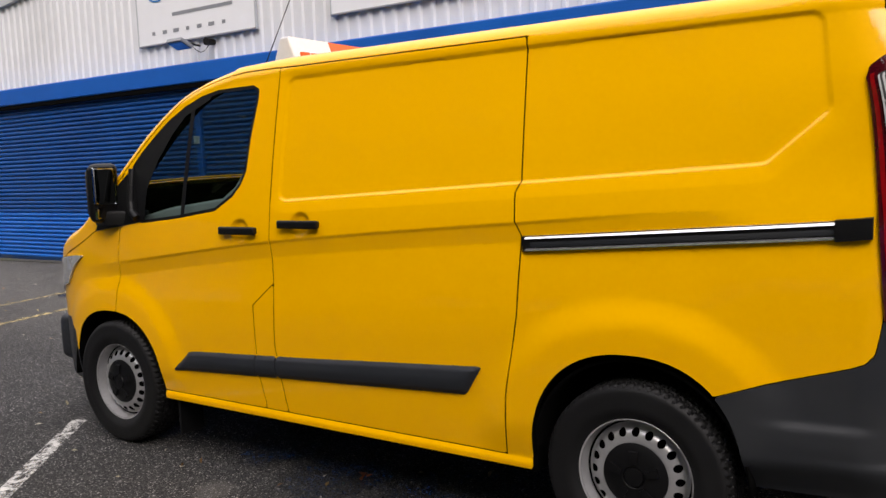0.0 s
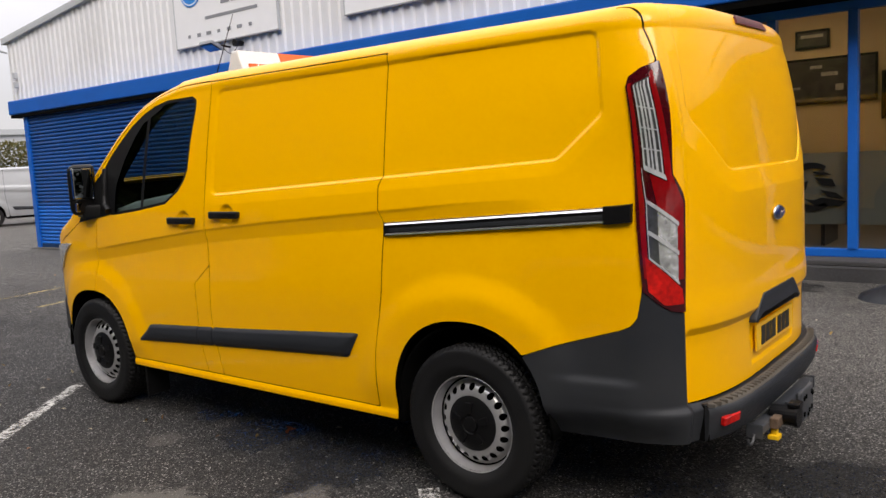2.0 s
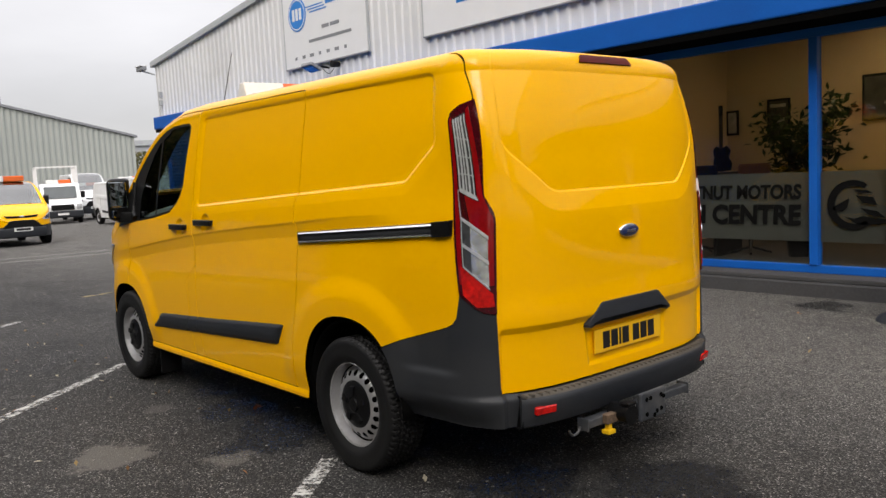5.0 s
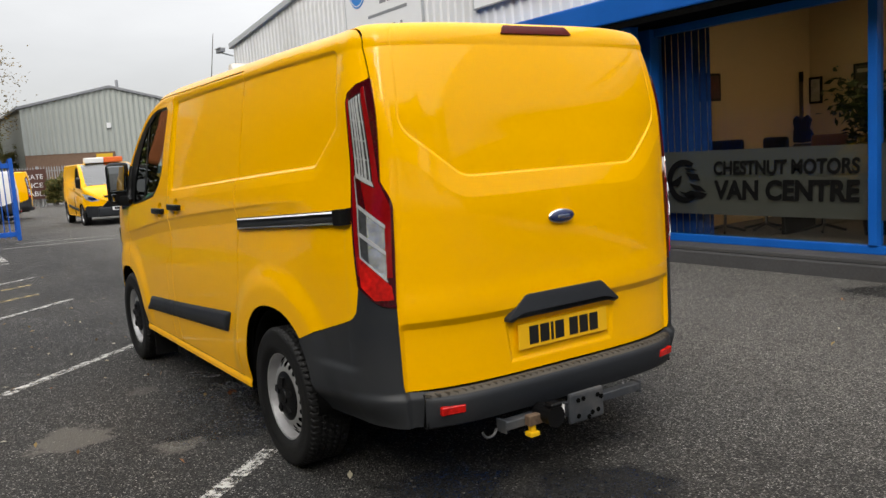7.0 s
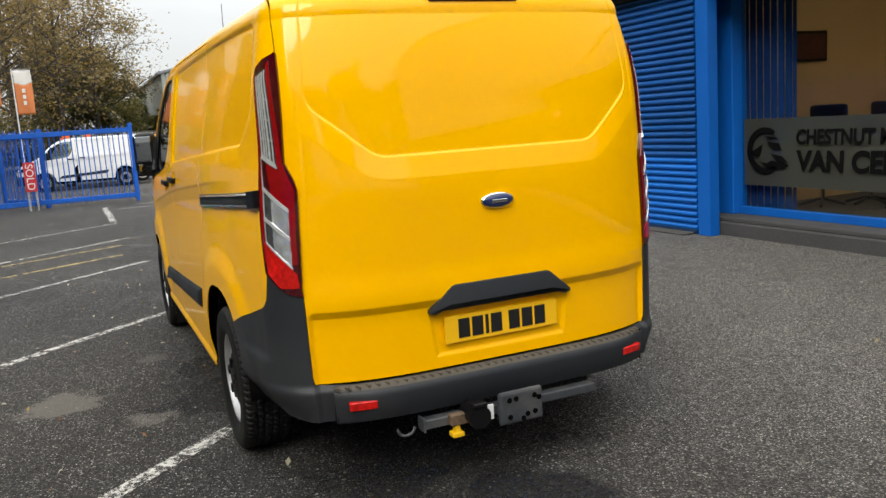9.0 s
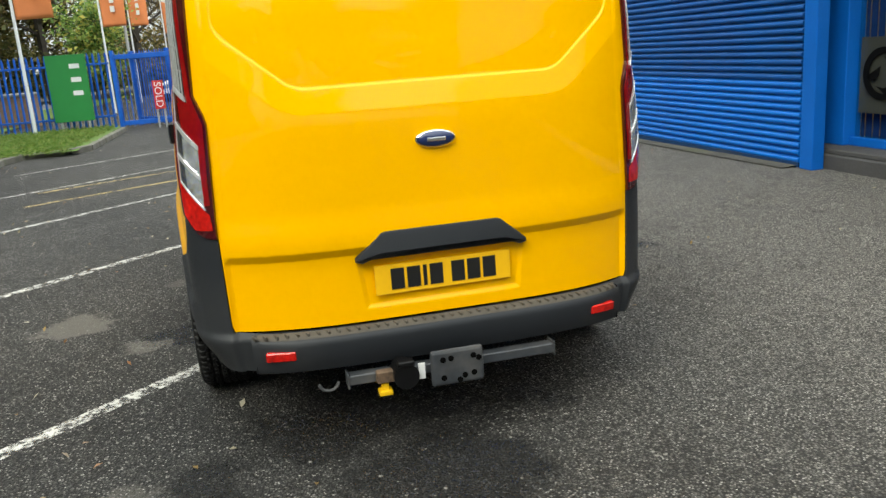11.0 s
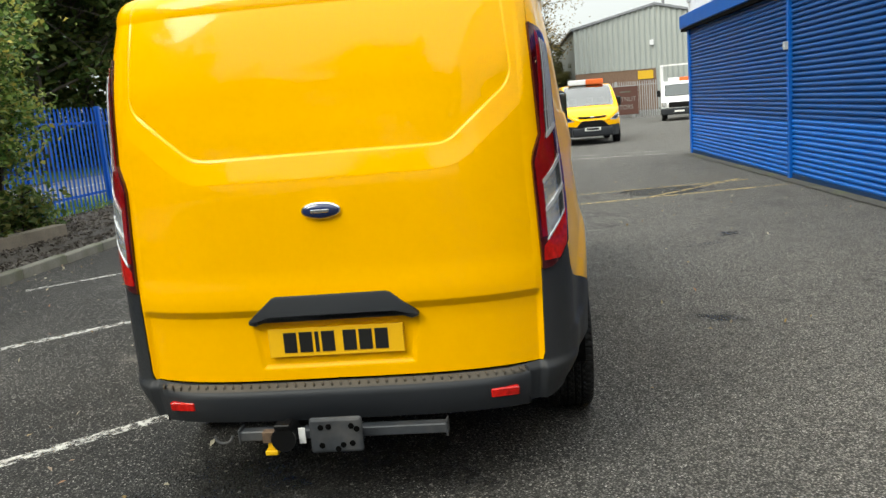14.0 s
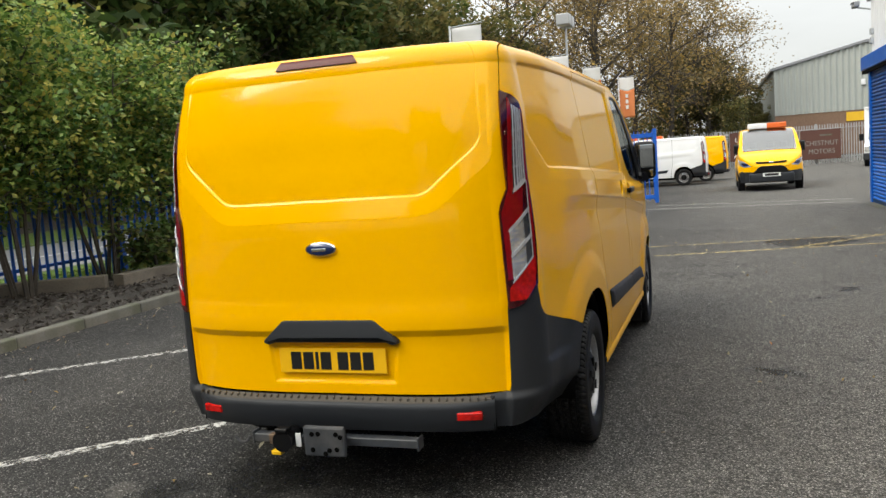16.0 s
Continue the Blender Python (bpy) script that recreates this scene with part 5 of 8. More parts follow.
def door_mirror(root, sg):
    at = pose(3.895, sg * 1.01, 1.385, 0, 0, sg * -5)
    bm = box_bm(-0.05, 0.06, -0.084, 0.084, -0.158, 0.158, 0.04, 4)
    for v in bm.verts:
        if v.co.x > 0:
            v.co.y *= 0.8
            v.co.z *= 0.86
        v.co.y += sg * 0.02 * (v.co.z / 0.16) ** 2 * -1
    bmesh.ops.transform(bm, matrix=at, verts=bm.verts)
    head = part("door_mirror", bm, M_BLACK, root, "black plastic door mirror", smooth=True)
    part("mirror_glass", box_bm(-0.053, -0.046, -0.064, 0.064, -0.06, 0.138, 0.012, 3, m=at), M_MIRROR, head)
    part("blind_spot_glass", box_bm(-0.053, -0.046, -0.062, 0.062, -0.135, -0.068, 0.012, 3, m=at @ pose(0, 0, 0, 0, -4, sg * 8)), M_MIRROR, head)
    a = prism_bm([(3.70, -0.10), (3.98, -0.10), (3.96, 0.05), (3.86, 0.07), (3.76, 0.0)], -0.04, 0.035, 0.014, Matrix.Translation((0, sg * 0.955, 1.255)) @ Matrix.Diagonal((1, sg, 1, 1)))
    part("mirror_arm", a, M_BLACK, head, smooth=True)
    ridge = bmesh.new()
    pts = [(3.735, 0.915, 1.505), (3.728, 0.935, 1.42), (3.722, 0.95, 1.335), (3.705, 0.962, 1.285), (3.655, 0.97, 1.25)]
    for p, q in zip(pts[:-1], pts[1:]):
        rod_bm((p[0], sg * p[1], p[2]), (q[0], sg * q[1], q[2]), 0.021, 0.021, 10, bm=ridge)
    part("mirror_base", ridge, M_BLACK, head, smooth=True)


def handle(root, sg, x0, x1, z):
    y = side_y((x0 + x1) / 2, z)
    h = box_bm(x0, x1, sg * (y + 0.045), sg * (y + 0.022), z - 0.019, z + 0.019, 0.009, 3)
    box_bm(x0 + 0.005, x0 + 0.035, sg * (y - 0.01), sg * (y + 0.03), z - 0.016, z + 0.016, 0.006, 2, h)
    box_bm(x1 - 0.045, x1 - 0.005, sg * (y - 0.01), sg * (y + 0.03), z - 0.016, z + 0.016, 0.006, 2, h)
    part("door_handle", h, M_BLACK, root, "black plastic door handle", smooth=True)


def side_trims(root, sg, detail):
    """Rubbing strip, sliding rail, handles, mudflap."""
    us = np.linspace(1.5, 3.5, 130)
    vs = np.linspace(0.1, 0.5, 40)
    strip = [(3.425, 0.47), (3.31, 0.575), (3.24, 0.583), (2.5, 0.625), (1.585, 0.686), (1.66, 0.565), (2.7, 0.51)]

    def strip_keep(lo, hi):
        return lambda U, V, p: np.minimum(poly_dist(p[..., 0], p[..., 2], strip), np.minimum(p[..., 0] - lo, hi - p[..., 0]))

    def raised(U, V):
        p = body(U, V)
        d = poly_dist(p[..., 0], p[..., 2], strip)
        p[..., 1] += 0.004 + 0.014 * smooth01(d, 0.0, 0.018) + 0.004 * smooth01(d, 0.02, 0.05)
        return p

    for lo, hi in ((1.5, 2.69), (2.697, 2.826), (2.832, 3.5)):
        v, f = patch(raised, us, vs, strip_keep(lo, hi))
        v = np.array(v)
        if sg < 0:
            v[:, 1] *= -1
            f = [tuple(q[::-1]) for q in f]
        f = [tuple(q[::-1]) for q in f]
        v, f = add_rim(v, f, 0.012)
        mesh("rubbing_strip", v, f, M_PLASTIC, root, "dark grey plastic rubbing strip", angle=40)
    handle(root, sg, 2.785, 3.025, 1.197)
    if sg > 0:
        handle(root, sg, 2.40, 2.64, 1.23)
    if detail == 2 and sg > 0:
        # chromed rail of the sliding door, with its end caps
        def rail(x0, x1, z_off0, z_off1, y0, y1, nm, mt, parent, tilt=0.0):
            b = bmesh.new()
            n, rows = 16, []
            for i in range(n + 1):
                x = x0 + (x1 - x0) * i / n
                zc = 1.168 + (1.42 - x) * 0.058
                sx, s, _ = body(np.array(float(x)), np.array(zc - 0.3))
                rows.append([b.verts.new((sx, s + yy, zc + zz)) for yy, zz in ((y0, z_off0), (y1, z_off0 + 0.003), (y1 + 0.002 - tilt * 0.4, (z_off0 + z_off1) / 2), (y1 - tilt, z_off1 - 0.003), (y0, z_off1))])
            for a, c in zip(rows[:-1], rows[1:]):
                for i in range(4):
                    b.faces.new((a[i], a[i + 1], c[i + 1], c[i]))
                b.faces.new((a[4], a[0], c[0], c[4]))
            b.faces.new(rows[0]), b.faces.new(rows[-1][::-1])
            return part(nm, b, mt, parent, smooth=True)

        base = rail(0.345, 1.405, -0.032, 0.032, -0.02, 0.010, "door_rail", M_BLACK, root)
        base["label"] = "chromed sliding door rail"
        rail(0.35, 1.39, 0.015, 0.031, 0.0, 0.019, "rail_flange", M_RAIL, base, 0.011)
        rail(0.35, 1.39, -0.030, -0.015, 0.0, 0.019, "rail_flange", M_RAIL, base, 0.008)
        rail(0.35, 1.37, -0.016, 0.008, -0.01, 0.012, "rail_channel", M_PLASTIC, base)
        rail(0.212, 0.352, -0.036, 0.036, -0.03, 0.022, "rail_end_cap", M_BLACK, base)
    flap = box_bm(3.44, 3.455, sg * 0.80, sg * 0.955, 0.11, 0.33, 0.004, 1, m=None)
    part("mudflap", flap, M_BLACK, root)


def under(root):
    """Floor pan, wheel wells and sills below the skin."""
    b = box_bm(0.22, 4.6, -0.66, 0.66, 0.30, 0.42)
    for x0, x1 in ((1.38, 3.50),):
        box_bm(x0, x1, -0.93, 0.93, 0.27, 0.40, 0.02, 2, b)
    part("underbody", b, M_DARK, root)
    for cx, cr in ((0.992, 0.41), (HUB_F, 0.43)):
        for sg in (1, -1):
            v, f = [], []
            n = 24
            for i in range(n + 1):
                a = math.pi * i / n
                for y in (0.55, 0.945):
                    v.append((cx + cr * math.cos(a), sg * y, 0.34 + (cr + 0.02) * math.sin(a)))
            for i in range(n):
                f.append((2 * i, 2 * i + 1, 2 * i + 3, 2 * i + 2))
            f.append(tuple(range(0, 2 * n + 2, 2)))
            ob = mesh("wheel_arch_liner", v, f, M_DARK, root)
            so = ob.modifiers.new("thick", "SOLIDIFY")
            so.thickness = 0.012
    ex = rod_bm((1.9, 0.3, 0.27), (0.6, 0.45, 0.30), 0.03)
    part("exhaust_pipe", ex, M_RUST, root, "rusty exhaust pipe")


def cab(root):
    """Seats, bulkhead, dashboard and steering wheel seen through the cab windows."""
    part("bulkhead", box_bm(2.58, 2.62, -0.78, 0.78, 0.4, 1.84), M_DASH, root)
    for y in (-0.45, 0.12, 0.52):
        b = box_bm(2.72, 2.86, y - 0.2, y + 0.2, 0.75, 1.35, 0.06, 3)
        box_bm(2.72, 2.82, y - 0.12, y + 0.12, 1.36, 1.55, 0.04, 3, b)
        box_bm(2.72, 3.25, y - 0.2, y + 0.2, 0.62, 0.8, 0.05, 3, b)
        part("seat", b, M_SEAT, root, "dark cloth cab seat", smooth=True)
    for sg in (1, -1):
        t = prism_bm([(2.74, 0.55), (3.72, 0.55), (3.72, 1.255), (3.5, 1.30), (3.10, 1.345), (3.0, 1.405), (2.95, 1.46), (2.89, 1.49), (2.74, 1.49)], 0.855, 0.885, 0.012, Matrix(((1, 0, 0, 0), (0, 0, sg, 0), (0, 1, 0, 0), (0, 0, 0, 1))))
        part("door_trim", t, M_DOORTRIM, root, "pale grey inner door trim")
    d = box_bm(3.5, 4.05, -0.84, 0.84, 0.85, 1.18, 0.06, 3)
    box_bm(3.42, 3.6, -0.25, 0.05, 0.8, 1.24, 0.05, 3, d)
    part("dashboard", d, M_DASH, root, smooth=True)
    w = bmesh.new()
    n = 24
    ring = []
    for i in range(n):
        a = 2 * math.pi * i / n
        ring.append([w.verts.new((0.0 + 0.016 * math.sin(c), (0.19 + 0.016 * math.cos(c)) * math.cos(a), (0.19 + 0.016 * math.cos(c)) * math.sin(a))) for c in (0, 2.1, 4.2)])
    for i in range(n):
        for k in range(3):
            w.faces.new((ring[i][k], ring[(i + 1) % n][k], ring[(i + 1) % n][(k + 1) % 3], ring[i][(k + 1) % 3]))
    box_bm(-0.02, 0.02, -0.19, 0.19, -0.035, 0.035, 0.01, 1, w)
    bmesh.ops.transform(w, matrix=pose(3.36, -0.45, 1.17, 0, -28, 0), verts=w.verts)
    part("steering_wheel", w, M_BLACK, root, smooth=True)


def sweep_rear(profile, name, material, root, y_max=0.80, label="", z_fun=None):
    """A bar bent round the back of the van; profile is (out, height)."""
    b = bmesh.new()
    rows = []
    n = 44
    for i in range(n + 1):
        y = -y_max + 2 * y_max * i / n
        a = abs(y)
        x = 0.095 * (a / 0.785) ** 4
        slope = 0.095 * 4 / 0.785 * (a / 0.785) ** 3
        nx, ny = -1.0, math.copysign(slope, y)
        ln = math.hypot(nx, ny)
        o_s = 1 - 0.7 * float(smooth01(np.array(a), 0.56, 0.8))
        rows.append([b.verts.new((x + (o * o_s if o > 0 else o) * nx / ln, y + (o * o_s if o > 0 else o) * ny / ln, h)) for o, h in profile])
    for p, q in zip(rows[:-1], rows[1:]):
        for k in range(len(profile)):
            kk = (k + 1) % len(profile)
            b.faces.new((p[k], p[kk], q[kk], q[k]))
    b.faces.new(rows[0]), b.faces.new(rows[-1][::-1])
    return part(name, b, material, root, label, smooth=True)


def rear_fittings(root, detail):
    bar = sweep_rear([(-0.10, 0.50), (0.004, 0.503), (0.008, 0.497), (0.04, 0.49), (0.05, 0.48), (0.052, 0.462), (0.042, 0.40), (0.022, 0.362), (-0.02, 0.345), (-0.10, 0.345)], "rear_bumper", M_PLASTIC, root, y_max=0.715, label="scuffed dark grey plastic rear bumper")
    pad = sweep_rear([(0.0, 0.500), (0.003, 0.508), (0.034, 0.498), (0.04, 0.489), (0.0, 0.48)], "step_pad", M_PAD, bar, y_max=0.70, label="dirty ribbed step pad")
    if detail == 2:
        for i in range(41):
            y = -0.70 + 1.4 * i / 40
            x = 0.095 * (abs(y) / 0.785) ** 4
            part("pad_rib", box_bm(x - 0.036, x - 0.006, y - 0.004, y + 0.004, 0.494, 0.509, 0.002, 1, m=Matrix.Translation((0, y, 0)) @ Matrix.Rotation(0.35, 4, "Z") @ Matrix.Translation((0, -y, 0))), M_PAD, pad)
        for sy in (0.715, -0.715):
            part("bumper_seam", box_bm(0.0, 0.1, sy - 0.0012, sy + 0.0012, 0.36, 0.498, m=Matrix.Translation((0.045, 0, 0))), M_DARK, bar)
    for sy in (0.625, -0.625):
        m = pose(-0.003, sy, 0.434, 0, -8, -12 if sy > 0 else 12)
        part("rear_reflector", box_bm(-0.012, 0.01, -0.054, 0.054, -0.018, 0.018, 0.004, 1, m=m), M_REDHI, bar, "red reflector in the bumper")
    # handle moulding above the plate
    g = prism_bm([(-0.325, 0.742), (-0.30, 0.735), (-0.235, 0.758), (0.235, 0.758), (0.30, 0.735), (0.325, 0.742), (0.325, 0.755), (0.228, 0.842), (0.21, 0.848), (-0.21, 0.848), (-0.228, 0.842), (-0.325, 0.755)], -0.03, 0.014, 0.012, Matrix(((0, 0, -1, 0), (1, 0, 0, 0), (0, 1, 0, 0), (0, 0, 0, 1))))
    part("tailgate_handle", g, M_PLASTIC, root, "dark grey plastic tailgate handle moulding", smooth=True)
    plate = part("number_plate", box_bm(0.008, 0.018, -0.26, 0.26, 0.605, 0.716, 0.002, 1), M_PLATE, root, "yellow number plate with blank black bars")
    y = 0.201
    for k, w in enumerate((0.05, 0.05, 0.014, 0.05, 0, 0.05, 0.05, 0.05)):
        if w == 0:
            y -= 0.022
            continue
        part("plate_bar", box_bm(0.0055, 0.0085, y - w, y, 0.622, 0.701), M_INK, plate)
        y -= w + 0.011
    # oval badge
    b = bmesh.new()
    bmesh.ops.create_uvsphere(b, u_segments=36, v_segments=12, radius=1.0, matrix=pose(-0.008, 0, 1.16, 0, 90, 0) @ Matrix.Diagonal((0.0325, 0.0745, 0.014, 1)))
    ring = part("badge_rim", b, M_CHROME, root, "chrome oval badge rim", smooth=True)
    b = bmesh.new()
    bmesh.ops.create_uvsphere(b, u_segments=36, v_segments=12, radius=1.0, matrix=pose(-0.0115, 0, 1.16, 0, 90, 0) @ Matrix.Diagonal((0.0285, 0.0695, 0.0138, 1)))
    face = part("badge_face", b, M_BADGE, ring, "dark blue badge face", smooth=True)
    part("badge_bar", box_bm(-0.0262, -0.0235, -0.034, 0.034, 1.153, 1.165, 0.001, 1), M_CHROME, face)
    # high brake light
    us = np.linspace(S_MID, -0.7, 40)
    vs = np.linspace(W_SIDE, W_SIDE + 0.18, 50)
    half("high_brake_light", lambda U, V, p: np.minimum(np.minimum(p[..., 2] - 1.948, 1.984 - p[..., 2]), 0.175 + (1.984 - p[..., 2]) * 0.6 - p[..., 1]), us, vs, M_BRAKE, root, out=0.008, both=True, rim=0.012, label="dark red high level brake light")
    if detail == 2:
        towbar(root)
        roof_things(root)


def towbar(root):
    bar = part("towbar", box_bm(-0.05, 0.0, -0.40, 0.40, 0.296, 0.334, 0.004, 1), M_TOW, root, "dark grey steel towbar crossbeam")
    for sy in (-0.40, 0.40):
        part("end_plate", box_bm(-0.055, 0.01, sy - 0.004, sy + 0.004, 0.286, 0.344, 0.002, 1), M_TOW, bar)
    plate = part("tow_plate", box_bm(-0.125, -0.1, -0.095, 0.105, 0.268, 0.405, 0.012, 2), M_TOW, bar, "scuffed tow plate with bolt holes")
    for py, pz in ((0.06, 0.37), (0.03, 0.372), (-0.055, 0.372), (0.06, 0.30), (-0.02, 0.30), (-0.055, 0.305), (0.0, 0.285), (-0.075, 0.36)):
        part("bolt_hole", rod_bm((-0.128, py, pz), (-0.1, py, pz), 0.011, seg=12), M_DARK, plate)
    part("plate_bracket", box_bm(-0.1, -0.05, -0.07, 0.08, 0.29, 0.35), M_TOW, bar)
    sock = part("socket", rod_bm((-0.13, 0.20, 0.335), (-0.03, 0.20, 0.335), 0.043, 0.04, 20), M_BLACK, bar, "black towing socket")
    part("socket_lid", rod_bm((-0.142, 0.20, 0.335), (-0.13, 0.20, 0.335), 0.047, seg=20), M_BLACK, sock)
    part("lid_hinge", box_bm(-0.15, -0.1, 0.17, 0.23, 0.375, 0.395, 0.004, 1), M_BLACK, sock)
    part("socket_label", box_bm(-0.11, -0.104, 0.125, 0.15, 0.305, 0.365), M_WHITE, bar)
    c = box_bm(-0.085, -0.04, 0.245, 0.295, 0.25, 0.27, 0.004, 2)
    box_bm(-0.075, -0.05, 0.257, 0.283, 0.268, 0.30, 0.003, 1, c)
    part("yellow_clip", c, M_CLIP, bar, "yellow plastic cable clip")
    part("rusty_bracket", box_bm(-0.085, -0.05, 0.21, 0.30, 0.30, 0.345, 0.004, 1), M_RUST, bar)
    lp = bmesh.new()
    prev = None
    for i in range(13):
        a = math.pi * i / 12
        p = (-0.03, 0.47 + 0.035 * math.cos(a), 0.315 - 0.03 * math.sin(a))
        if prev:
            rod_bm(prev, p, 0.006, seg=8, bm=lp)
        prev = p
    part("breakaway_loop", lp, M_TOW, bar)


def roof_things(root):
    box = empty("roof_light_box", 0, 0, 0, 0, "white and orange roof light box on the van roof", "light box")
    box.matrix_world = root.matrix_world @ pose(3.2, 0, 1.955)
    sec = [(-0.13, 0.0), (0.13, 0.0), (0.03, 0.245), (-0.03, 0.245)]
    for nm, y0, y1, mt in (("white_half", -0.05, 0.28, M_WHITE), ("orange_half", -0.40, -0.051, M_ORANGE)):
        part(nm, prism_bm(sec, y0, y1, 0.01, Matrix(((1, 0, 0, 0), (0, 0, 1, 0), (0, 1, 0, 0), (0, 0, 0, 1)))), mt, box)
    for i in range(3):
        part("logo_bar", box_bm(-0.088, -0.07, 0.0 + i * 0.085, 0.06 + i * 0.085, 0.10, 0.16), M_ORANGE, box)
    part("beacon_stub", rod_bm((2.9, 0.12, 1.98), (2.9, 0.12, 2.09), 0.03, 0.027, 14), M_BLACK, root, "black stub on the roof")
    part("aerial", rod_bm((3.28, 0.42, 1.93), (2.94, 0.47, 2.37), 0.004, 0.002, 6), M_BLACK, root, "thin black whip aerial")


def front_fittings(root, detail):
    """Headlamps, grilles, bumper and plate of a van seen from the front."""
    us, vs = np.linspace(3.9, 5.25, 70), np.linspace(0.3, W_SIDE, 70)
    shape = [(0.54, 0.885), (0.60, 0.815), (0.80, 0.79), (0.915, 0.86), (0.97, 1.04), (0.86, 1.0), (0.64, 0.93)]
    core = [(0.63, 0.88), (0.68, 0.835), (0.80, 0.825), (0.87, 0.87), (0.87, 0.95), (0.72, 0.92)]
    for mirror in (False, True):
        on = lambda poly: (lambda U, V, p: np.where((np.asarray(V) <= W_SIDE) & (p[..., 0] > 4.15), poly_dist(p[..., 1], p[..., 2], poly), -1))
        ob = half("headlamp", on(shape), us, vs, M_CLEAR, root, mirror, out=0.012, rim=0.02, label="clear headlamp")
        if ob and detail < 2:
            half("lamp_bowl", on(core), us, vs, M_BADGE, ob, mirror, out=0.016, rim=0)
    part("grille", prism_bm([(-0.46, 0.965), (-0.43, 0.91), (-0.2, 0.885), (0.2, 0.885), (0.43, 0.91), (0.46, 0.965), (0.2, 0.95), (-0.2, 0.95)], 4.5, 4.885, 0.006, Matrix(((0, 0, 1, 0), (1, 0, 0, 0), (0, 1, 0, 0), (0, 0, 0, 1)))), M_BLACK, root)
    part("lower_grille", prism_bm([(-0.56, 0.60), (0.56, 0.60), (0.36, 0.80), (0.28, 0.82), (-0.28, 0.82), (-0.36, 0.80)], 4.6, 4.962, 0.01, Matrix(((0, 0, 1, 0), (1, 0, 0, 0), (0, 1, 0, 0), (0, 0, 0, 1)))), M_BLACK, root)
    part("bumper_band", box_bm(4.6, 4.985, -0.66, 0.66, 0.30, 0.60, 0.05, 3), M_PLASTIC, root, smooth=True)
    p = part("number_plate", box_bm(4.985, 4.995, -0.26, 0.26, 0.49, 0.60), M_WHITE, root)
    part("plate_bars", box_bm(4.995, 4.998, -0.2, 0.2, 0.51, 0.58), M_INK, p)
    part("front_badge", box_bm(4.87, 4.895, -0.07, 0.07, 0.90, 0.945, 0.01, 2), M_CHROME, root)
    if detail == 2:
        return
    m = root.matrix_world
    box = empty("roof_light_box", 0, 0, 0, 0, "white and orange roof light box on the van roof", "light box")
    box.matrix_world = m @ pose(3.0, 0, 2.005)
    part("white_half", box_bm(-0.14, 0.14, -0.6, -0.002, 0, 0.18, 0.03, 2), M_WHITE, box)
    part("orange_half", box_bm(-0.14, 0.14, 0.002, 0.6, 0, 0.18, 0.03, 2), M_ORANGE, box)


VAN_Y = 3.635
van(0.0, VAN_Y, 0.0, 180, M_YELLOW, "bright yellow panel van with dark grey bumpers parked in the yard")


# ---- planting, fence and road beyond ----
def leaf_mat(name, cols, rough=0.6):
    """Leaves that vary one by one, and let some light through."""
    m = bpy.data.materials.new(name)
    m.use_nodes = True
    n, l = m.node_tree.nodes, m.node_tree.links
    b = n["Principled BSDF"]
    geo = n.new("ShaderNodeNewGeometry")
    ramp = n.new("ShaderNodeValToRGB")
    el = ramp.color_ramp.elements
    while len(el) < len(cols):
        el.new(0.5)
    for i, c in enumerate(cols):
        el[i].position = i / (len(cols) - 1)
        el[i].color = (*c, 1)
    l.new(geo.outputs["Random Per Island"], ramp.inputs[0])
    inf = n.new("ShaderNodeObjectInfo")
    hs = n.new("ShaderNodeHueSaturation")
    rr = n.new("ShaderNodeMapRange")
    rr.inputs["To Min"].default_value, rr.inputs["To Max"].default_value = 0.75, 1.25
    l.new(inf.outputs["Random"], rr.inputs["Value"])
    l.new(rr.outputs[0], hs.inputs["Value"])
    l.new(ramp.outputs[0], hs.inputs["Color"])
    l.new(hs.outputs[0], b.inputs["Base Color"])
    b.inputs["Roughness"].default_value = rough
    b.inputs["Specular IOR Level"].default_value = 0.3
    tr = n.new("ShaderNodeBsdfTranslucent")
    l.new(hs.outputs[0], tr.inputs["Color"])
    mx = n.new("ShaderNodeMixShader")
    mx.inputs[0].default_value = 0.4
    l.new(b.outputs[0], mx.inputs[1])
    l.new(tr.outputs[0], mx.inputs[2])
    l.new(mx.outputs[0], n["Material Output"].inputs[0])
    return m


M_LEAF_DARK = leaf_mat("dark_green_leaves", [(0.029, 0.058, 0.014), (0.065, 0.109, 0.026), (0.116, 0.152, 0.041), (0.174, 0.167, 0.043)])
M_LEAF_OLIVE = leaf_mat("olive_leaves", [(0.055, 0.065, 0.022), (0.1, 0.108, 0.034), (0.16, 0.145, 0.045), (0.22, 0.17, 0.055)])
M_LEAF_BROWN = leaf_mat("autumn_leaves", [(0.117, 0.098, 0.055), (0.215, 0.166, 0.078), (0.312, 0.225, 0.088), (0.41, 0.264, 0.069)])
M_LEAF_BUSH = leaf_mat("bush_leaves", [(0.04, 0.095, 0.022), (0.1, 0.19, 0.04), (0.2, 0.31, 0.075), (0.36, 0.45, 0.12), (0.55, 0.45, 0.1)], 0.36)
M_GRASSBLADE = leaf_mat("grass_blades", [(0.064, 0.144, 0.019), (0.112, 0.208, 0.032), (0.192, 0.272, 0.048), (0.256, 0.272, 0.096)])
M_LITTER = leaf_mat("fallen_leaf", [(0.14, 0.07, 0.025), (0.3, 0.2, 0.07), (0.42, 0.37, 0.24), (0.45, 0.42, 0.34), (0.36, 0.14, 0.04)])
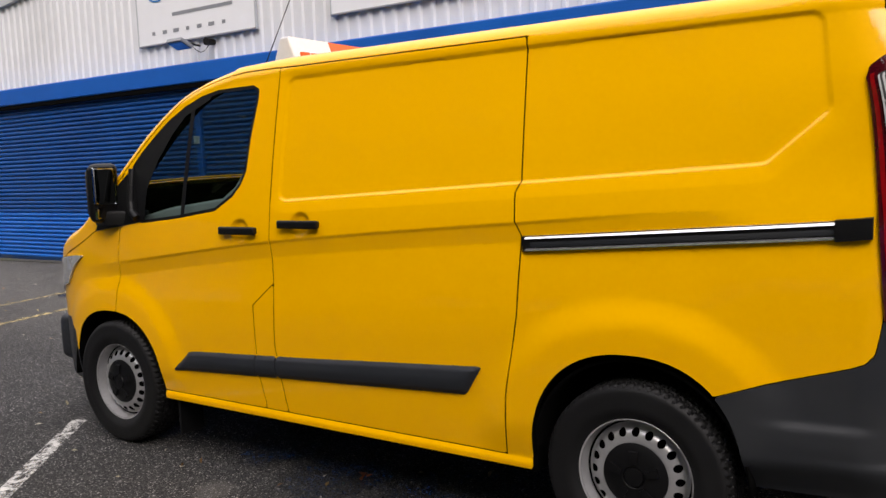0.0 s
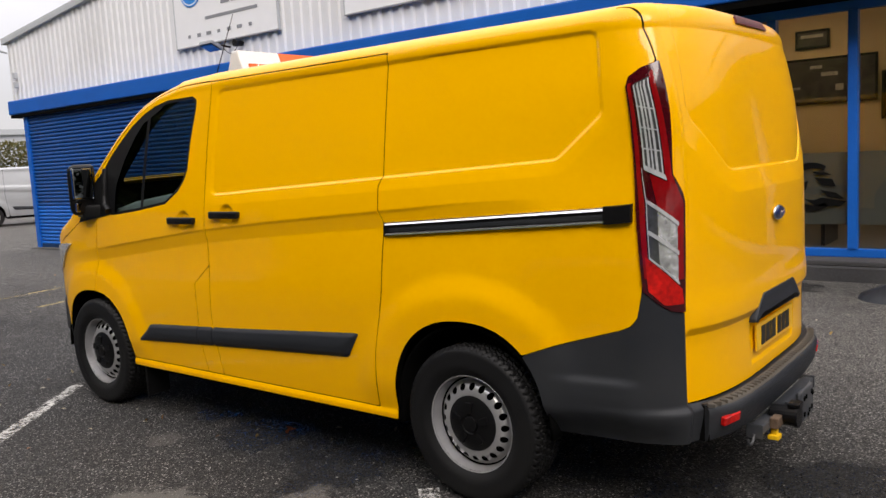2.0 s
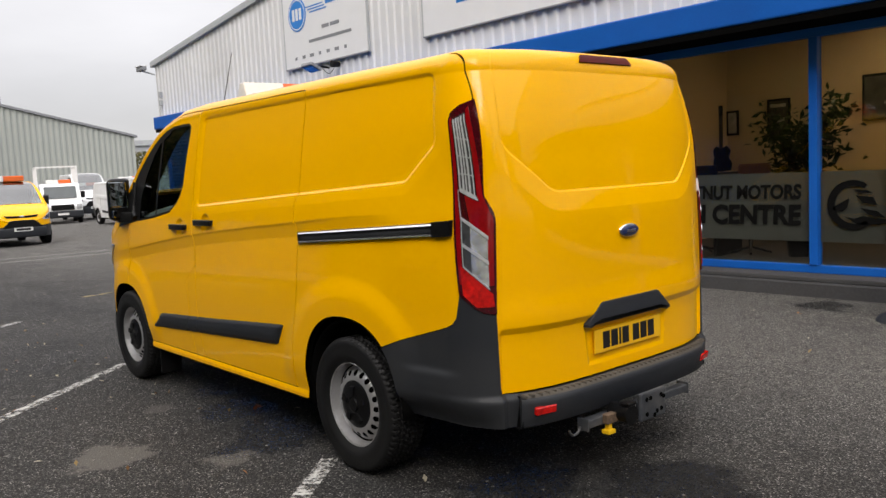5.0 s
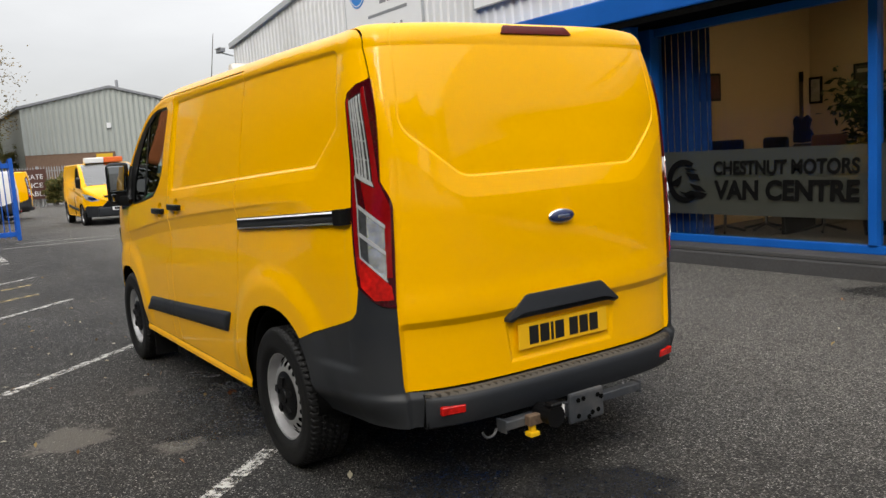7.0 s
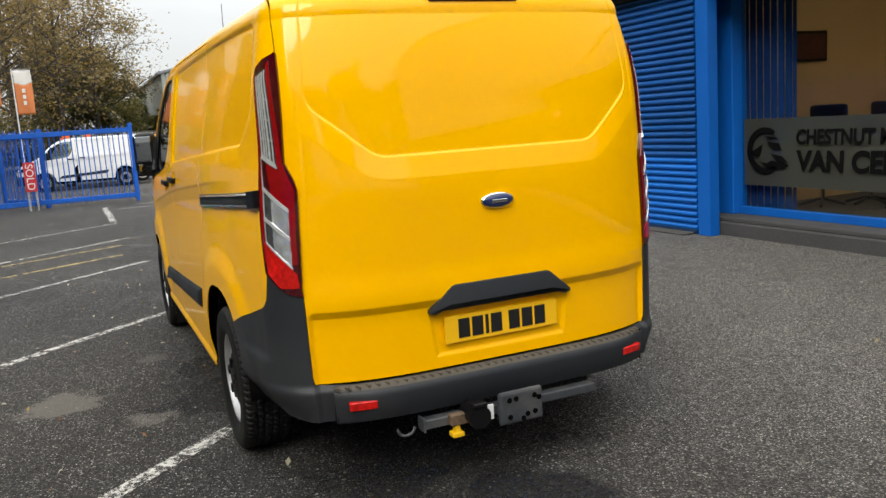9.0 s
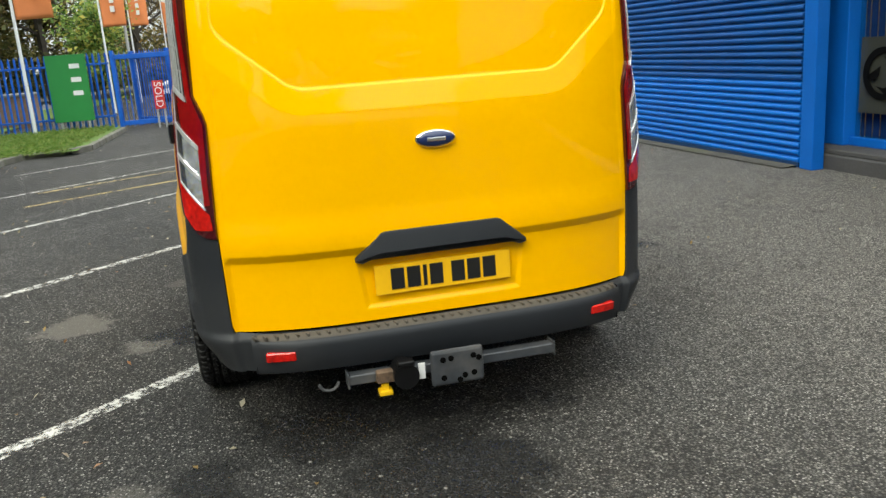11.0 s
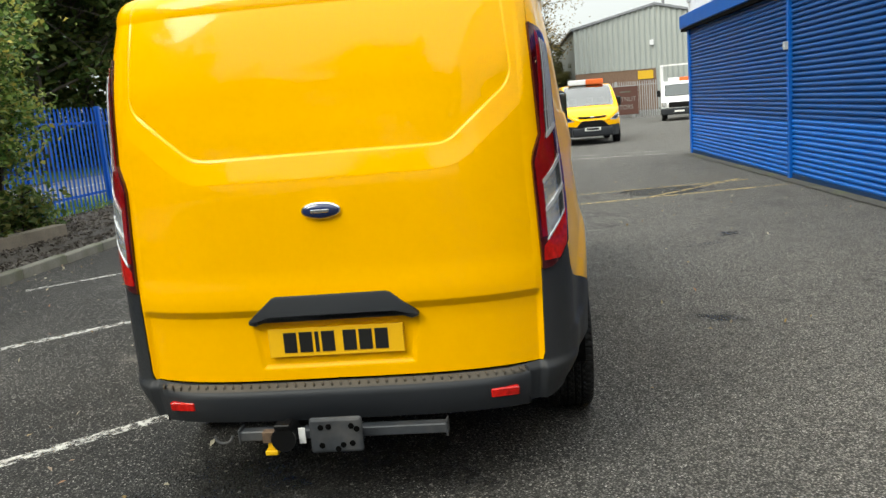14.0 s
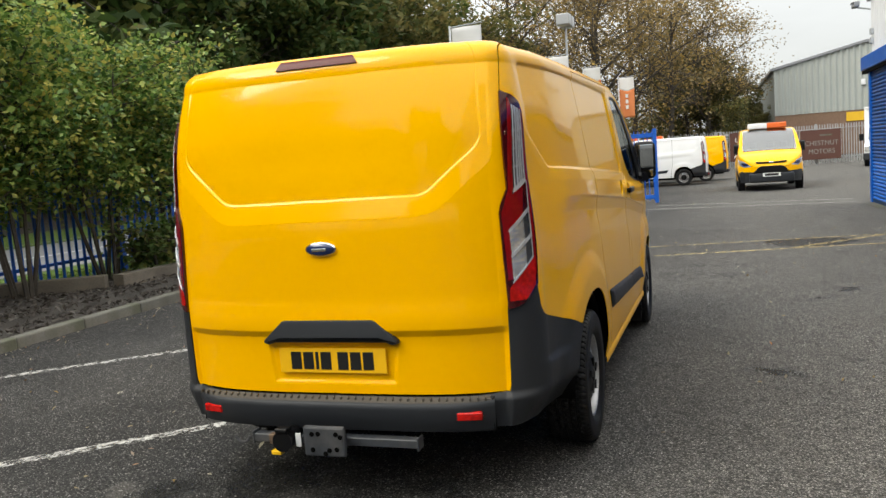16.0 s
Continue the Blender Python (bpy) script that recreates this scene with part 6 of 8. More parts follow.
M_CHIPS = leaf_mat("bark_chip", [(0.03, 0.024, 0.02), (0.065, 0.055, 0.047), (0.11, 0.095, 0.085), (0.16, 0.145, 0.13)], 0.9)
M_PLANT = leaf_mat("house_plant_leaf", [(0.012, 0.03, 0.008), (0.03, 0.055, 0.014), (0.05, 0.08, 0.022)], 0.4)
M_BARK = mat("tree_bark", (0.06, 0.05, 0.04), rough=0.95, var=0.4, scale=6, bump=0.01, bscale=30)
M_SOIL = mat("bark_mulch_bed", (0.055, 0.047, 0.04), rough=0.95, var=0.5, scale=5, bump=0.012, bscale=45)
M_GRASS = mat("verge_grass", (0.1, 0.175, 0.025), rough=0.95, var=0.4, scale=3, bump=0.02, bscale=40, stain=0.5, dirt=(0.10, 0.095, 0.035))
M_MOSS = mat("mossy_threshold", (0.055, 0.052, 0.045), rough=0.9, var=0.4, scale=3, bump=0.004, bscale=50, stain=0.8, dirt=(0.075, 0.085, 0.03))
M_ROAD = mat("road_tarmac", (0.23, 0.235, 0.245), rough=0.8, var=0.12, scale=1.5, bump=0.003, bscale=60)
M_TIMBER = mat("weathered_sleeper", (0.16, 0.135, 0.105), rough=0.9, var=0.35, scale=6, bump=0.006, bscale=50, stain=0.4, rand=0.12)
M_BRICK = mat("brown_brick_wall", (0.2, 0.125, 0.085), rough=0.9, var=0.3, scale=8, bump=0.004, bscale=25)
M_GREYCLAD = mat("grey_green_cladding", (0.36, 0.385, 0.365), rough=0.5, var=0.05, scale=0.4)
M_FLAGWHITE = mat("white_flag_cloth", (0.66, 0.65, 0.64), rough=0.8, var=0.06)
M_FLAG = mat("orange_flag_cloth", (0.62, 0.2, 0.07), rough=0.8, var=0.1)
M_POLE = mat("galvanised_pole", (0.4, 0.41, 0.42), rough=0.5, metal=0.5, var=0.1)
M_SOLD = mat("red_sign_print", (0.55, 0.03, 0.03), rough=0.5, var=0.08)
M_GREENSIGN = mat("green_sign_print", (0.02, 0.22, 0.05), rough=0.5, var=0.08)
M_BROWNSIGN = mat("brown_sign_print", (0.09, 0.035, 0.025), rough=0.5, var=0.1)
M_YSIGN = mat("yellow_sign_print", (0.7, 0.42, 0.02), rough=0.5, var=0.05)
M_PALEBLOCK = mat("pale_house_wall", (0.5, 0.52, 0.55), rough=0.8, var=0.08)

rng = np.random.default_rng(7)


def leaf_verts(c, size, aspect=0.5, up=0.4):
    """Folded pointed leaves at the places c: four corners each."""
    n = len(c)
    d = rng.normal(size=(n, 3))
    d[:, 2] *= 0.6
    d /= np.linalg.norm(d, axis=1)[:, None]
    nrm = rng.normal(size=(n, 3))
    nrm[:, 2] += up * 3
    s = np.cross(d, nrm)
    s /= np.linalg.norm(s, axis=1)[:, None] + 1e-9
    L = size * rng.uniform(0.6, 1.25, n)[:, None]
    fold = np.cross(s, d) * L * 0.12
    v = np.stack([c - d * L / 2, c + s * L * aspect / 2 + fold, c + d * L / 2, c - s * L * aspect / 2 + fold], 1)
    return v.reshape(-1, 3)


def leaf_mesh(name, c, size, material, aspect=0.5, up=0.4):
    v = leaf_verts(np.asarray(c), size, aspect, up)
    n = len(v) // 4
    me = bpy.data.meshes.new(name)
    me.vertices.add(4 * n)
    me.vertices.foreach_set("co", v.astype(np.float32).ravel())
    me.loops.add(4 * n)
    me.loops.foreach_set("vertex_index", np.arange(4 * n, dtype=np.int32))
    me.polygons.add(n)
    me.polygons.foreach_set("loop_start", np.arange(0, 4 * n, 4, dtype=np.int32))
    me.update(calc_edges=True)
    me.materials.append(material)
    return me


def grow(height, spread, limbs, twigs, bare=False):
    """Limbs of a tree: rods from the trunk up and out; gives segments and the twig ends."""
    segs, tips = [], []
    p = np.zeros(3)
    top = np.array([rng.normal(0, 0.04) * height, rng.normal(0, 0.04) * height, height * 0.72])
    r0 = height * 0.016
    segs.append((p, top * 0.5, r0, r0 * 0.7))
    segs.append((top * 0.5, top, r0 * 0.7, r0 * 0.25))
    for i in range(limbs):
        f = 0.25 + 0.75 * (i + 0.5) / limbs
        a = i * 2.4 + rng.normal(0, 0.3)
        start = top * f
        ln = spread * (1.05 - 0.55 * f) * rng.uniform(0.8, 1.2)
        end = start + np.array([math.cos(a) * ln, math.sin(a) * ln, ln * rng.uniform(0.35, 0.9)])
        rl = r0 * 0.4 * (1.1 - 0.6 * f)
        mid = (start + end) / 2 + rng.normal(0, 0.06 * ln, 3)
        segs += [(start, mid, rl, rl * 0.7), (mid, end, rl * 0.7, rl * 0.3)]
        for k in range(twigs):
            q = start + (end - start) * rng.uniform(0.35, 1.0)
            e = q + rng.normal(0, 0.33 * ln, 3) + np.array([0, 0, 0.12 * ln])
            segs.append((q, e, rl * 0.35, rl * 0.12))
            tips.append(e)
            if bare:
                for _ in range(3):
                    e2 = e + rng.normal(0, 0.16 * ln, 3) + np.array([0, 0, 0.1 * ln])
                    segs.append((e, e2, rl * 0.14, rl * 0.05))
                    tips.append(e2)
    return segs, np.array(tips)


def rods(segs, sides=5):
    v, f = [], []
    for a, c, ra, rc in segs:
        d = np.array(c) - np.array(a)
        d /= np.linalg.norm(d) + 1e-9
        s = np.cross(d, [0.3, 0.9, 0.2])
        s /= np.linalg.norm(s) + 1e-9
        t = np.cross(d, s)
        base = len(v)
        for q, r in ((a, ra), (c, rc)):
            for k in range(sides):
                an = 2 * math.pi * k / sides
                v.append(np.array(q) + (s * math.cos(an) + t * math.sin(an)) * r)
        for k in range(sides):
            f.append((base + k, base + (k + 1) % sides, base + sides + (k + 1) % sides, base + sides + k))
    return v, f


def tree(height, spread, material, label, leaves, size, bare=False, low=0.0):
    root = empty("tree", 0, 0, 0, 0, label, "tree", "trees of the wooded bank")
    segs, tips = grow(height, spread, 16, 7, bare)
    v, f = rods(segs)
    mesh("trunk", v, f, M_BARK, root)
    w = rng.integers(0, len(tips), leaves)
    c = tips[w] + rng.normal(0, 1, (leaves, 3)) * np.array([0.11, 0.11, 0.085]) * spread * rng.uniform(0.5, 1.25, (leaves, 1))
    c[:, 2] = np.maximum(c[:, 2], low)
    ob = new("crown", leaf_mesh("crown", c, size, material))
    ob.parent = root
    return root


def woods():
    kinds = [tree(13, 4.6, M_LEAF_DARK, "tall broadleaf tree with a dense dark green crown", 15000, 0.40, low=1.0),
             tree(12, 4.2, M_LEAF_OLIVE, "tall broadleaf tree with a thinning olive brown crown", 13000, 0.34, low=0.8),
             tree(12.5, 4.2, M_LEAF_BROWN, "nearly bare autumn tree with fine brown twigs", 6000, 0.2, bare=True),
             tree(11, 4.4, M_LEAF_DARK, "broadleaf tree with an uneven dark green crown", 14000, 0.36, low=0.8)]
    # (40, 1) to (43, 22) are unseen trees, added to soften the tailgate's reflections
    line = ((-98, 8.5), (-104, 11.5), (-90, 5), (-82, 3), (-78, -2), (-72, 1.5), (-66, -4), (-60, -3), (-60, -11), (-54, -8), (-48, -11), (-48, -18), (-42, -13), (-37, -17), (-31, -16), (-27, -20), (-22, -17.5), (-18, -21), (-13.5, -17.5), (-10, -21), (-6, -18), (-2, -21.5), (2, -18), (6, -21), (10, -18), (14, -22), (18, -18), (23, -21), (28, -17), (33, -19), (37, -13), (39, -6), (40, 1), (42, 8), (40, 15), (43, 22), (-40, -25), (-33, -24), (-27, -27), (-20, -26), (-13, -27), (-6, -26), (1, -28), (-52, -19), (-46, -24), (-86, 3.5), (-84, 9.6), (-81, 4.6), (-88, 1.0))
    order = (1, 1, 2, 1, 2, 2, 2, 2, 1, 2, 1, 0, 1, 0, 3, 0, 0, 3, 0, 1, 3, 0, 0, 3, 0, 1, 3, 0, 1, 0, 3, 1, 0, 3, 1, 0, 0, 3, 0, 3, 0, 3, 0, 3, 0, 1, 1, 2, 2)
    used = set()
    for (x, y), k in zip(line, order):
        far = {-86: 1.08, -84: 0.5, -81: 1.2, -88: 1.35, -98: 0.86, -104: 0.66, -90: 1.15, -82: 1.25, -78: 1.55, -72: 1.3, -66: 1.4, -60: 1.35, -54: 1.32, -48: 1.3, -42: 1.3, -37: 1.25}
        s = far.get(x, (0.82 + 0.3 * ((x * 7.13 + y * 3.7) % 1.0)) * 1.12)
        m = pose(x, y, gz(max(x, -60)) - 0.1 + (0.6 if y < -14 else 0), 0, 0, (x * 53 + y * 31) % 360) @ Matrix.Scale(s, 4)
        if k in used:
            copy_thing(kinds[k], m)
        else:
            used.add(k)
            kinds[k].matrix_world = m
    # undergrowth filling the foot of the wood
    n = 52000
    t = rng.uniform(0, 1, n)
    cx = np.interp(t, [0, 0.35, 0.6, 1], [-95, -55, -30, 40])
    cy = np.interp(t, [0, 0.35, 0.6, 1], [2, -13, -19, -21]) + rng.normal(0, 1.5, n)
    cz = rng.uniform(0, 1, n) ** 1.3 * np.where(cx < -25, 8.0, 7.0) * (0.75 + 0.25 * np.sin(cx * 0.5)) * (0.8 + 0.2 * np.sin(cx * 1.7))
    t2 = rng.uniform(0, 1, 26000)
    back = np.stack([-50 + 90 * t2, -26 + rng.normal(0, 1.5, 26000), 1.0 + 10.0 * rng.uniform(0, 1, 26000) * (0.8 + 0.2 * np.sin(t2 * 60))], 1)
    cx, cy, cz = np.concatenate([np.stack([cx, cy, cz], 1), back]).T
    for pick, m, words in ((cx > -42, M_LEAF_DARK, "dense dark green"), (cx <= -42, M_LEAF_OLIVE, "thinning olive brown")):
        ob = new("undergrowth", leaf_mesh("undergrowth", np.stack([cx, cy, cz], 1)[pick], 0.42, m))
        tagged(ob, words + " undergrowth along the wooded bank", "undergrowth", kind="stuff")


woods()

# bank, road and verge beyond the fence
def sheet(name, pts, z, material, label, category):
    v = [(x, y, gz(x) + z) for x, y in pts]
    return tagged(mesh(name, v, [tuple(range(len(v)))], material, smooth=False), label, category, kind="structure")


def strip(name, xs, y0, y1, z0, z1, material, label, category):
    v, f = [], []
    for x in xs:
        v += [(x, y0, gz(x) + z0), (x, y1, gz(x) + z1)]
    for i in range(len(xs) - 1):
        f.append((2 * i, 2 * i + 2, 2 * i + 3, 2 * i + 1))
    return tagged(mesh(name, v, f, material, smooth=False), label, category, kind="structure")


XS = [-58, -40, -30, -22, -15, -10, -4, 2, 10, 25, 45]
strip("threshold", [-17.2, -14, -11, -8, -4.4], 8.36, 8.62, 0.012, 0.03, M_MOSS, "dark mossy concrete threshold along the foot of the shutters", "threshold")
strip("verge_near", XS, -6.6, -3.9, 0.05, 0.06, M_GRASS, "rough green grass verge behind the fence", "grass")
strip("road", XS, -13.2, -6.6, 0.03, 0.03, M_ROAD, "pale grey tarmac road beyond the fence", "road")
strip("road_line", XS, -9.75, -9.63, 0.035, 0.035, M_SIGN, "white painted road centre line", "road marking")
strip("verge_far", XS, -16, -13.2, 0.25, 0.05, M_GRASS, "green grass verge on the far side of the road", "grass")
strip("bank", XS, -45, -16, 6.0, 0.25, M_SOIL, "dark wooded bank rising behind the trees", "bank")
for yk in (-13.25, -6.6):
    strip("road_kerb", XS, yk, yk + 0.12, 0.1, 0.1, M_SLAB, "pale concrete kerb along the road", "kerb")

# kerb of the planting bed, stone by stone
def kerb_run(pts, root, h=0.11, w=0.13):
    base = None
    for (ax, ay), (bx, by) in zip(pts[:-1], pts[1:]):
        a, b = Vector((ax, ay, 0)), Vector((bx, by, 0))
        n = max(1, round((b - a).length / 0.915))
        ang = math.atan2(by - ay, bx - ax)
        ln = (b - a).length / n
        me = bpy.data.meshes.new("kerb_stone")
        bm = box_bm(0.004, ln - 0.004, -w / 2, w / 2, -0.1, h, 0.018, 2)
        bm.to_mesh(me)
        bm.free()
        me.materials.append(M_KERB)
        for i in range(n):
            p = a.lerp(b, i / n)
            o = new("kerb_stone", me)
            o.parent = root
            o.matrix_world = pose(p.x, p.y, gz(p.x) + random.uniform(-0.006, 0.006), random.uniform(-1, 1), 0, math.degrees(ang) + random.uniform(-0.4, 0.4))


kerb_root = empty("kerb", -8, -1.27, 0, 0, "old lichened concrete kerb along the planting bed", "kerb", kind="structure")
bpy.context.view_layer.update()
for pts in (((8.0, -1.2), (-13.6, -1.27)), ((-13.6, -1.27), (-14.4, -1.1), (-14.6, -0.3), (-15.2, 0.0)), ((-15.2, 0.0), (-20.6, 0.05))):
    kerb_run(pts, kerb_root)


def bed():
    xs, ys = np.linspace(-14.5, 9, 60), np.linspace(-4.2, -1.3, 14)
    v, f = [], []
    for x in xs:
        for y in ys:
            v.append((x, y, gz(x) + 0.07 + 0.05 * noise.noise((x * 1.5, y * 1.5, 0)) + 0.05 * (abs(y + 2.8) < 1)))
    k = len(ys)
    for i in range(len(xs) - 1):
        for j in range(k - 1):
            f.append((i * k + j, (i + 1) * k + j, (i + 1) * k + j + 1, i * k + j + 1))
    tagged(mesh("planting_bed", v, f, M_SOIL), "planting bed covered in grey bark mulch", "planting bed", kind="structure")
    n = 9000
    c = np.stack([rng.uniform(-13.5, 1, n), rng.uniform(-4.0, -1.36, n), np.zeros(n)], 1)
    c[:, 2] = [gz(x) + 0.10 + 0.05 * noise.noise((x * 1.5, y * 1.5, 0)) + 0.05 * (abs(y + 2.8) < 1) for x, y in c[:, :2]]
    ob = new("bark_chips", leaf_mesh("bark_chips", c, 0.085, M_CHIPS, 0.45, 0.9))
    tagged(ob, "scattered grey and brown bark chips on the bed", "bark chips", kind="stuff")
    strip("grass_island", [-22, -20.6, -18, -15.3, -14.3], -4.1, -0.1, 0.09, 0.09, M_GRASS, "rough grass island beside the gate", "grass")
    n = 9000
    c = np.stack([rng.uniform(-21, -13.8, n), rng.uniform(-4.0, -0.2, n), np.zeros(n)], 1)
    c[:, 2] = [gz(x) + 0.12 + 0.06 * rng.random() for x in c[:, 0]]
    e = np.stack([rng.uniform(-13.8, 3, 5000), rng.uniform(-5.2, -3.75, 5000), rng.uniform(0.02, 0.16, 5000)], 1)
    v = leaf_mesh("grass_tufts", np.concatenate([c, e]), 0.2, M_GRASSBLADE, 0.08, 0.0)
    tagged(new("grass_tufts", v), "rough tufts of green and straw grass", "grass", kind="stuff")


bed()


def sleeper(ax, ay, bx, by, z):
    a, b = Vector((ax, ay, 0)), Vector((bx, by, 0))
    ln = (b - a).length
    ob = part("timber_sleeper", box_bm(0, ln, -0.1, 0.1, 0, 0.2, 0.012, 2), M_TIMBER, None)
    ob.matrix_world = pose(ax, ay, z, 0, 0, math.degrees(math.atan2(by - ay, bx - ax)))
    tagged(ob, "weathered grey timber sleeper edging the raised bed", "timber sleeper", "sleepers of the raised bed")


sleeper(-5.05, -3.85, -5.72, -2.62, 0.10)
sleeper(-5.80, -2.50, -8.05, -2.18, 0.09)
slab = part("paving_slab", box_bm(-0.75, 0.75, -0.3, 0.3, -0.02, 0.035, 0.012, 2), M_SLAB, None)
slab.matrix_world = pose(-10.7, -1.85, gz(-10.7) + 0.13, 2, -1, 8)
tagged(slab, "pale concrete slab lying on the bark mulch", "slab")


def fence_panel(ax, ay, bx, by, label, gate=False, height=2.05, z_off=0.06, material=None, group="palisade fence bays"):
    """One bay of palisade: two posts, two rails and pointed pales."""
    material = material or M_FENCE
    a, b = Vector((ax, ay, 0)), Vector((bx, by, 0))
    ln = (b - a).length
    zb = (gz(ax) + gz(bx)) / 2 + z_off
    root = empty("palisade_fence", ax, ay, zb, math.degrees(math.atan2(by - ay, bx - ax)), label, "fence", group)
    part("post", box_bm(-0.05, 0.05, -0.05, 0.05, -0.1, height + 0.02, 0.006, 1), material, root)
    if gate:
        for z in (0.12, height - 0.16):
            part("rail", box_bm(0.05, ln - 0.05, -0.04, 0.04, z - 0.06, z + 0.06, 0.006, 1), material, root)
        part("post", box_bm(ln - 0.05, ln + 0.05, -0.05, 0.05, -0.05, height + 0.02, 0.006, 1), material, root)
    else:
        for z in (0.35, height - 0.30):
            part("rail", box_bm(0.05, ln, -0.075, -0.03, z - 0.025, z + 0.025, 0.004, 1), material, root)
    n = round(ln / (0.13 if gate else 0.15))
    wide = 0.42 if gate else 0.9
    me = bpy.data.meshes.get(f"pale_{material.name}_{height}_{wide}")
    if me is None:
        me = bpy.data.meshes.new(f"pale_{material.name}_{height}_{wide}")
        prof = [(-0.034 * wide, 0.0), (-0.012 * wide, -0.016), (0.012 * wide, -0.016), (0.034 * wide, 0.0)]
        v, f = [], []
        hs = (0.02, height - 0.09, height)
        for k, z in enumerate(hs):
            v += [(x * (0.15 if k == 2 else 1), y, z) for x, y in prof]
        for k in range(2):
            for i in range(3):
                f.append((k * 4 + i, k * 4 + i + 1, k * 4 + 5 + i, k * 4 + 4 + i))
        me.from_pydata([(x, y + d, z) for d in (0, 0.004) for x, y, z in v], [], f + [tuple(12 + i for i in q[::-1]) for q in f])
        me.materials.append(material)
    for i in range(n):
        o = new("pale", me)
        o.parent = root
        o.location = ((i + 0.5) * ln / n, -0.0 if not gate else 0.0, random.uniform(-0.008, 0.008))
        o.rotation_euler = (0, random.uniform(-0.006, 0.006), 0)
    return root


FL = "blue painted steel palisade fence bay behind the planting bed"
x = -21.4
while x < 3.5:
    fence_panel(x, -4.1, x + 2.72, -4.1, FL)
    x += 2.72
fence_panel(-21.2, -0.05, -21.0, 3.62, "blue painted steel sliding gate standing closed across the yard", gate=True, group="gates")
fence_panel(-21.4, -4.1, -21.25, -0.15, "blue painted steel palisade fence bay beside the gate")
fence_panel(-24.0, -5.8, -21.45, -4.15, "blue painted steel palisade fence bay beside the gate")
fence_panel(-29.5, -6.3, -24.1, -5.85, "blue painted steel palisade fence bay along the drive")
fence_panel(-34.0, -6.6, -29.6, -6.3, "blue painted steel palisade fence bay along the drive")
gp = fence_panel(-23.1, 0.25, -21.6, 1.35, "blue sheeted pedestrian gate leaf standing open", gate=True, group="gates")


def signboard(x, y, z, w, h, rz, material, label, bars, bar_mat, name="sign_board"):
    """A flat board on its own, with plain bars for its writing; faces its local -y."""
    root = empty(name, x, y, z, rz, label, "sign")
    part("board", box_bm(-w / 2, w / 2, -0.012, 0.012, 0, h, 0.003, 1), material, root)
    for bx, bz, bw, bh in bars:
        part("sign_bar", box_bm(bx - bw / 2, bx + bw / 2, -0.018, -0.012, bz - bh / 2, bz + bh / 2), bar_mat, root)
    for sx in (-w * 0.35, w * 0.35):
        part("sign_post", box_bm(sx - 0.025, sx + 0.025, 0.012, 0.06, gz(x) - z - 0.05, h), M_POLE, root)
    return root


sold = signboard(-20.85, 1.04, 0.36, 0.27, 0.76, 90, M_SOLD, "small red sold board with white lettering tied to the gate", (), M_SIGN)
text_part("SOLD", 0.26, Matrix.Translation((0.0, -0.014, 0.38)) @ Matrix.Rotation(radians(90), 4, "X") @ Matrix.Rotation(radians(-90), 4, "Z"), M_SIGN, sold, 0.003, width=0.66)
signboard(-21.05, -1.2, 0.2, 1.0, 1.75, 90, M_GREENSIGN, "tall green notice board with white tick marks", ((0.2, 1.45, 0.25, 0.12), (0.2, 1.1, 0.25, 0.12), (0.2, 0.75, 0.25, 0.12)), M_SIGN)
board = signboard(-53, 11.5, -0.1, 2.3, 1.85, 90, M_BROWNSIGN, "dark brown welcome board with pale lettering", ((0.3, 1.5, 0.7, 0.1),), M_KERB)
for words, hz, tw in (("CHESTNUT", 1.02, 1.9), ("MOTORS", 0.5, 1.5)):
    text_part(words, 0.42, Matrix.Translation((0.05, -0.02, hz)) @ Matrix.Rotation(radians(90), 4, "X"), M_SLAB, board, 0.004, width=tw)
board = signboard(-53.3, 7.43, 0.09, 2.6, 1.84, 90, M_BROWNSIGN, "dark brown finance board with pale lettering on the fence", (), M_KERB)
for words, hz, tw in (("LOW RATE", 1.38, 2.05), ("FINANCE", 0.86, 1.95), ("AVAILABLE", 0.34, 2.3)):
    text_part(words, 0.42, Matrix.Translation((0.08, -0.02, hz)) @ Matrix.Rotation(radians(90), 4, "X"), M_SIGN, board, 0.004, width=tw)
pl = empty("brick_pier", -27.5, -4.4, gz(-27.5), 0, "brown brick pier beside the drive", "pier")
part("pier", box_bm(-0.6, 0.6, -0.9, 0.9, -0.1, 1.05, 0.01, 1), M_BRICK, pl)
part("coping", box_bm(-0.66, 0.66, -0.96, 0.96, 1.05, 1.13, 0.01, 1), M_SLAB, pl)


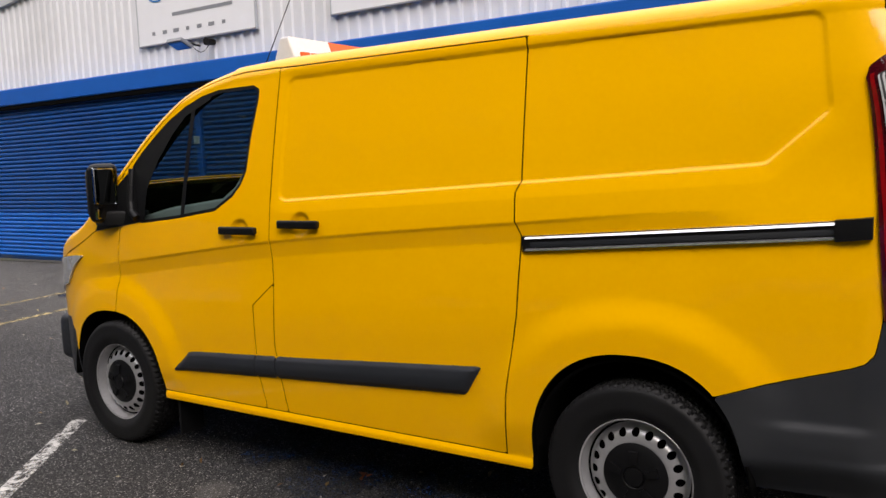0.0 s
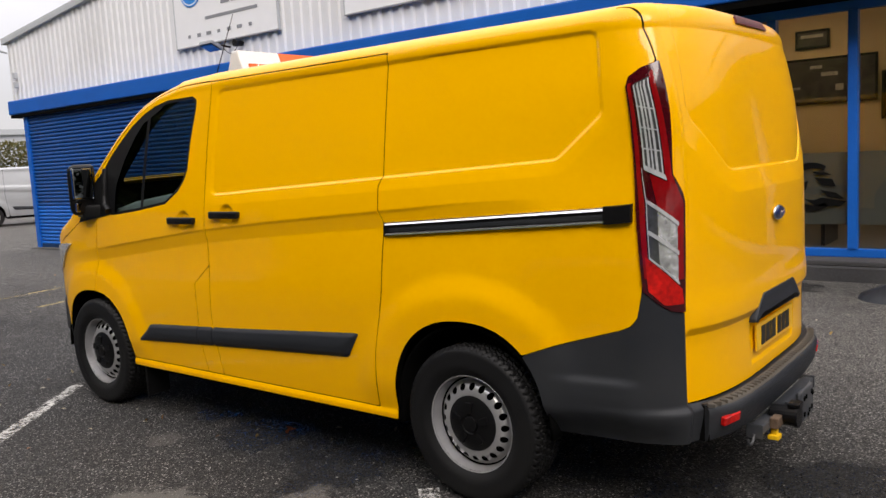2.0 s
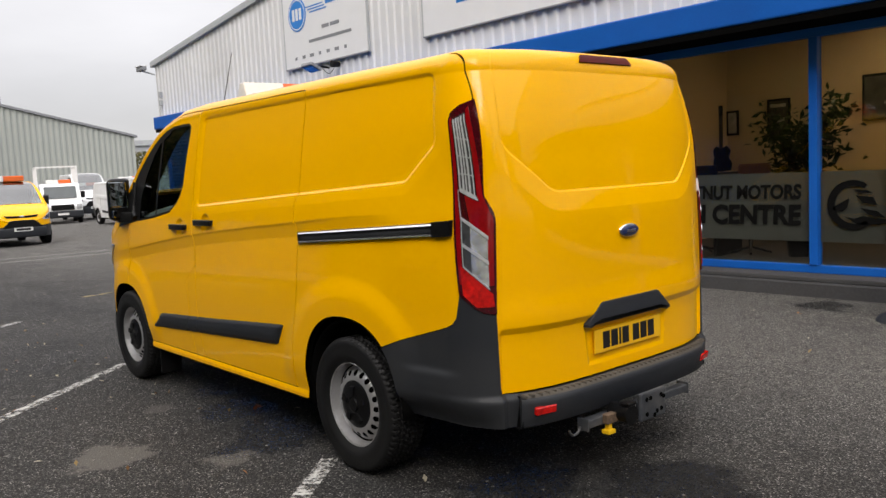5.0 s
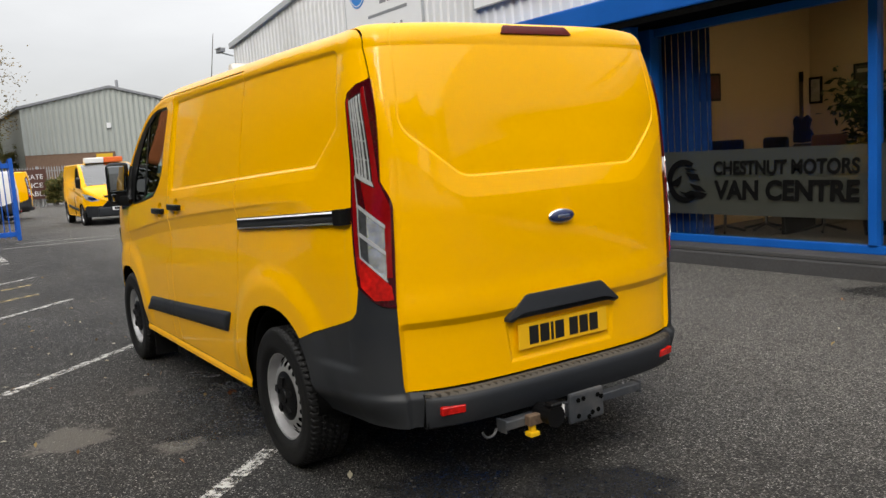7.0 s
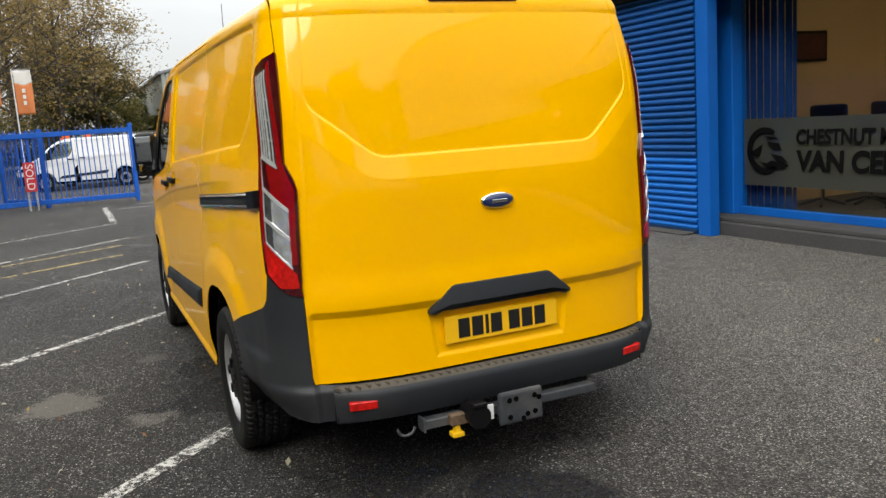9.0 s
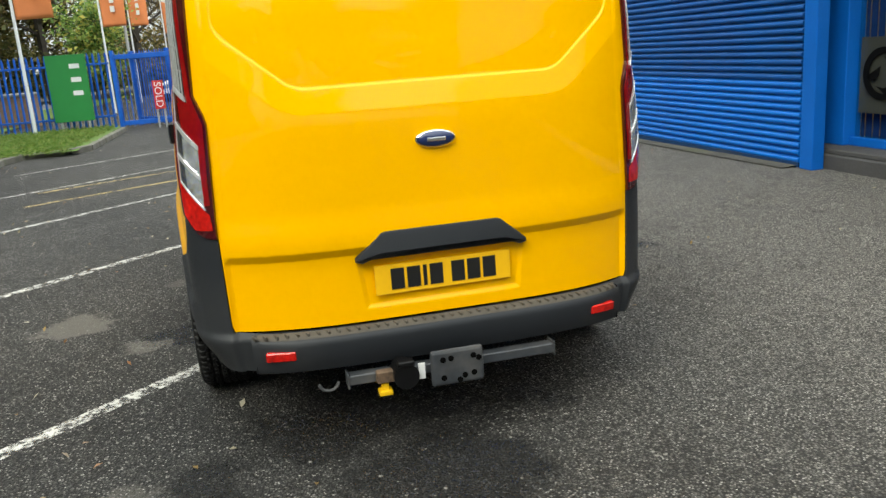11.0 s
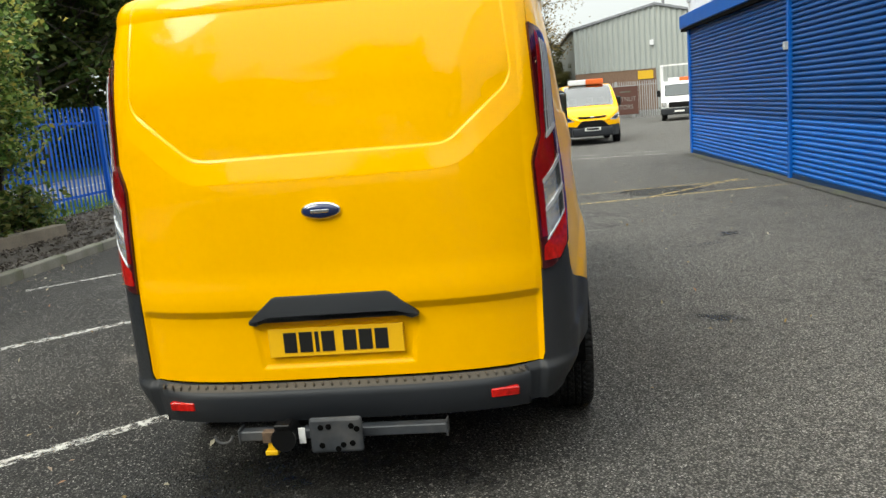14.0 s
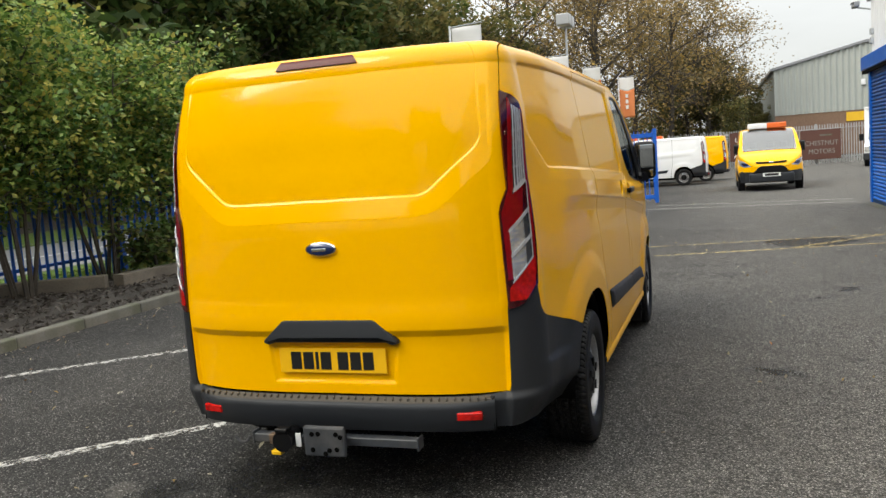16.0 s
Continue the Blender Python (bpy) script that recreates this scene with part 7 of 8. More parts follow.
def shrub(x, y, h, spread, n, size, material, label, low):
    root = empty("shrub", x, y, gz(x) + 0.1, 0, label, "shrub", "shrubs along the fence")
    segs, tips = [], []
    for s in range(5):
        a = s * 1.3 + rng.uniform(0, 1)
        b0 = np.array([0.12 * math.cos(a), 0.12 * math.sin(a), -0.05])
        top = np.array([spread * 0.55 * math.cos(a), spread * 0.4 * math.sin(a), h * rng.uniform(0.75, 0.98)])
        mid = (b0 + top) / 2 + rng.normal(0, 0.1, 3)
        segs += [(b0, mid, 0.035, 0.024), (mid, top, 0.024, 0.006)]
        for k in range(26):
            f = rng.uniform(low, 1.0)
            q = b0 + (top - b0) * f
            e = q + np.array([rng.normal(0, 0.30 * spread), rng.normal(0, 0.26 * spread), rng.normal(0.12, 0.22) * h * 0.35])
            segs.append((q, e, 0.009, 0.003))
            for u in (0.5, 0.75, 1.0):
                tips.append(q + (e - q) * u)
    v, f = rods(segs)
    mesh("stem_clump", v, f, M_BARK, root)
    tips = np.array(tips)
    tips = tips[tips[:, 2] > 0.15]
    w = rng.integers(0, len(tips), n)
    c = tips[w] + rng.normal(0, 0.11 * spread, (n, 3)) * np.array([1, 1, 0.8])
    c[:, 2] = np.maximum(c[:, 2], 0.2)
    ob = new("foliage", leaf_mesh("foliage", c, size, material, 0.62, 0.5))
    ob.parent = root


SL = "tall leafy green shrub with yellowing leaves growing by the fence"
for x, y, h, sp, n in ((-7.75, -3.0, 3.7, 1.4, 7500), (-6.4, -3.15, 4.0, 1.5, 9000), (-5.0, -3.3, 3.8, 1.5, 8000), (-3.3, -3.3, 3.9, 1.5, 7000), (-1.2, -3.2, 3.6, 1.5, 5000), (1.2, -3.3, 3.8, 1.5, 4000)):
    shrub(x, y, h, sp, int(n * 1.3), 0.1, M_LEAF_BUSH, SL, 0.4)
for x, y in ((-7.0, -2.75), (-8.2, -2.85)):
    shrub(x, y, 0.8, 0.8, 1400, 0.11, M_LEAF_DARK, "low dark green bush at the foot of the shrubs", 0.1)
for x, y, h, sp in ((-52.3, 8.95, 1.6, 0.7), (-70, 7.0, 5.6, 1.7)):
    shrub(x, y, h, sp, 2600, 0.26, M_LEAF_OLIVE, "scrubby olive green bush growing by the far fence", 0.1)
shrub(-36, -2.6, 5.0, 2.2, 5000, 0.2, M_LEAF_BUSH, "yellow green young tree beside the drive", 0.3)


# ---- flags, lamps and buildings in the distance ----
def flag(x, y, h, rz=80):
    root = empty("flagpole", x, y, gz(x), rz, "white flagpole with an orange and white banner flag", "flagpole", "flagpoles")
    b = rod_bm((0, 0, -0.1), (0, 0, h), 0.05, 0.03)
    part("pole", b, M_SIGN, root, smooth=True)
    part("arm", rod_bm((0, 0, h - 0.05), (1.05, 0, h - 0.02), 0.02), M_POLE, root)
    us, vs = np.linspace(0.06, 1.0, 12), np.linspace(h - 2.6, h - 0.08, 20)
    P = lambda U, V: np.stack([U, 0.07 * np.sin(U * 5 + V * 1.7) * U, V], -1)
    for nm, mt, k in (("orange_cloth", M_FLAG, lambda U, V, p: (h - 0.95 + 0.35 * np.abs(U - 0.55)) - V), ("white_cloth", M_FLAGWHITE, lambda U, V, p: V - (h - 0.95 + 0.35 * np.abs(U - 0.55)))):
        v, f = patch(P, us, vs, k)
        ob = mesh(nm, v, f, mt, root)
        so = ob.modifiers.new("cloth", "SOLIDIFY")
        so.thickness = 0.006
    for i in range(3):
        part("flag_bar", box_bm(0.45, 0.62, -0.075, -0.06, h - 1.35 - i * 0.35, h - 1.12 - i * 0.35), M_FLAGWHITE, root)


for x, y, h in ((-50.5, -0.5, 6.4), (-44.5, -1.8, 6.6), (-33.0, -1.7, 6.0), (-20.4, -2.1, 5.6)):
    flag(x, y, h)


def twin_lamp(x, y, h, rz):
    root = empty("street_lamp", x, y, gz(x), rz, "galvanised floodlight column with twin heads", "street lamp", "lighting columns")
    part("column", rod_bm((0, 0, -0.1), (0, 0, h), 0.07, 0.05), M_POLE, root, smooth=True)
    for s in (-1, 1):
        part("lamp_head", box_bm(-0.3, 0.3, s * 0.12, s * 0.75, h, h + 0.5, 0.05, 2, m=None), M_POLE, root)


twin_lamp(-34.5, -1.0, 7.4, 90)


def street_lamp(x, y, h, rz):
    root = empty("street_lamp", x, y, gz(max(x, -60)), rz, "slim grey street lamp column with a small head", "street lamp", "lighting columns")
    part("column", rod_bm((0, 0, -0.1), (0, 0, h), 0.09, 0.05), M_POLE, root, smooth=True)
    part("lamp_head", box_bm(-0.1, 0.1, -0.15, 0.75, h, h + 0.12, 0.04, 2), M_POLE, root)


street_lamp(-60, 26.1, 6.9, 0)


def warehouse():
    """Grey gabled warehouse across the yard, with brick at its foot."""
    x, ye, ya, yr, ze, za, zr = -78.0, 10.5, 18.15, 30.6, 7.42, 9.22, 6.15
    root = empty("warehouse", x, ya, gz(-60), 0, "grey ribbed metal warehouse with a low gabled roof and brick base", "warehouse")
    z0 = -gz(-60)

    def top(y):
        return np.interp(y, [ye, ya, yr], [ze, za, zr])

    ys = np.arange(ye, yr + 0.01, 0.5)
    for i in range(0, len(ys) - 1, 4):
        v, f = [], []
        for y in np.arange(ys[i], min(ys[i] + 2.001, yr + 0.001), 0.125):
            d = 0.11 if int(round((y - ye) / 0.125)) % 4 < 2 else 0.0
            v += [(d, y - ya, 3.85 if y < 18.2 else 0.1), (d, y - ya, float(top(y)) + z0)]
        for k in range(len(v) // 2 - 1):
            f.append((2 * k, 2 * k + 2, 2 * k + 3, 2 * k + 1))
        ob = mesh("cladding_sheet", v, f, M_GREYCLAD, root, smooth=False)
        so = ob.modifiers.new("thick", "SOLIDIFY")
        so.thickness = 0.04
    part("brick_base", box_bm(-0.3, 0.02, ye - ya, 18.2 - ya, -0.2, 3.85), M_BRICK, root)
    for y0, z_0, y1, z_1 in ((ye - 0.3, ze, ya, za), (ya, za, yr + 0.2, zr)):
        b = bmesh.new()
        vs = [b.verts.new(c) for xx in (0.25, -30) for c in ((xx, y0 - ya, z_0 + z0), (xx, y1 - ya, z_1 + z0), (xx, y1 - ya, z_1 + z0 + 0.22), (xx, y0 - ya, z_0 + z0 + 0.22))]
        for q in ((0, 1, 2, 3), (7, 6, 5, 4), (0, 4, 5, 1), (1, 5, 6, 2), (2, 6, 7, 3), (3, 7, 4, 0)):
            b.faces.new([vs[i] for i in q])
        part("roof_slope", b, M_SIGNGREY, root)
    part("side_wall", box_bm(-30, 0, ye - ya, ye - ya + 0.2, 0, ze + z0), M_GREYCLAD, root)
    part("flue", rod_bm((-2, 1.2, 8.6), (-2, 1.2, 10.6), 0.14), M_SIGNGREY, root)
    part("flue", rod_bm((-2, 1.8, 8.6), (-2, 1.8, 9.8), 0.1), M_SIGNGREY, root)
    part("alarm_box", box_bm(0.11, 0.3, -0.55, -0.2, 6.0, 6.5, 0.03, 1), M_SIGN, root)
    part("yellow_sign", box_bm(0.05, 0.1, -1.75, -0.3, 2.9, 3.7), M_YSIGN, root)


warehouse()
for i in range(8):
    fence_panel(-53.6, 2.3 + i * 3.0, -53.6, 5.3 + i * 3.0, "grey galvanised palisade fence bay in front of the warehouse", height=2.45, material=M_POLE, group="grey fence bays")
far = empty("distant_shed", -110, 52, -0.6, 0, "pale grey distant shed roofs above a hedge", "shed")
part("shed_wall", box_bm(-8, 0, -18, 18, 0, 7.5), M_PALEBLOCK, far)
part("shed_roof", box_bm(-9, 0.4, -18.5, 18.5, 7.5, 8.2), M_TRIMGREY, far)
hedge_c = np.stack([rng.normal(-95, 2, 16000), rng.uniform(36, 60, 16000), rng.uniform(0, 1, 16000) ** 1.2 * 5.4], 1)
tagged(new("far_hedge", leaf_mesh("far_hedge", hedge_c, 0.42, M_LEAF_OLIVE)), "brown and olive hedge trees in the far distance", "hedge", kind="stuff")

# ---- other vans ----
van(-29.3, 6.9, gz(-28), 0, M_YELLOW, "yellow panel van with a roof light box facing the yard", step=0.03, detail=1, group="parked vans")
van(-33.2, 4.95, gz(-33), -90, M_WHITEVAN, "white panel van parked behind the blue gate", step=0.05, detail=1, group="parked vans")
van(-36.4, 5.8, gz(-36), -90, M_YELLOW, "yellow panel van parked beside a white van", step=0.05, detail=1, group="parked vans")
van(-41.4, 4.8, gz(-41), -90, M_WHITEVAN, "white panel van parked in the row of vans", step=0.06, detail=1, group="parked vans")
van(-45.5, 5.4, gz(-45), -90, M_YELLOW, "yellow panel van parked at the end of the row", step=0.06, detail=1, group="parked vans")
van(-38.9, 14.45, gz(-37), 1, M_WHITEVAN, "white panel van with a roof light box in the far yard", step=0.04, detail=1, group="parked vans")
van(-29.2, 11.66, gz(-29), 68, M_SILVER, "silver grey panel van parked side on in the far yard", step=0.045, detail=1, group="parked vans")


def tipper(x, y, rz):
    """White cab truck with a mesh-sided cage body."""
    root = empty("cage_truck", x, y, gz(x), rz, "white cab truck with a tall caged tipper body", "truck")
    cab_prof = [(2.6, 0.55), (4.9, 0.55), (4.95, 0.95), (4.75, 1.15), (4.2, 1.3), (3.75, 2.05), (3.5, 2.15), (2.7, 2.15), (2.6, 2.0)]
    part("cab_body", prism_bm(cab_prof, -0.95, 0.95, 0.06, Matrix(((1, 0, 0, 0), (0, 0, -1, 0), (0, 1, 0, 0), (0, 0, 0, 1)))), M_WHITEVAN, root, smooth=True)
    part("windscreen", box_bm(-0.02, 0.02, -0.78, 0.78, -0.36, 0.36, 0.02, 2, m=pose(4.02, 0, 1.68, 0, -31, 0)), M_DARKGLASS, root)
    part("grille", box_bm(4.90, 4.97, -0.55, 0.55, 0.76, 1.04, 0.02, 2), M_BLACK, root)
    part("front_bumper", box_bm(4.6, 5.05, -0.98, 0.98, 0.36, 0.72, 0.06, 2), M_PLASTIC, root)
    part("number_plate", box_bm(5.05, 5.06, -0.26, 0.26, 0.5, 0.6), M_WHITE, root)
    for s in (1, -1):
        part("headlamp", box_bm(4.7, 4.98, s * 0.66, s * 0.92, 0.8, 1.08, 0.04, 2), M_CLEAR, root)
        wheel(root, 4.05, s * 0.86, s)
        wheel(root, 0.9, s * 0.86, s)
        part("door_mirror", box_bm(3.75, 3.85, s * 1.0, s * 1.22, 1.35, 1.7, 0.03, 2), M_BLACK, root)
    part("flat_bed", box_bm(-0.4, 2.55, -1.0, 1.0, 0.75, 0.95, 0.02, 1), M_WHITEVAN, root)
    for xx in (-0.35, 0.6, 1.5, 2.5):
        for s in (1, -1):
            part("cage_post", box_bm(xx - 0.04, xx + 0.04, s * 1.0 - 0.04, s * 1.0 + 0.04, 0.95, 3.1, 0.008, 1), M_WHITE, root)
    for z in (1.5, 2.1, 3.06):
        for s in (1, -1):
            part("cage_rail", box_bm(-0.35, 2.5, s * 1.0 - 0.03, s * 1.0 + 0.03, z - 0.04, z + 0.04), M_WHITE, root)
        part("cage_rail", box_bm(2.47, 2.53, -1.0, 1.0, z - 0.04, z + 0.04), M_WHITE, root)
    box = empty("roof_light_box", 0, 0, 0, 0, "white and orange roof light box on the truck cab", "light box")
    box.matrix_world = pose(x, y, gz(x), 0, 0, rz) @ pose(3.2, 0, 2.15)
    part("white_half", box_bm(-0.14, 0.14, -0.6, -0.002, 0, 0.2, 0.03, 2), M_WHITE, box)
    part("orange_half", box_bm(-0.14, 0.14, 0.002, 0.6, 0, 0.2, 0.03, 2), M_ORANGE, box)


tipper(-47.4, 14.3, -12)
tall = van(-51.0, 16.4, gz(-51), -4, M_WHITEVAN, "tall white high-roofed van parked in the far yard", step=0.06, detail=1, group="parked vans")
tall.scale = (1.0, 1.0, 1.36)


# ---- signs and fittings on the front wall ----
def wall_sign(x0, x1, z0, z1, label, marks=()):
    root = empty("wall_sign", (x0 + x1) / 2, Y_CLAD - 0.05, z0, 0, label, "sign", "signs on the front wall")
    w = x1 - x0
    part("board", box_bm(-w / 2, w / 2, -0.02, 0.01, 0, z1 - z0, 0.004, 1), M_SIGN, root)
    for a, b in ((-w / 2 - 0.012, -w / 2 + 0.012), (w / 2 - 0.012, w / 2 + 0.012)):
        part("edge_trim", box_bm(a, b, -0.026, 0.014, -0.012, z1 - z0 + 0.012), M_TRIMGREY, root)
    part("edge_trim", box_bm(-w / 2, w / 2, -0.026, 0.014, -0.014, 0.006), M_SIGNGREY, root)
    for cx, cz, bw, bh, mt in marks:
        part("sign_mark", box_bm(cx - bw / 2, cx + bw / 2, -0.025, -0.02, cz - bh / 2, cz + bh / 2, 0.0), mt, root)
    return root


marks = [(0.08, 0.62, 0.22, 0.06, M_SIGNGREY), (0.38, 0.62, 0.28, 0.06, M_SIGNGREY), (0.2, 0.42, 1.35, 0.05, M_SIGNGREY), (0.55, 1.02, 0.85, 0.06, M_SIGNBLUE), (0.45, 1.28, 1.4, 0.17, M_SIGNGREY)]
marks += [(-0.95 + i * 0.27, 0.17, 0.07 + 0.03 * (i % 3), 0.055, M_SIGNGREY) for i in range(7)]
marks += [(0.0 - 0.25 + 0.06 * i, 1.03 - 0.05 * i, 0.55, 0.02, M_SIGNBLUE) for i in range(3)]
big = wall_sign(-11.45, -8.78, 3.52, 5.15, "white company sign board with blue roundel and grey print", marks)
b = rod_bm((-0.83, -0.02, 0.95), (-0.83, -0.03, 0.95), 0.3, seg=40)
disc = part("blue_roundel", b, M_SIGNBLUE, big, "blue roundel")
b = bmesh.new()
for r0, r1 in ((0.255, 0.275),):
    ring = [[b.verts.new((-0.83 + r * math.cos(a), -0.033, 0.95 + r * math.sin(a))) for r in (r0, r1)] for a in np.linspace(0, 2 * math.pi, 41)[:-1]]
    for i in range(40):
        p, q = ring[i], ring[(i + 1) % 40]
        b.faces.new((p[0], p[1], q[1], q[0]))
part("roundel_ring", b, M_SIGN, disc)
for i in range(3):
    part("roundel_bar", box_bm(-0.99 + i * 0.12, -0.91 + i * 0.12, -0.034, -0.03, 0.85, 1.06), M_SIGN, disc)
second = wall_sign(-7.35, 4.5, 3.52, 4.95, "long white showroom sign board with blue lettering bars", [(-4.9, 0.62, 0.5, 0.5, M_SIGNBLUE), (-4.1, 0.62, 0.6, 0.5, M_SIGNBLUE), (-3.2, 0.62, 0.5, 0.5, M_SIGNBLUE)])


def floodlight(x, z):
    root = empty("floodlight", x, Y_CLAD - 0.03, z, 0, "small dark floodlight on a wall bracket", "floodlight")
    part("bracket", rod_bm((0, 0, 0), (0, -0.22, 0.02), 0.018), M_BLACK, root)
    h = part("lamp_head", box_bm(-0.17, 0.17, -0.12, 0.12, -0.03, 0.03, 0.012, 2, m=pose(-0.05, -0.34, 0.0, -25, 0, 0)), M_SIGNGREY, root)
    part("lamp_glass", box_bm(-0.15, 0.15, -0.1, 0.1, -0.036, -0.03, m=pose(-0.05, -0.34, 0.0, -25, 0, 0)), M_MIRROR, h)
    s = rod_bm((0.32, 0, 0.02), (0.32, -0.16, 0.02), 0.045, 0.06, 14)
    part("sensor", s, M_BLACK, root)
    cu = bmesh.new()
    pts = [(0.32 - 0.36 * t, -0.08 - 0.04 * t, 0.0 - 0.12 * math.sin(math.pi * t)) for t in np.linspace(0, 1, 10)]
    for a, c in zip(pts[:-1], pts[1:]):
        rod_bm(a, c, 0.006, seg=6, bm=cu)
    part("cable", cu, M_BLACK, root)


floodlight(-10.05, 3.4)


def wall_camera(x, z):
    root = empty("security_camera", x, Y_CLAD - 0.02, z, 0, "white security camera on the building corner", "security camera")
    part("arm", rod_bm((0, 0, 0), (-0.05, -0.3, 0.08), 0.02), M_TRIMGREY, root)
    c = part("housing", box_bm(-0.28, 0.12, -0.36, -0.24, 0.08, 0.19, 0.02, 2), M_SIGNGREY, root)
    part("hood", box_bm(-0.32, 0.1, -0.38, -0.22, 0.19, 0.205), M_SIGN, c)


wall_camera(-17.9, 4.22)
for z in (3.62, 3.42):
    ob = part("wall_socket", box_bm(-17.62, -17.5, Y_CLAD - 0.1, Y_CLAD - 0.03, z, z + 0.14, 0.015, 2), M_TRIMGREY, None)
    tagged(ob, "small grey fitting on the white wall", "wall fitting")

# ---- inside the showroom ----
tagged(part("floor_showroom", box_bm(X_POST + 0.17, X_RIGHT, 9.12, 14.4, -0.05, 0.02), M_CARPET, None), "dark carpet of the showroom", "floor", kind="structure")
tagged(part("ceiling_showroom", box_bm(X_POST - 6, X_RIGHT, 9.2, 14.6, 3.6, 3.75), M_CEIL, None), "pale showroom ceiling", "ceiling", kind="structure")
tagged(part("wall_back", box_bm(X_POST - 6, X_RIGHT, 14.4, 14.6, -0.05, 3.7), M_CREAM, None), "warm cream painted back wall of the showroom", "wall", kind="structure")
tagged(part("wall_side", box_bm(X_RIGHT, X_RIGHT + 0.2, 8.6, 14.6, -0.05, 4.8), M_CREAM, None), "cream painted end wall of the showroom", "wall", kind="structure")
tagged(part("wall_return", box_bm(-5.9, -5.6, 9.2, 14.4, -0.05, 3.7), M_CREAM, None), "cream painted return wall with a picture", "wall", kind="structure")
tagged(part("wall_partition", box_bm(X_POST - 6.0, X_POST - 5.8, 8.9, 14.6, -0.05, 3.7), M_CREAM, None), "cream painted wall behind the shutters", "wall", kind="structure")
tagged(part("floor_store", box_bm(X_POST - 6, X_POST + 0.1, 8.75, 14.6, -0.06, 0.015), M_CARPET, None), "dark floor behind the shutters", "floor", kind="structure")


# unseen glowing panels, added overhead to brighten the cream walls inside
def ceiling_light(x, y):
    root = empty("ceiling_light", x, y, 3.54, 0, "unseen square warm panel added to light the showroom", "ceiling light", "showroom ceiling lights")
    part("frame", box_bm(-0.31, 0.31, -0.31, 0.31, 0.01, 0.06, 0.006, 1), M_WHITE, root)
    part("diffuser", box_bm(-0.28, 0.28, -0.28, 0.28, 0.0, 0.012), M_FILLGLOW, root)


M_FILLGLOW = glowing("added_warm_fill", (1.0, 0.78, 0.5), 13.0)
for x in (-2.6, 0.6, 3.8, 8.0, 12.5):
    for y in (11.0, 13.0):
        ceiling_light(x, y)


def picture(x, y, z, w, h, rz, label, tone, inner=None):
    root = empty("picture", x, y, z, rz, label, "picture", "framed pictures")
    part("frame", box_bm(-w / 2, w / 2, -0.03, 0.0, -h / 2, h / 2, 0.006, 1), M_BLACK, root)
    part("print", box_bm(-w / 2 + 0.04, w / 2 - 0.04, -0.033, -0.03, -h / 2 + 0.04, h / 2 - 0.04), tone, root)
    if inner:
        for cx, cz, bw, bh in inner:
            part("print_mark", box_bm(cx - bw / 2, cx + bw / 2, -0.036, -0.033, cz - bh / 2, cz + bh / 2), M_PRINTPALE, root)


M_PRINT = mat("dark_print", (0.05, 0.045, 0.04), rough=0.5, var=0.9, scale=7)
M_PRINTRED = mat("dark_red_print", (0.07, 0.02, 0.02), rough=0.5, var=0.9, scale=9)
M_PRINTPALE = mat("pale_print", (0.4, 0.38, 0.33), rough=0.5, var=0.5, scale=12)
picture(-5.47, 14.38, 2.07, 0.24, 0.45, 0, "black framed picture of round shapes on the cream wall", M_PRINTPALE, ((0, 0.09, 0.1, 0.1), (0, -0.09, 0.09, 0.11)))
picture(-4.6, 14.38, 2.11, 0.42, 0.64, 0, "vintage style poster in a dark frame", M_PRINT, ((0, 0.2, 0.28, 0.06), (0, -0.05, 0.24, 0.08)))
picture(-1.0, 14.38, 2.0, 0.9, 0.75, 0, "dark screen on the cream wall", M_DARK)
picture(-2.46, 14.38, 2.97, 0.52, 0.3, 0, "dark lettered plaque on the cream wall", M_PRINT, ((0, 0.05, 0.34, 0.05),))
picture(-2.35, 14.38, 2.3, 1.7, 0.74, 0, "wide dark picture of old machinery", M_PRINT, ((-0.4, -0.1, 0.22, 0.04), (0.15, 0.1, 0.25, 0.06), (0.3, -0.12, 0.12, 0.1), (-0.05, 0.22, 0.18, 0.05)))
picture(-5.58, 11.66, 2.16, 0.62, 0.42, 90, "dark red picture in a black frame", M_PRINTRED)


def guitar(x, y, z):
    root = empty("guitar", x, y, z, 0, "dark electric guitar standing against the wall", "guitar")
    out = [(0.0, 0.0), (0.17, 0.02), (0.2, 0.14), (0.13, 0.25), (0.17, 0.38), (0.1, 0.46), (0.03, 0.42), (-0.03, 0.42), (-0.1, 0.46), (-0.17, 0.38), (-0.13, 0.25), (-0.2, 0.14), (-0.17, 0.02)]
    m = Matrix.Rotation(radians(90), 4, "X")
    part("guitar_body", prism_bm(out, 0, 0.05, 0.01, m), M_BLACK, root)
    part("neck", box_bm(-0.028, 0.028, -0.055, -0.02, 0.4, 1.0), M_BARK, root)
    part("headstock", box_bm(-0.04, 0.04, -0.05, -0.02, 1.0, 1.18, 0.01, 1), M_BLACK, root)


guitar(-5.45, 13.95, 1.2)
tagged(part("sideboard", box_bm(-5.55, -3.9, 13.8, 14.36, 0.02, 1.19, 0.02, 1), M_PRINT, None), "dark sideboard along the back wall", "sideboard")


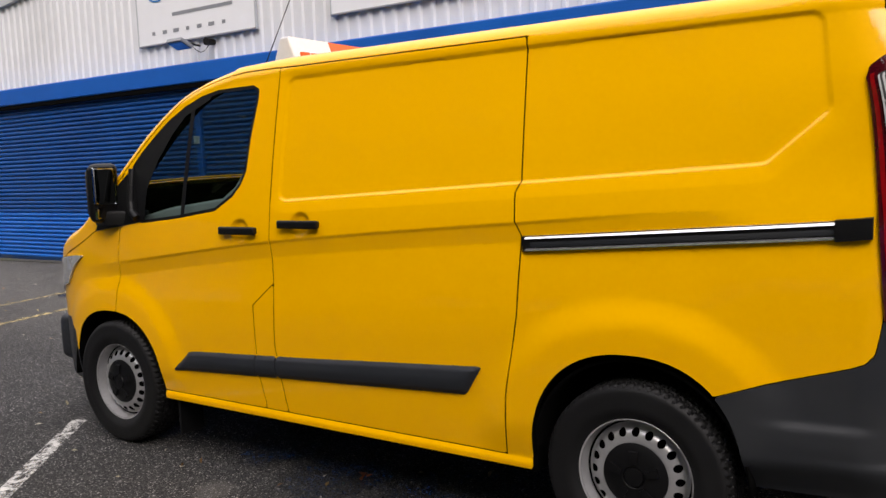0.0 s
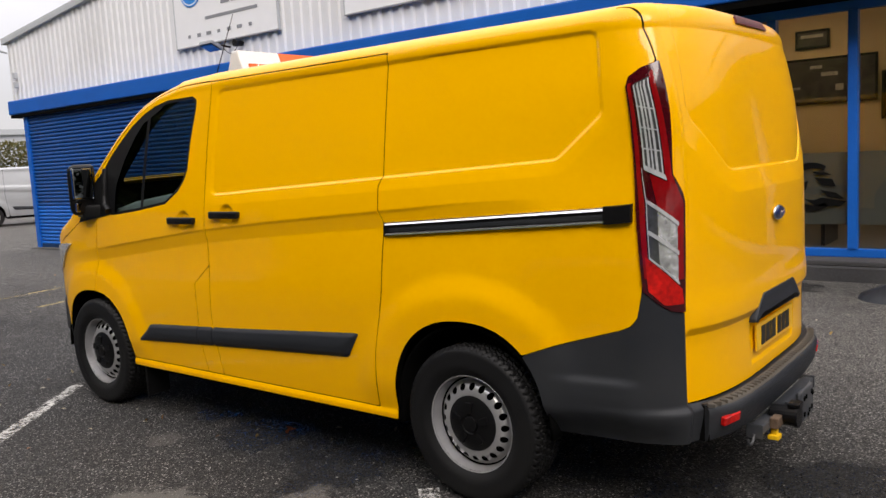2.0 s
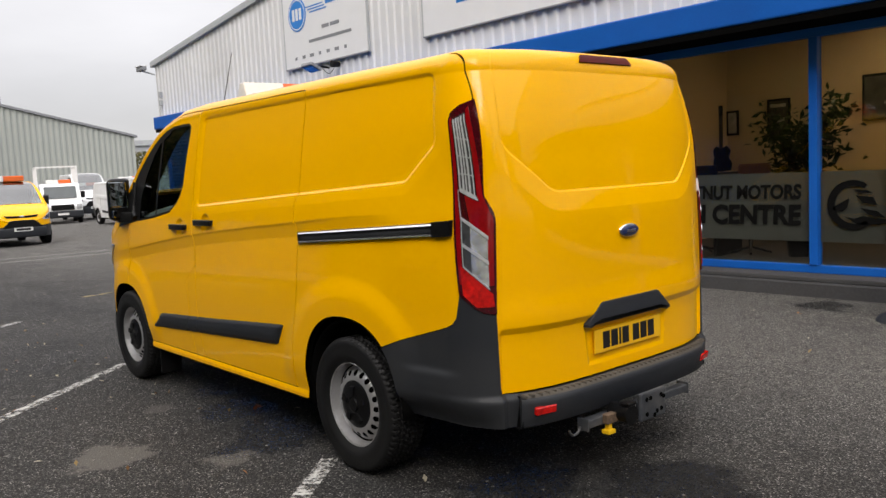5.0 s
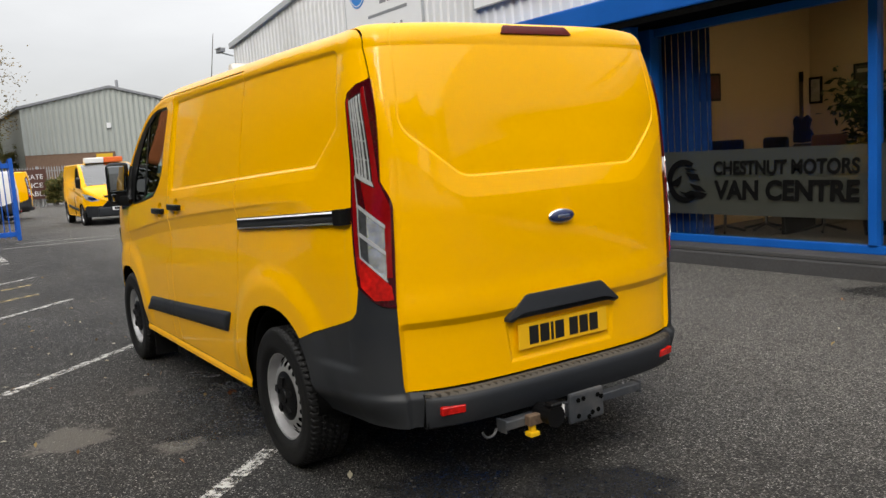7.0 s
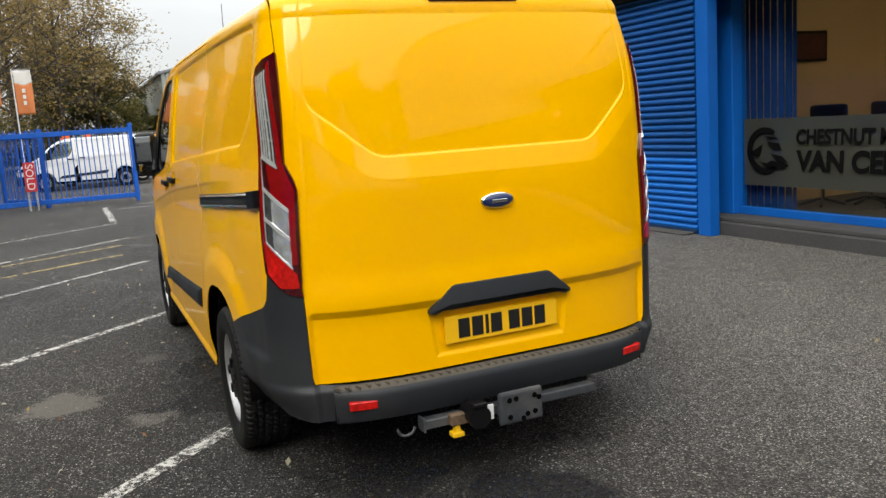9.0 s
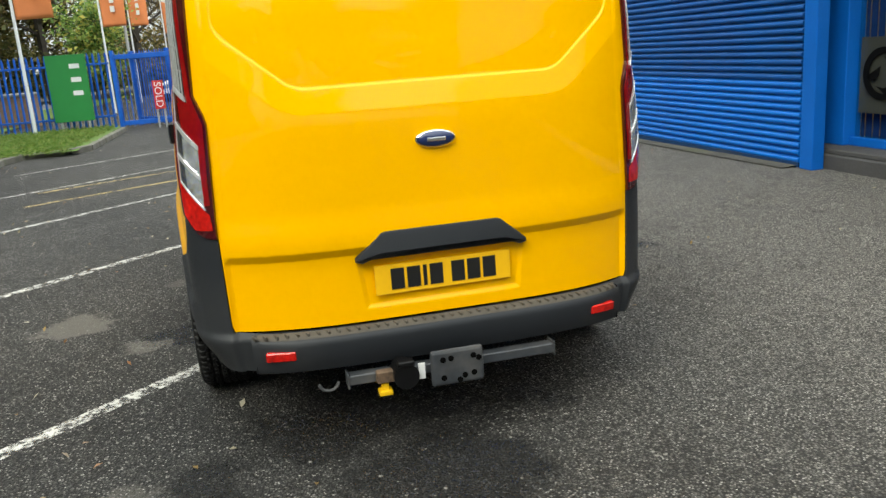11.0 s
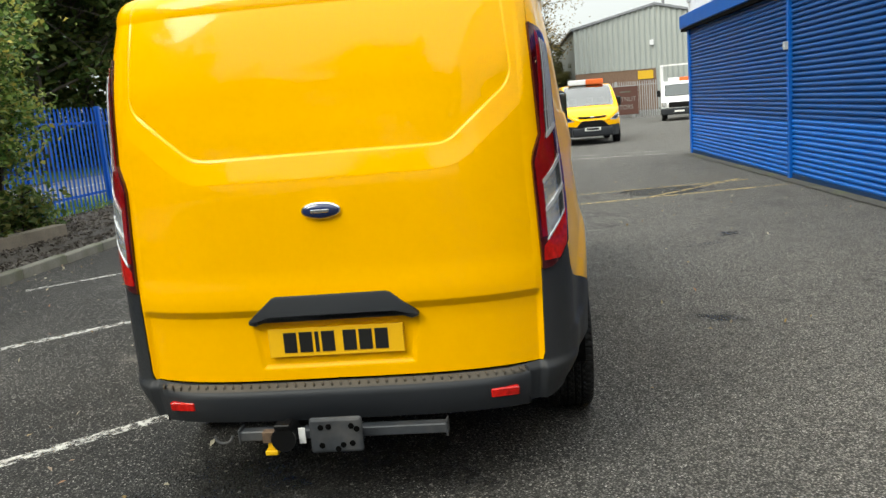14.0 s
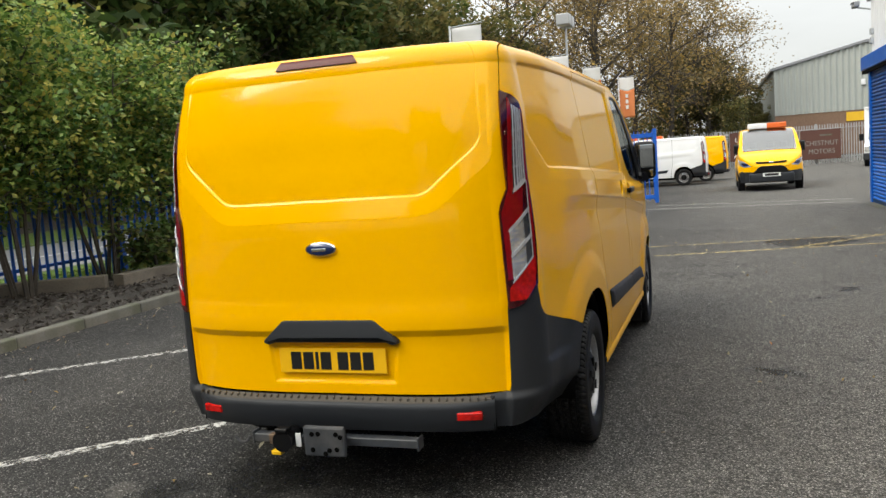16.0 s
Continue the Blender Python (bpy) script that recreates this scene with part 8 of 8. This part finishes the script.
def office_chair(x, y, rz, mt, label):
    root = empty("office_chair", x, y, 0.02, rz, label, "chair", "office chairs")
    part("backrest", box_bm(-0.24, 0.24, -0.05, 0.05, 0.62, 1.33, 0.045, 3), mt, root, smooth=True)
    part("seat", box_bm(-0.25, 0.25, -0.45, 0.05, 0.44, 0.54, 0.04, 3), mt, root, smooth=True)
    part("column", rod_bm((0, -0.2, 0.08), (0, -0.2, 0.45), 0.03), M_CHROME, root)
    for i in range(5):
        a = 2 * math.pi * i / 5
        part("foot", rod_bm((0, -0.2, 0.1), (0.3 * math.cos(a), -0.2 + 0.3 * math.sin(a), 0.03), 0.02), M_BLACK, root)


M_TAN = mat("tan_leather", (0.2, 0.09, 0.05), rough=0.5, var=0.2)
office_chair(-4.96, 11.31, 20, M_BLACK, "black office chair in the showroom")
office_chair(-4.5, 11.8, -15, M_BLACK, "black office chair in the showroom")
office_chair(-3.78, 11.95, 10, M_TAN, "tan leather office chair in the showroom")
dk = empty("desk", -2.8, 11.6, 0.02, 0, "dark office desk in the showroom", "desk")
part("desk_top", box_bm(-1.3, 1.3, -0.4, 0.4, 0.7, 0.74, 0.006, 1), M_PRINT, dk)
for sx in (-1.25, 1.2):
    part("desk_leg", box_bm(sx, sx + 0.05, -0.36, 0.36, 0, 0.7), M_BLACK, dk)


def house_plant(x, y):
    root = empty("house_plant", x, y, 0.02, 0, "tall leafy house plant in a dark pot", "plant")
    v, f = lathe([(0.0, 0.0), (0.16, 0.0), (0.2, 0.34), (0.18, 0.36), (0.0, 0.33)], 24)
    part_v = [(a, c, b2) for a, b2, c in v]
    mesh("pot", [(a, c, b2) for a, b2, c in v], f, M_BLACK, root)
    segs, tips = [], []
    for i in range(14):
        a = i * 2.4
        e = np.array([0.62 * math.cos(a) * rng.uniform(0.4, 1), 0.5 * math.sin(a) * rng.uniform(0.4, 1), rng.uniform(1.25, 2.1)])
        segs.append((np.array([0, 0, 0.3]), e * np.array([0.3, 0.3, 0.8]), 0.012, 0.008))
        segs.append((e * np.array([0.3, 0.3, 0.8]), e, 0.008, 0.003))
        tips += [e, e * np.array([0.7, 0.7, 0.92]), e * np.array([0.45, 0.45, 0.85])]
    mesh("stem", *rods(segs), M_BARK, root)
    tips = np.array(tips)
    w = rng.integers(0, len(tips), 1000)
    ob = new("leaves", leaf_mesh("leaves", tips[w] + rng.normal(0, 0.12, (1000, 3)), 0.15, M_PLANT, 0.4, 0.3))
    ob.parent = root


house_plant(-3.0, 11.75)
blinds = empty("vertical_blind", -4.25, 9.17, 0.03, 0, "blue vertical blind drawn to the window end", "blind")
for i in range(14):
    part("blind_vane", box_bm(i * 0.05, i * 0.05 + 0.048, -0.004 + 0.012 * (i % 2), 0.012 * (i % 2), 0.12, 2.75), M_BLINDBLUE, blinds)

# pavement sign base and litter
for x, y in ((-0.2, 7.95),):
    root = empty("pavement_sign", x, y, 0, 93, "white rounded pavement sign on a round dark base", "pavement sign")
    v, f = lathe([(0.0, 0.15), (0.06, 0.14), (0.18, 0.085), (0.29, 0.04), (0.32, 0.0), (0.0, 0.0)], 32)
    mesh("base", [(a, c, b2) for a, b2, c in v], f, M_PLASTIC, root)
    part("sign_panel", box_bm(-0.28, 0.28, -0.035, 0.035, 0.03, 1.01, 0.03, 3), M_SIGN, root)


def litter():
    n = 210
    c = np.stack([rng.uniform(-8, 2.5, n), rng.uniform(-1.0, 3.2, n), np.zeros(n)], 1)
    d = np.stack([rng.uniform(-11, 1, 60), rng.uniform(4.9, 8.4, 60), np.zeros(60)], 1)
    e = np.stack([rng.uniform(-20, -6, 90), rng.uniform(-0.9, 8.2, 90), np.zeros(90)], 1)
    k = np.stack([rng.uniform(-13, 3, 160), -1.15 + np.abs(rng.normal(0, 0.18, 160)), np.zeros(160)], 1)
    c = np.concatenate([c, d, e, k])
    c[:, 2] = [gz(x) + 0.012 for x in c[:, 0]]
    tagged(new("fallen_leaves", leaf_mesh("fallen_leaves", c, 0.04, M_LITTER, 0.55, 3.0)), "small fallen autumn leaves scattered on the tarmac", "fallen leaves", kind="stuff")
    me = leaf_mesh("orange_leaf", np.array([[0.0, 0, 0.015], [0.025, 0.02, 0.022], [-0.02, 0.025, 0.02]]), 0.065, leaf_mat("orange_leaf", [(0.36, 0.1, 0.03), (0.3, 0.09, 0.03)]), 0.6, 2.0)
    ob = new("fallen_leaf", me)
    ob.location = (-2.38, 2.86, 0)
    tagged(ob, "curled orange brown fallen leaf on the tarmac", "leaf")


litter()
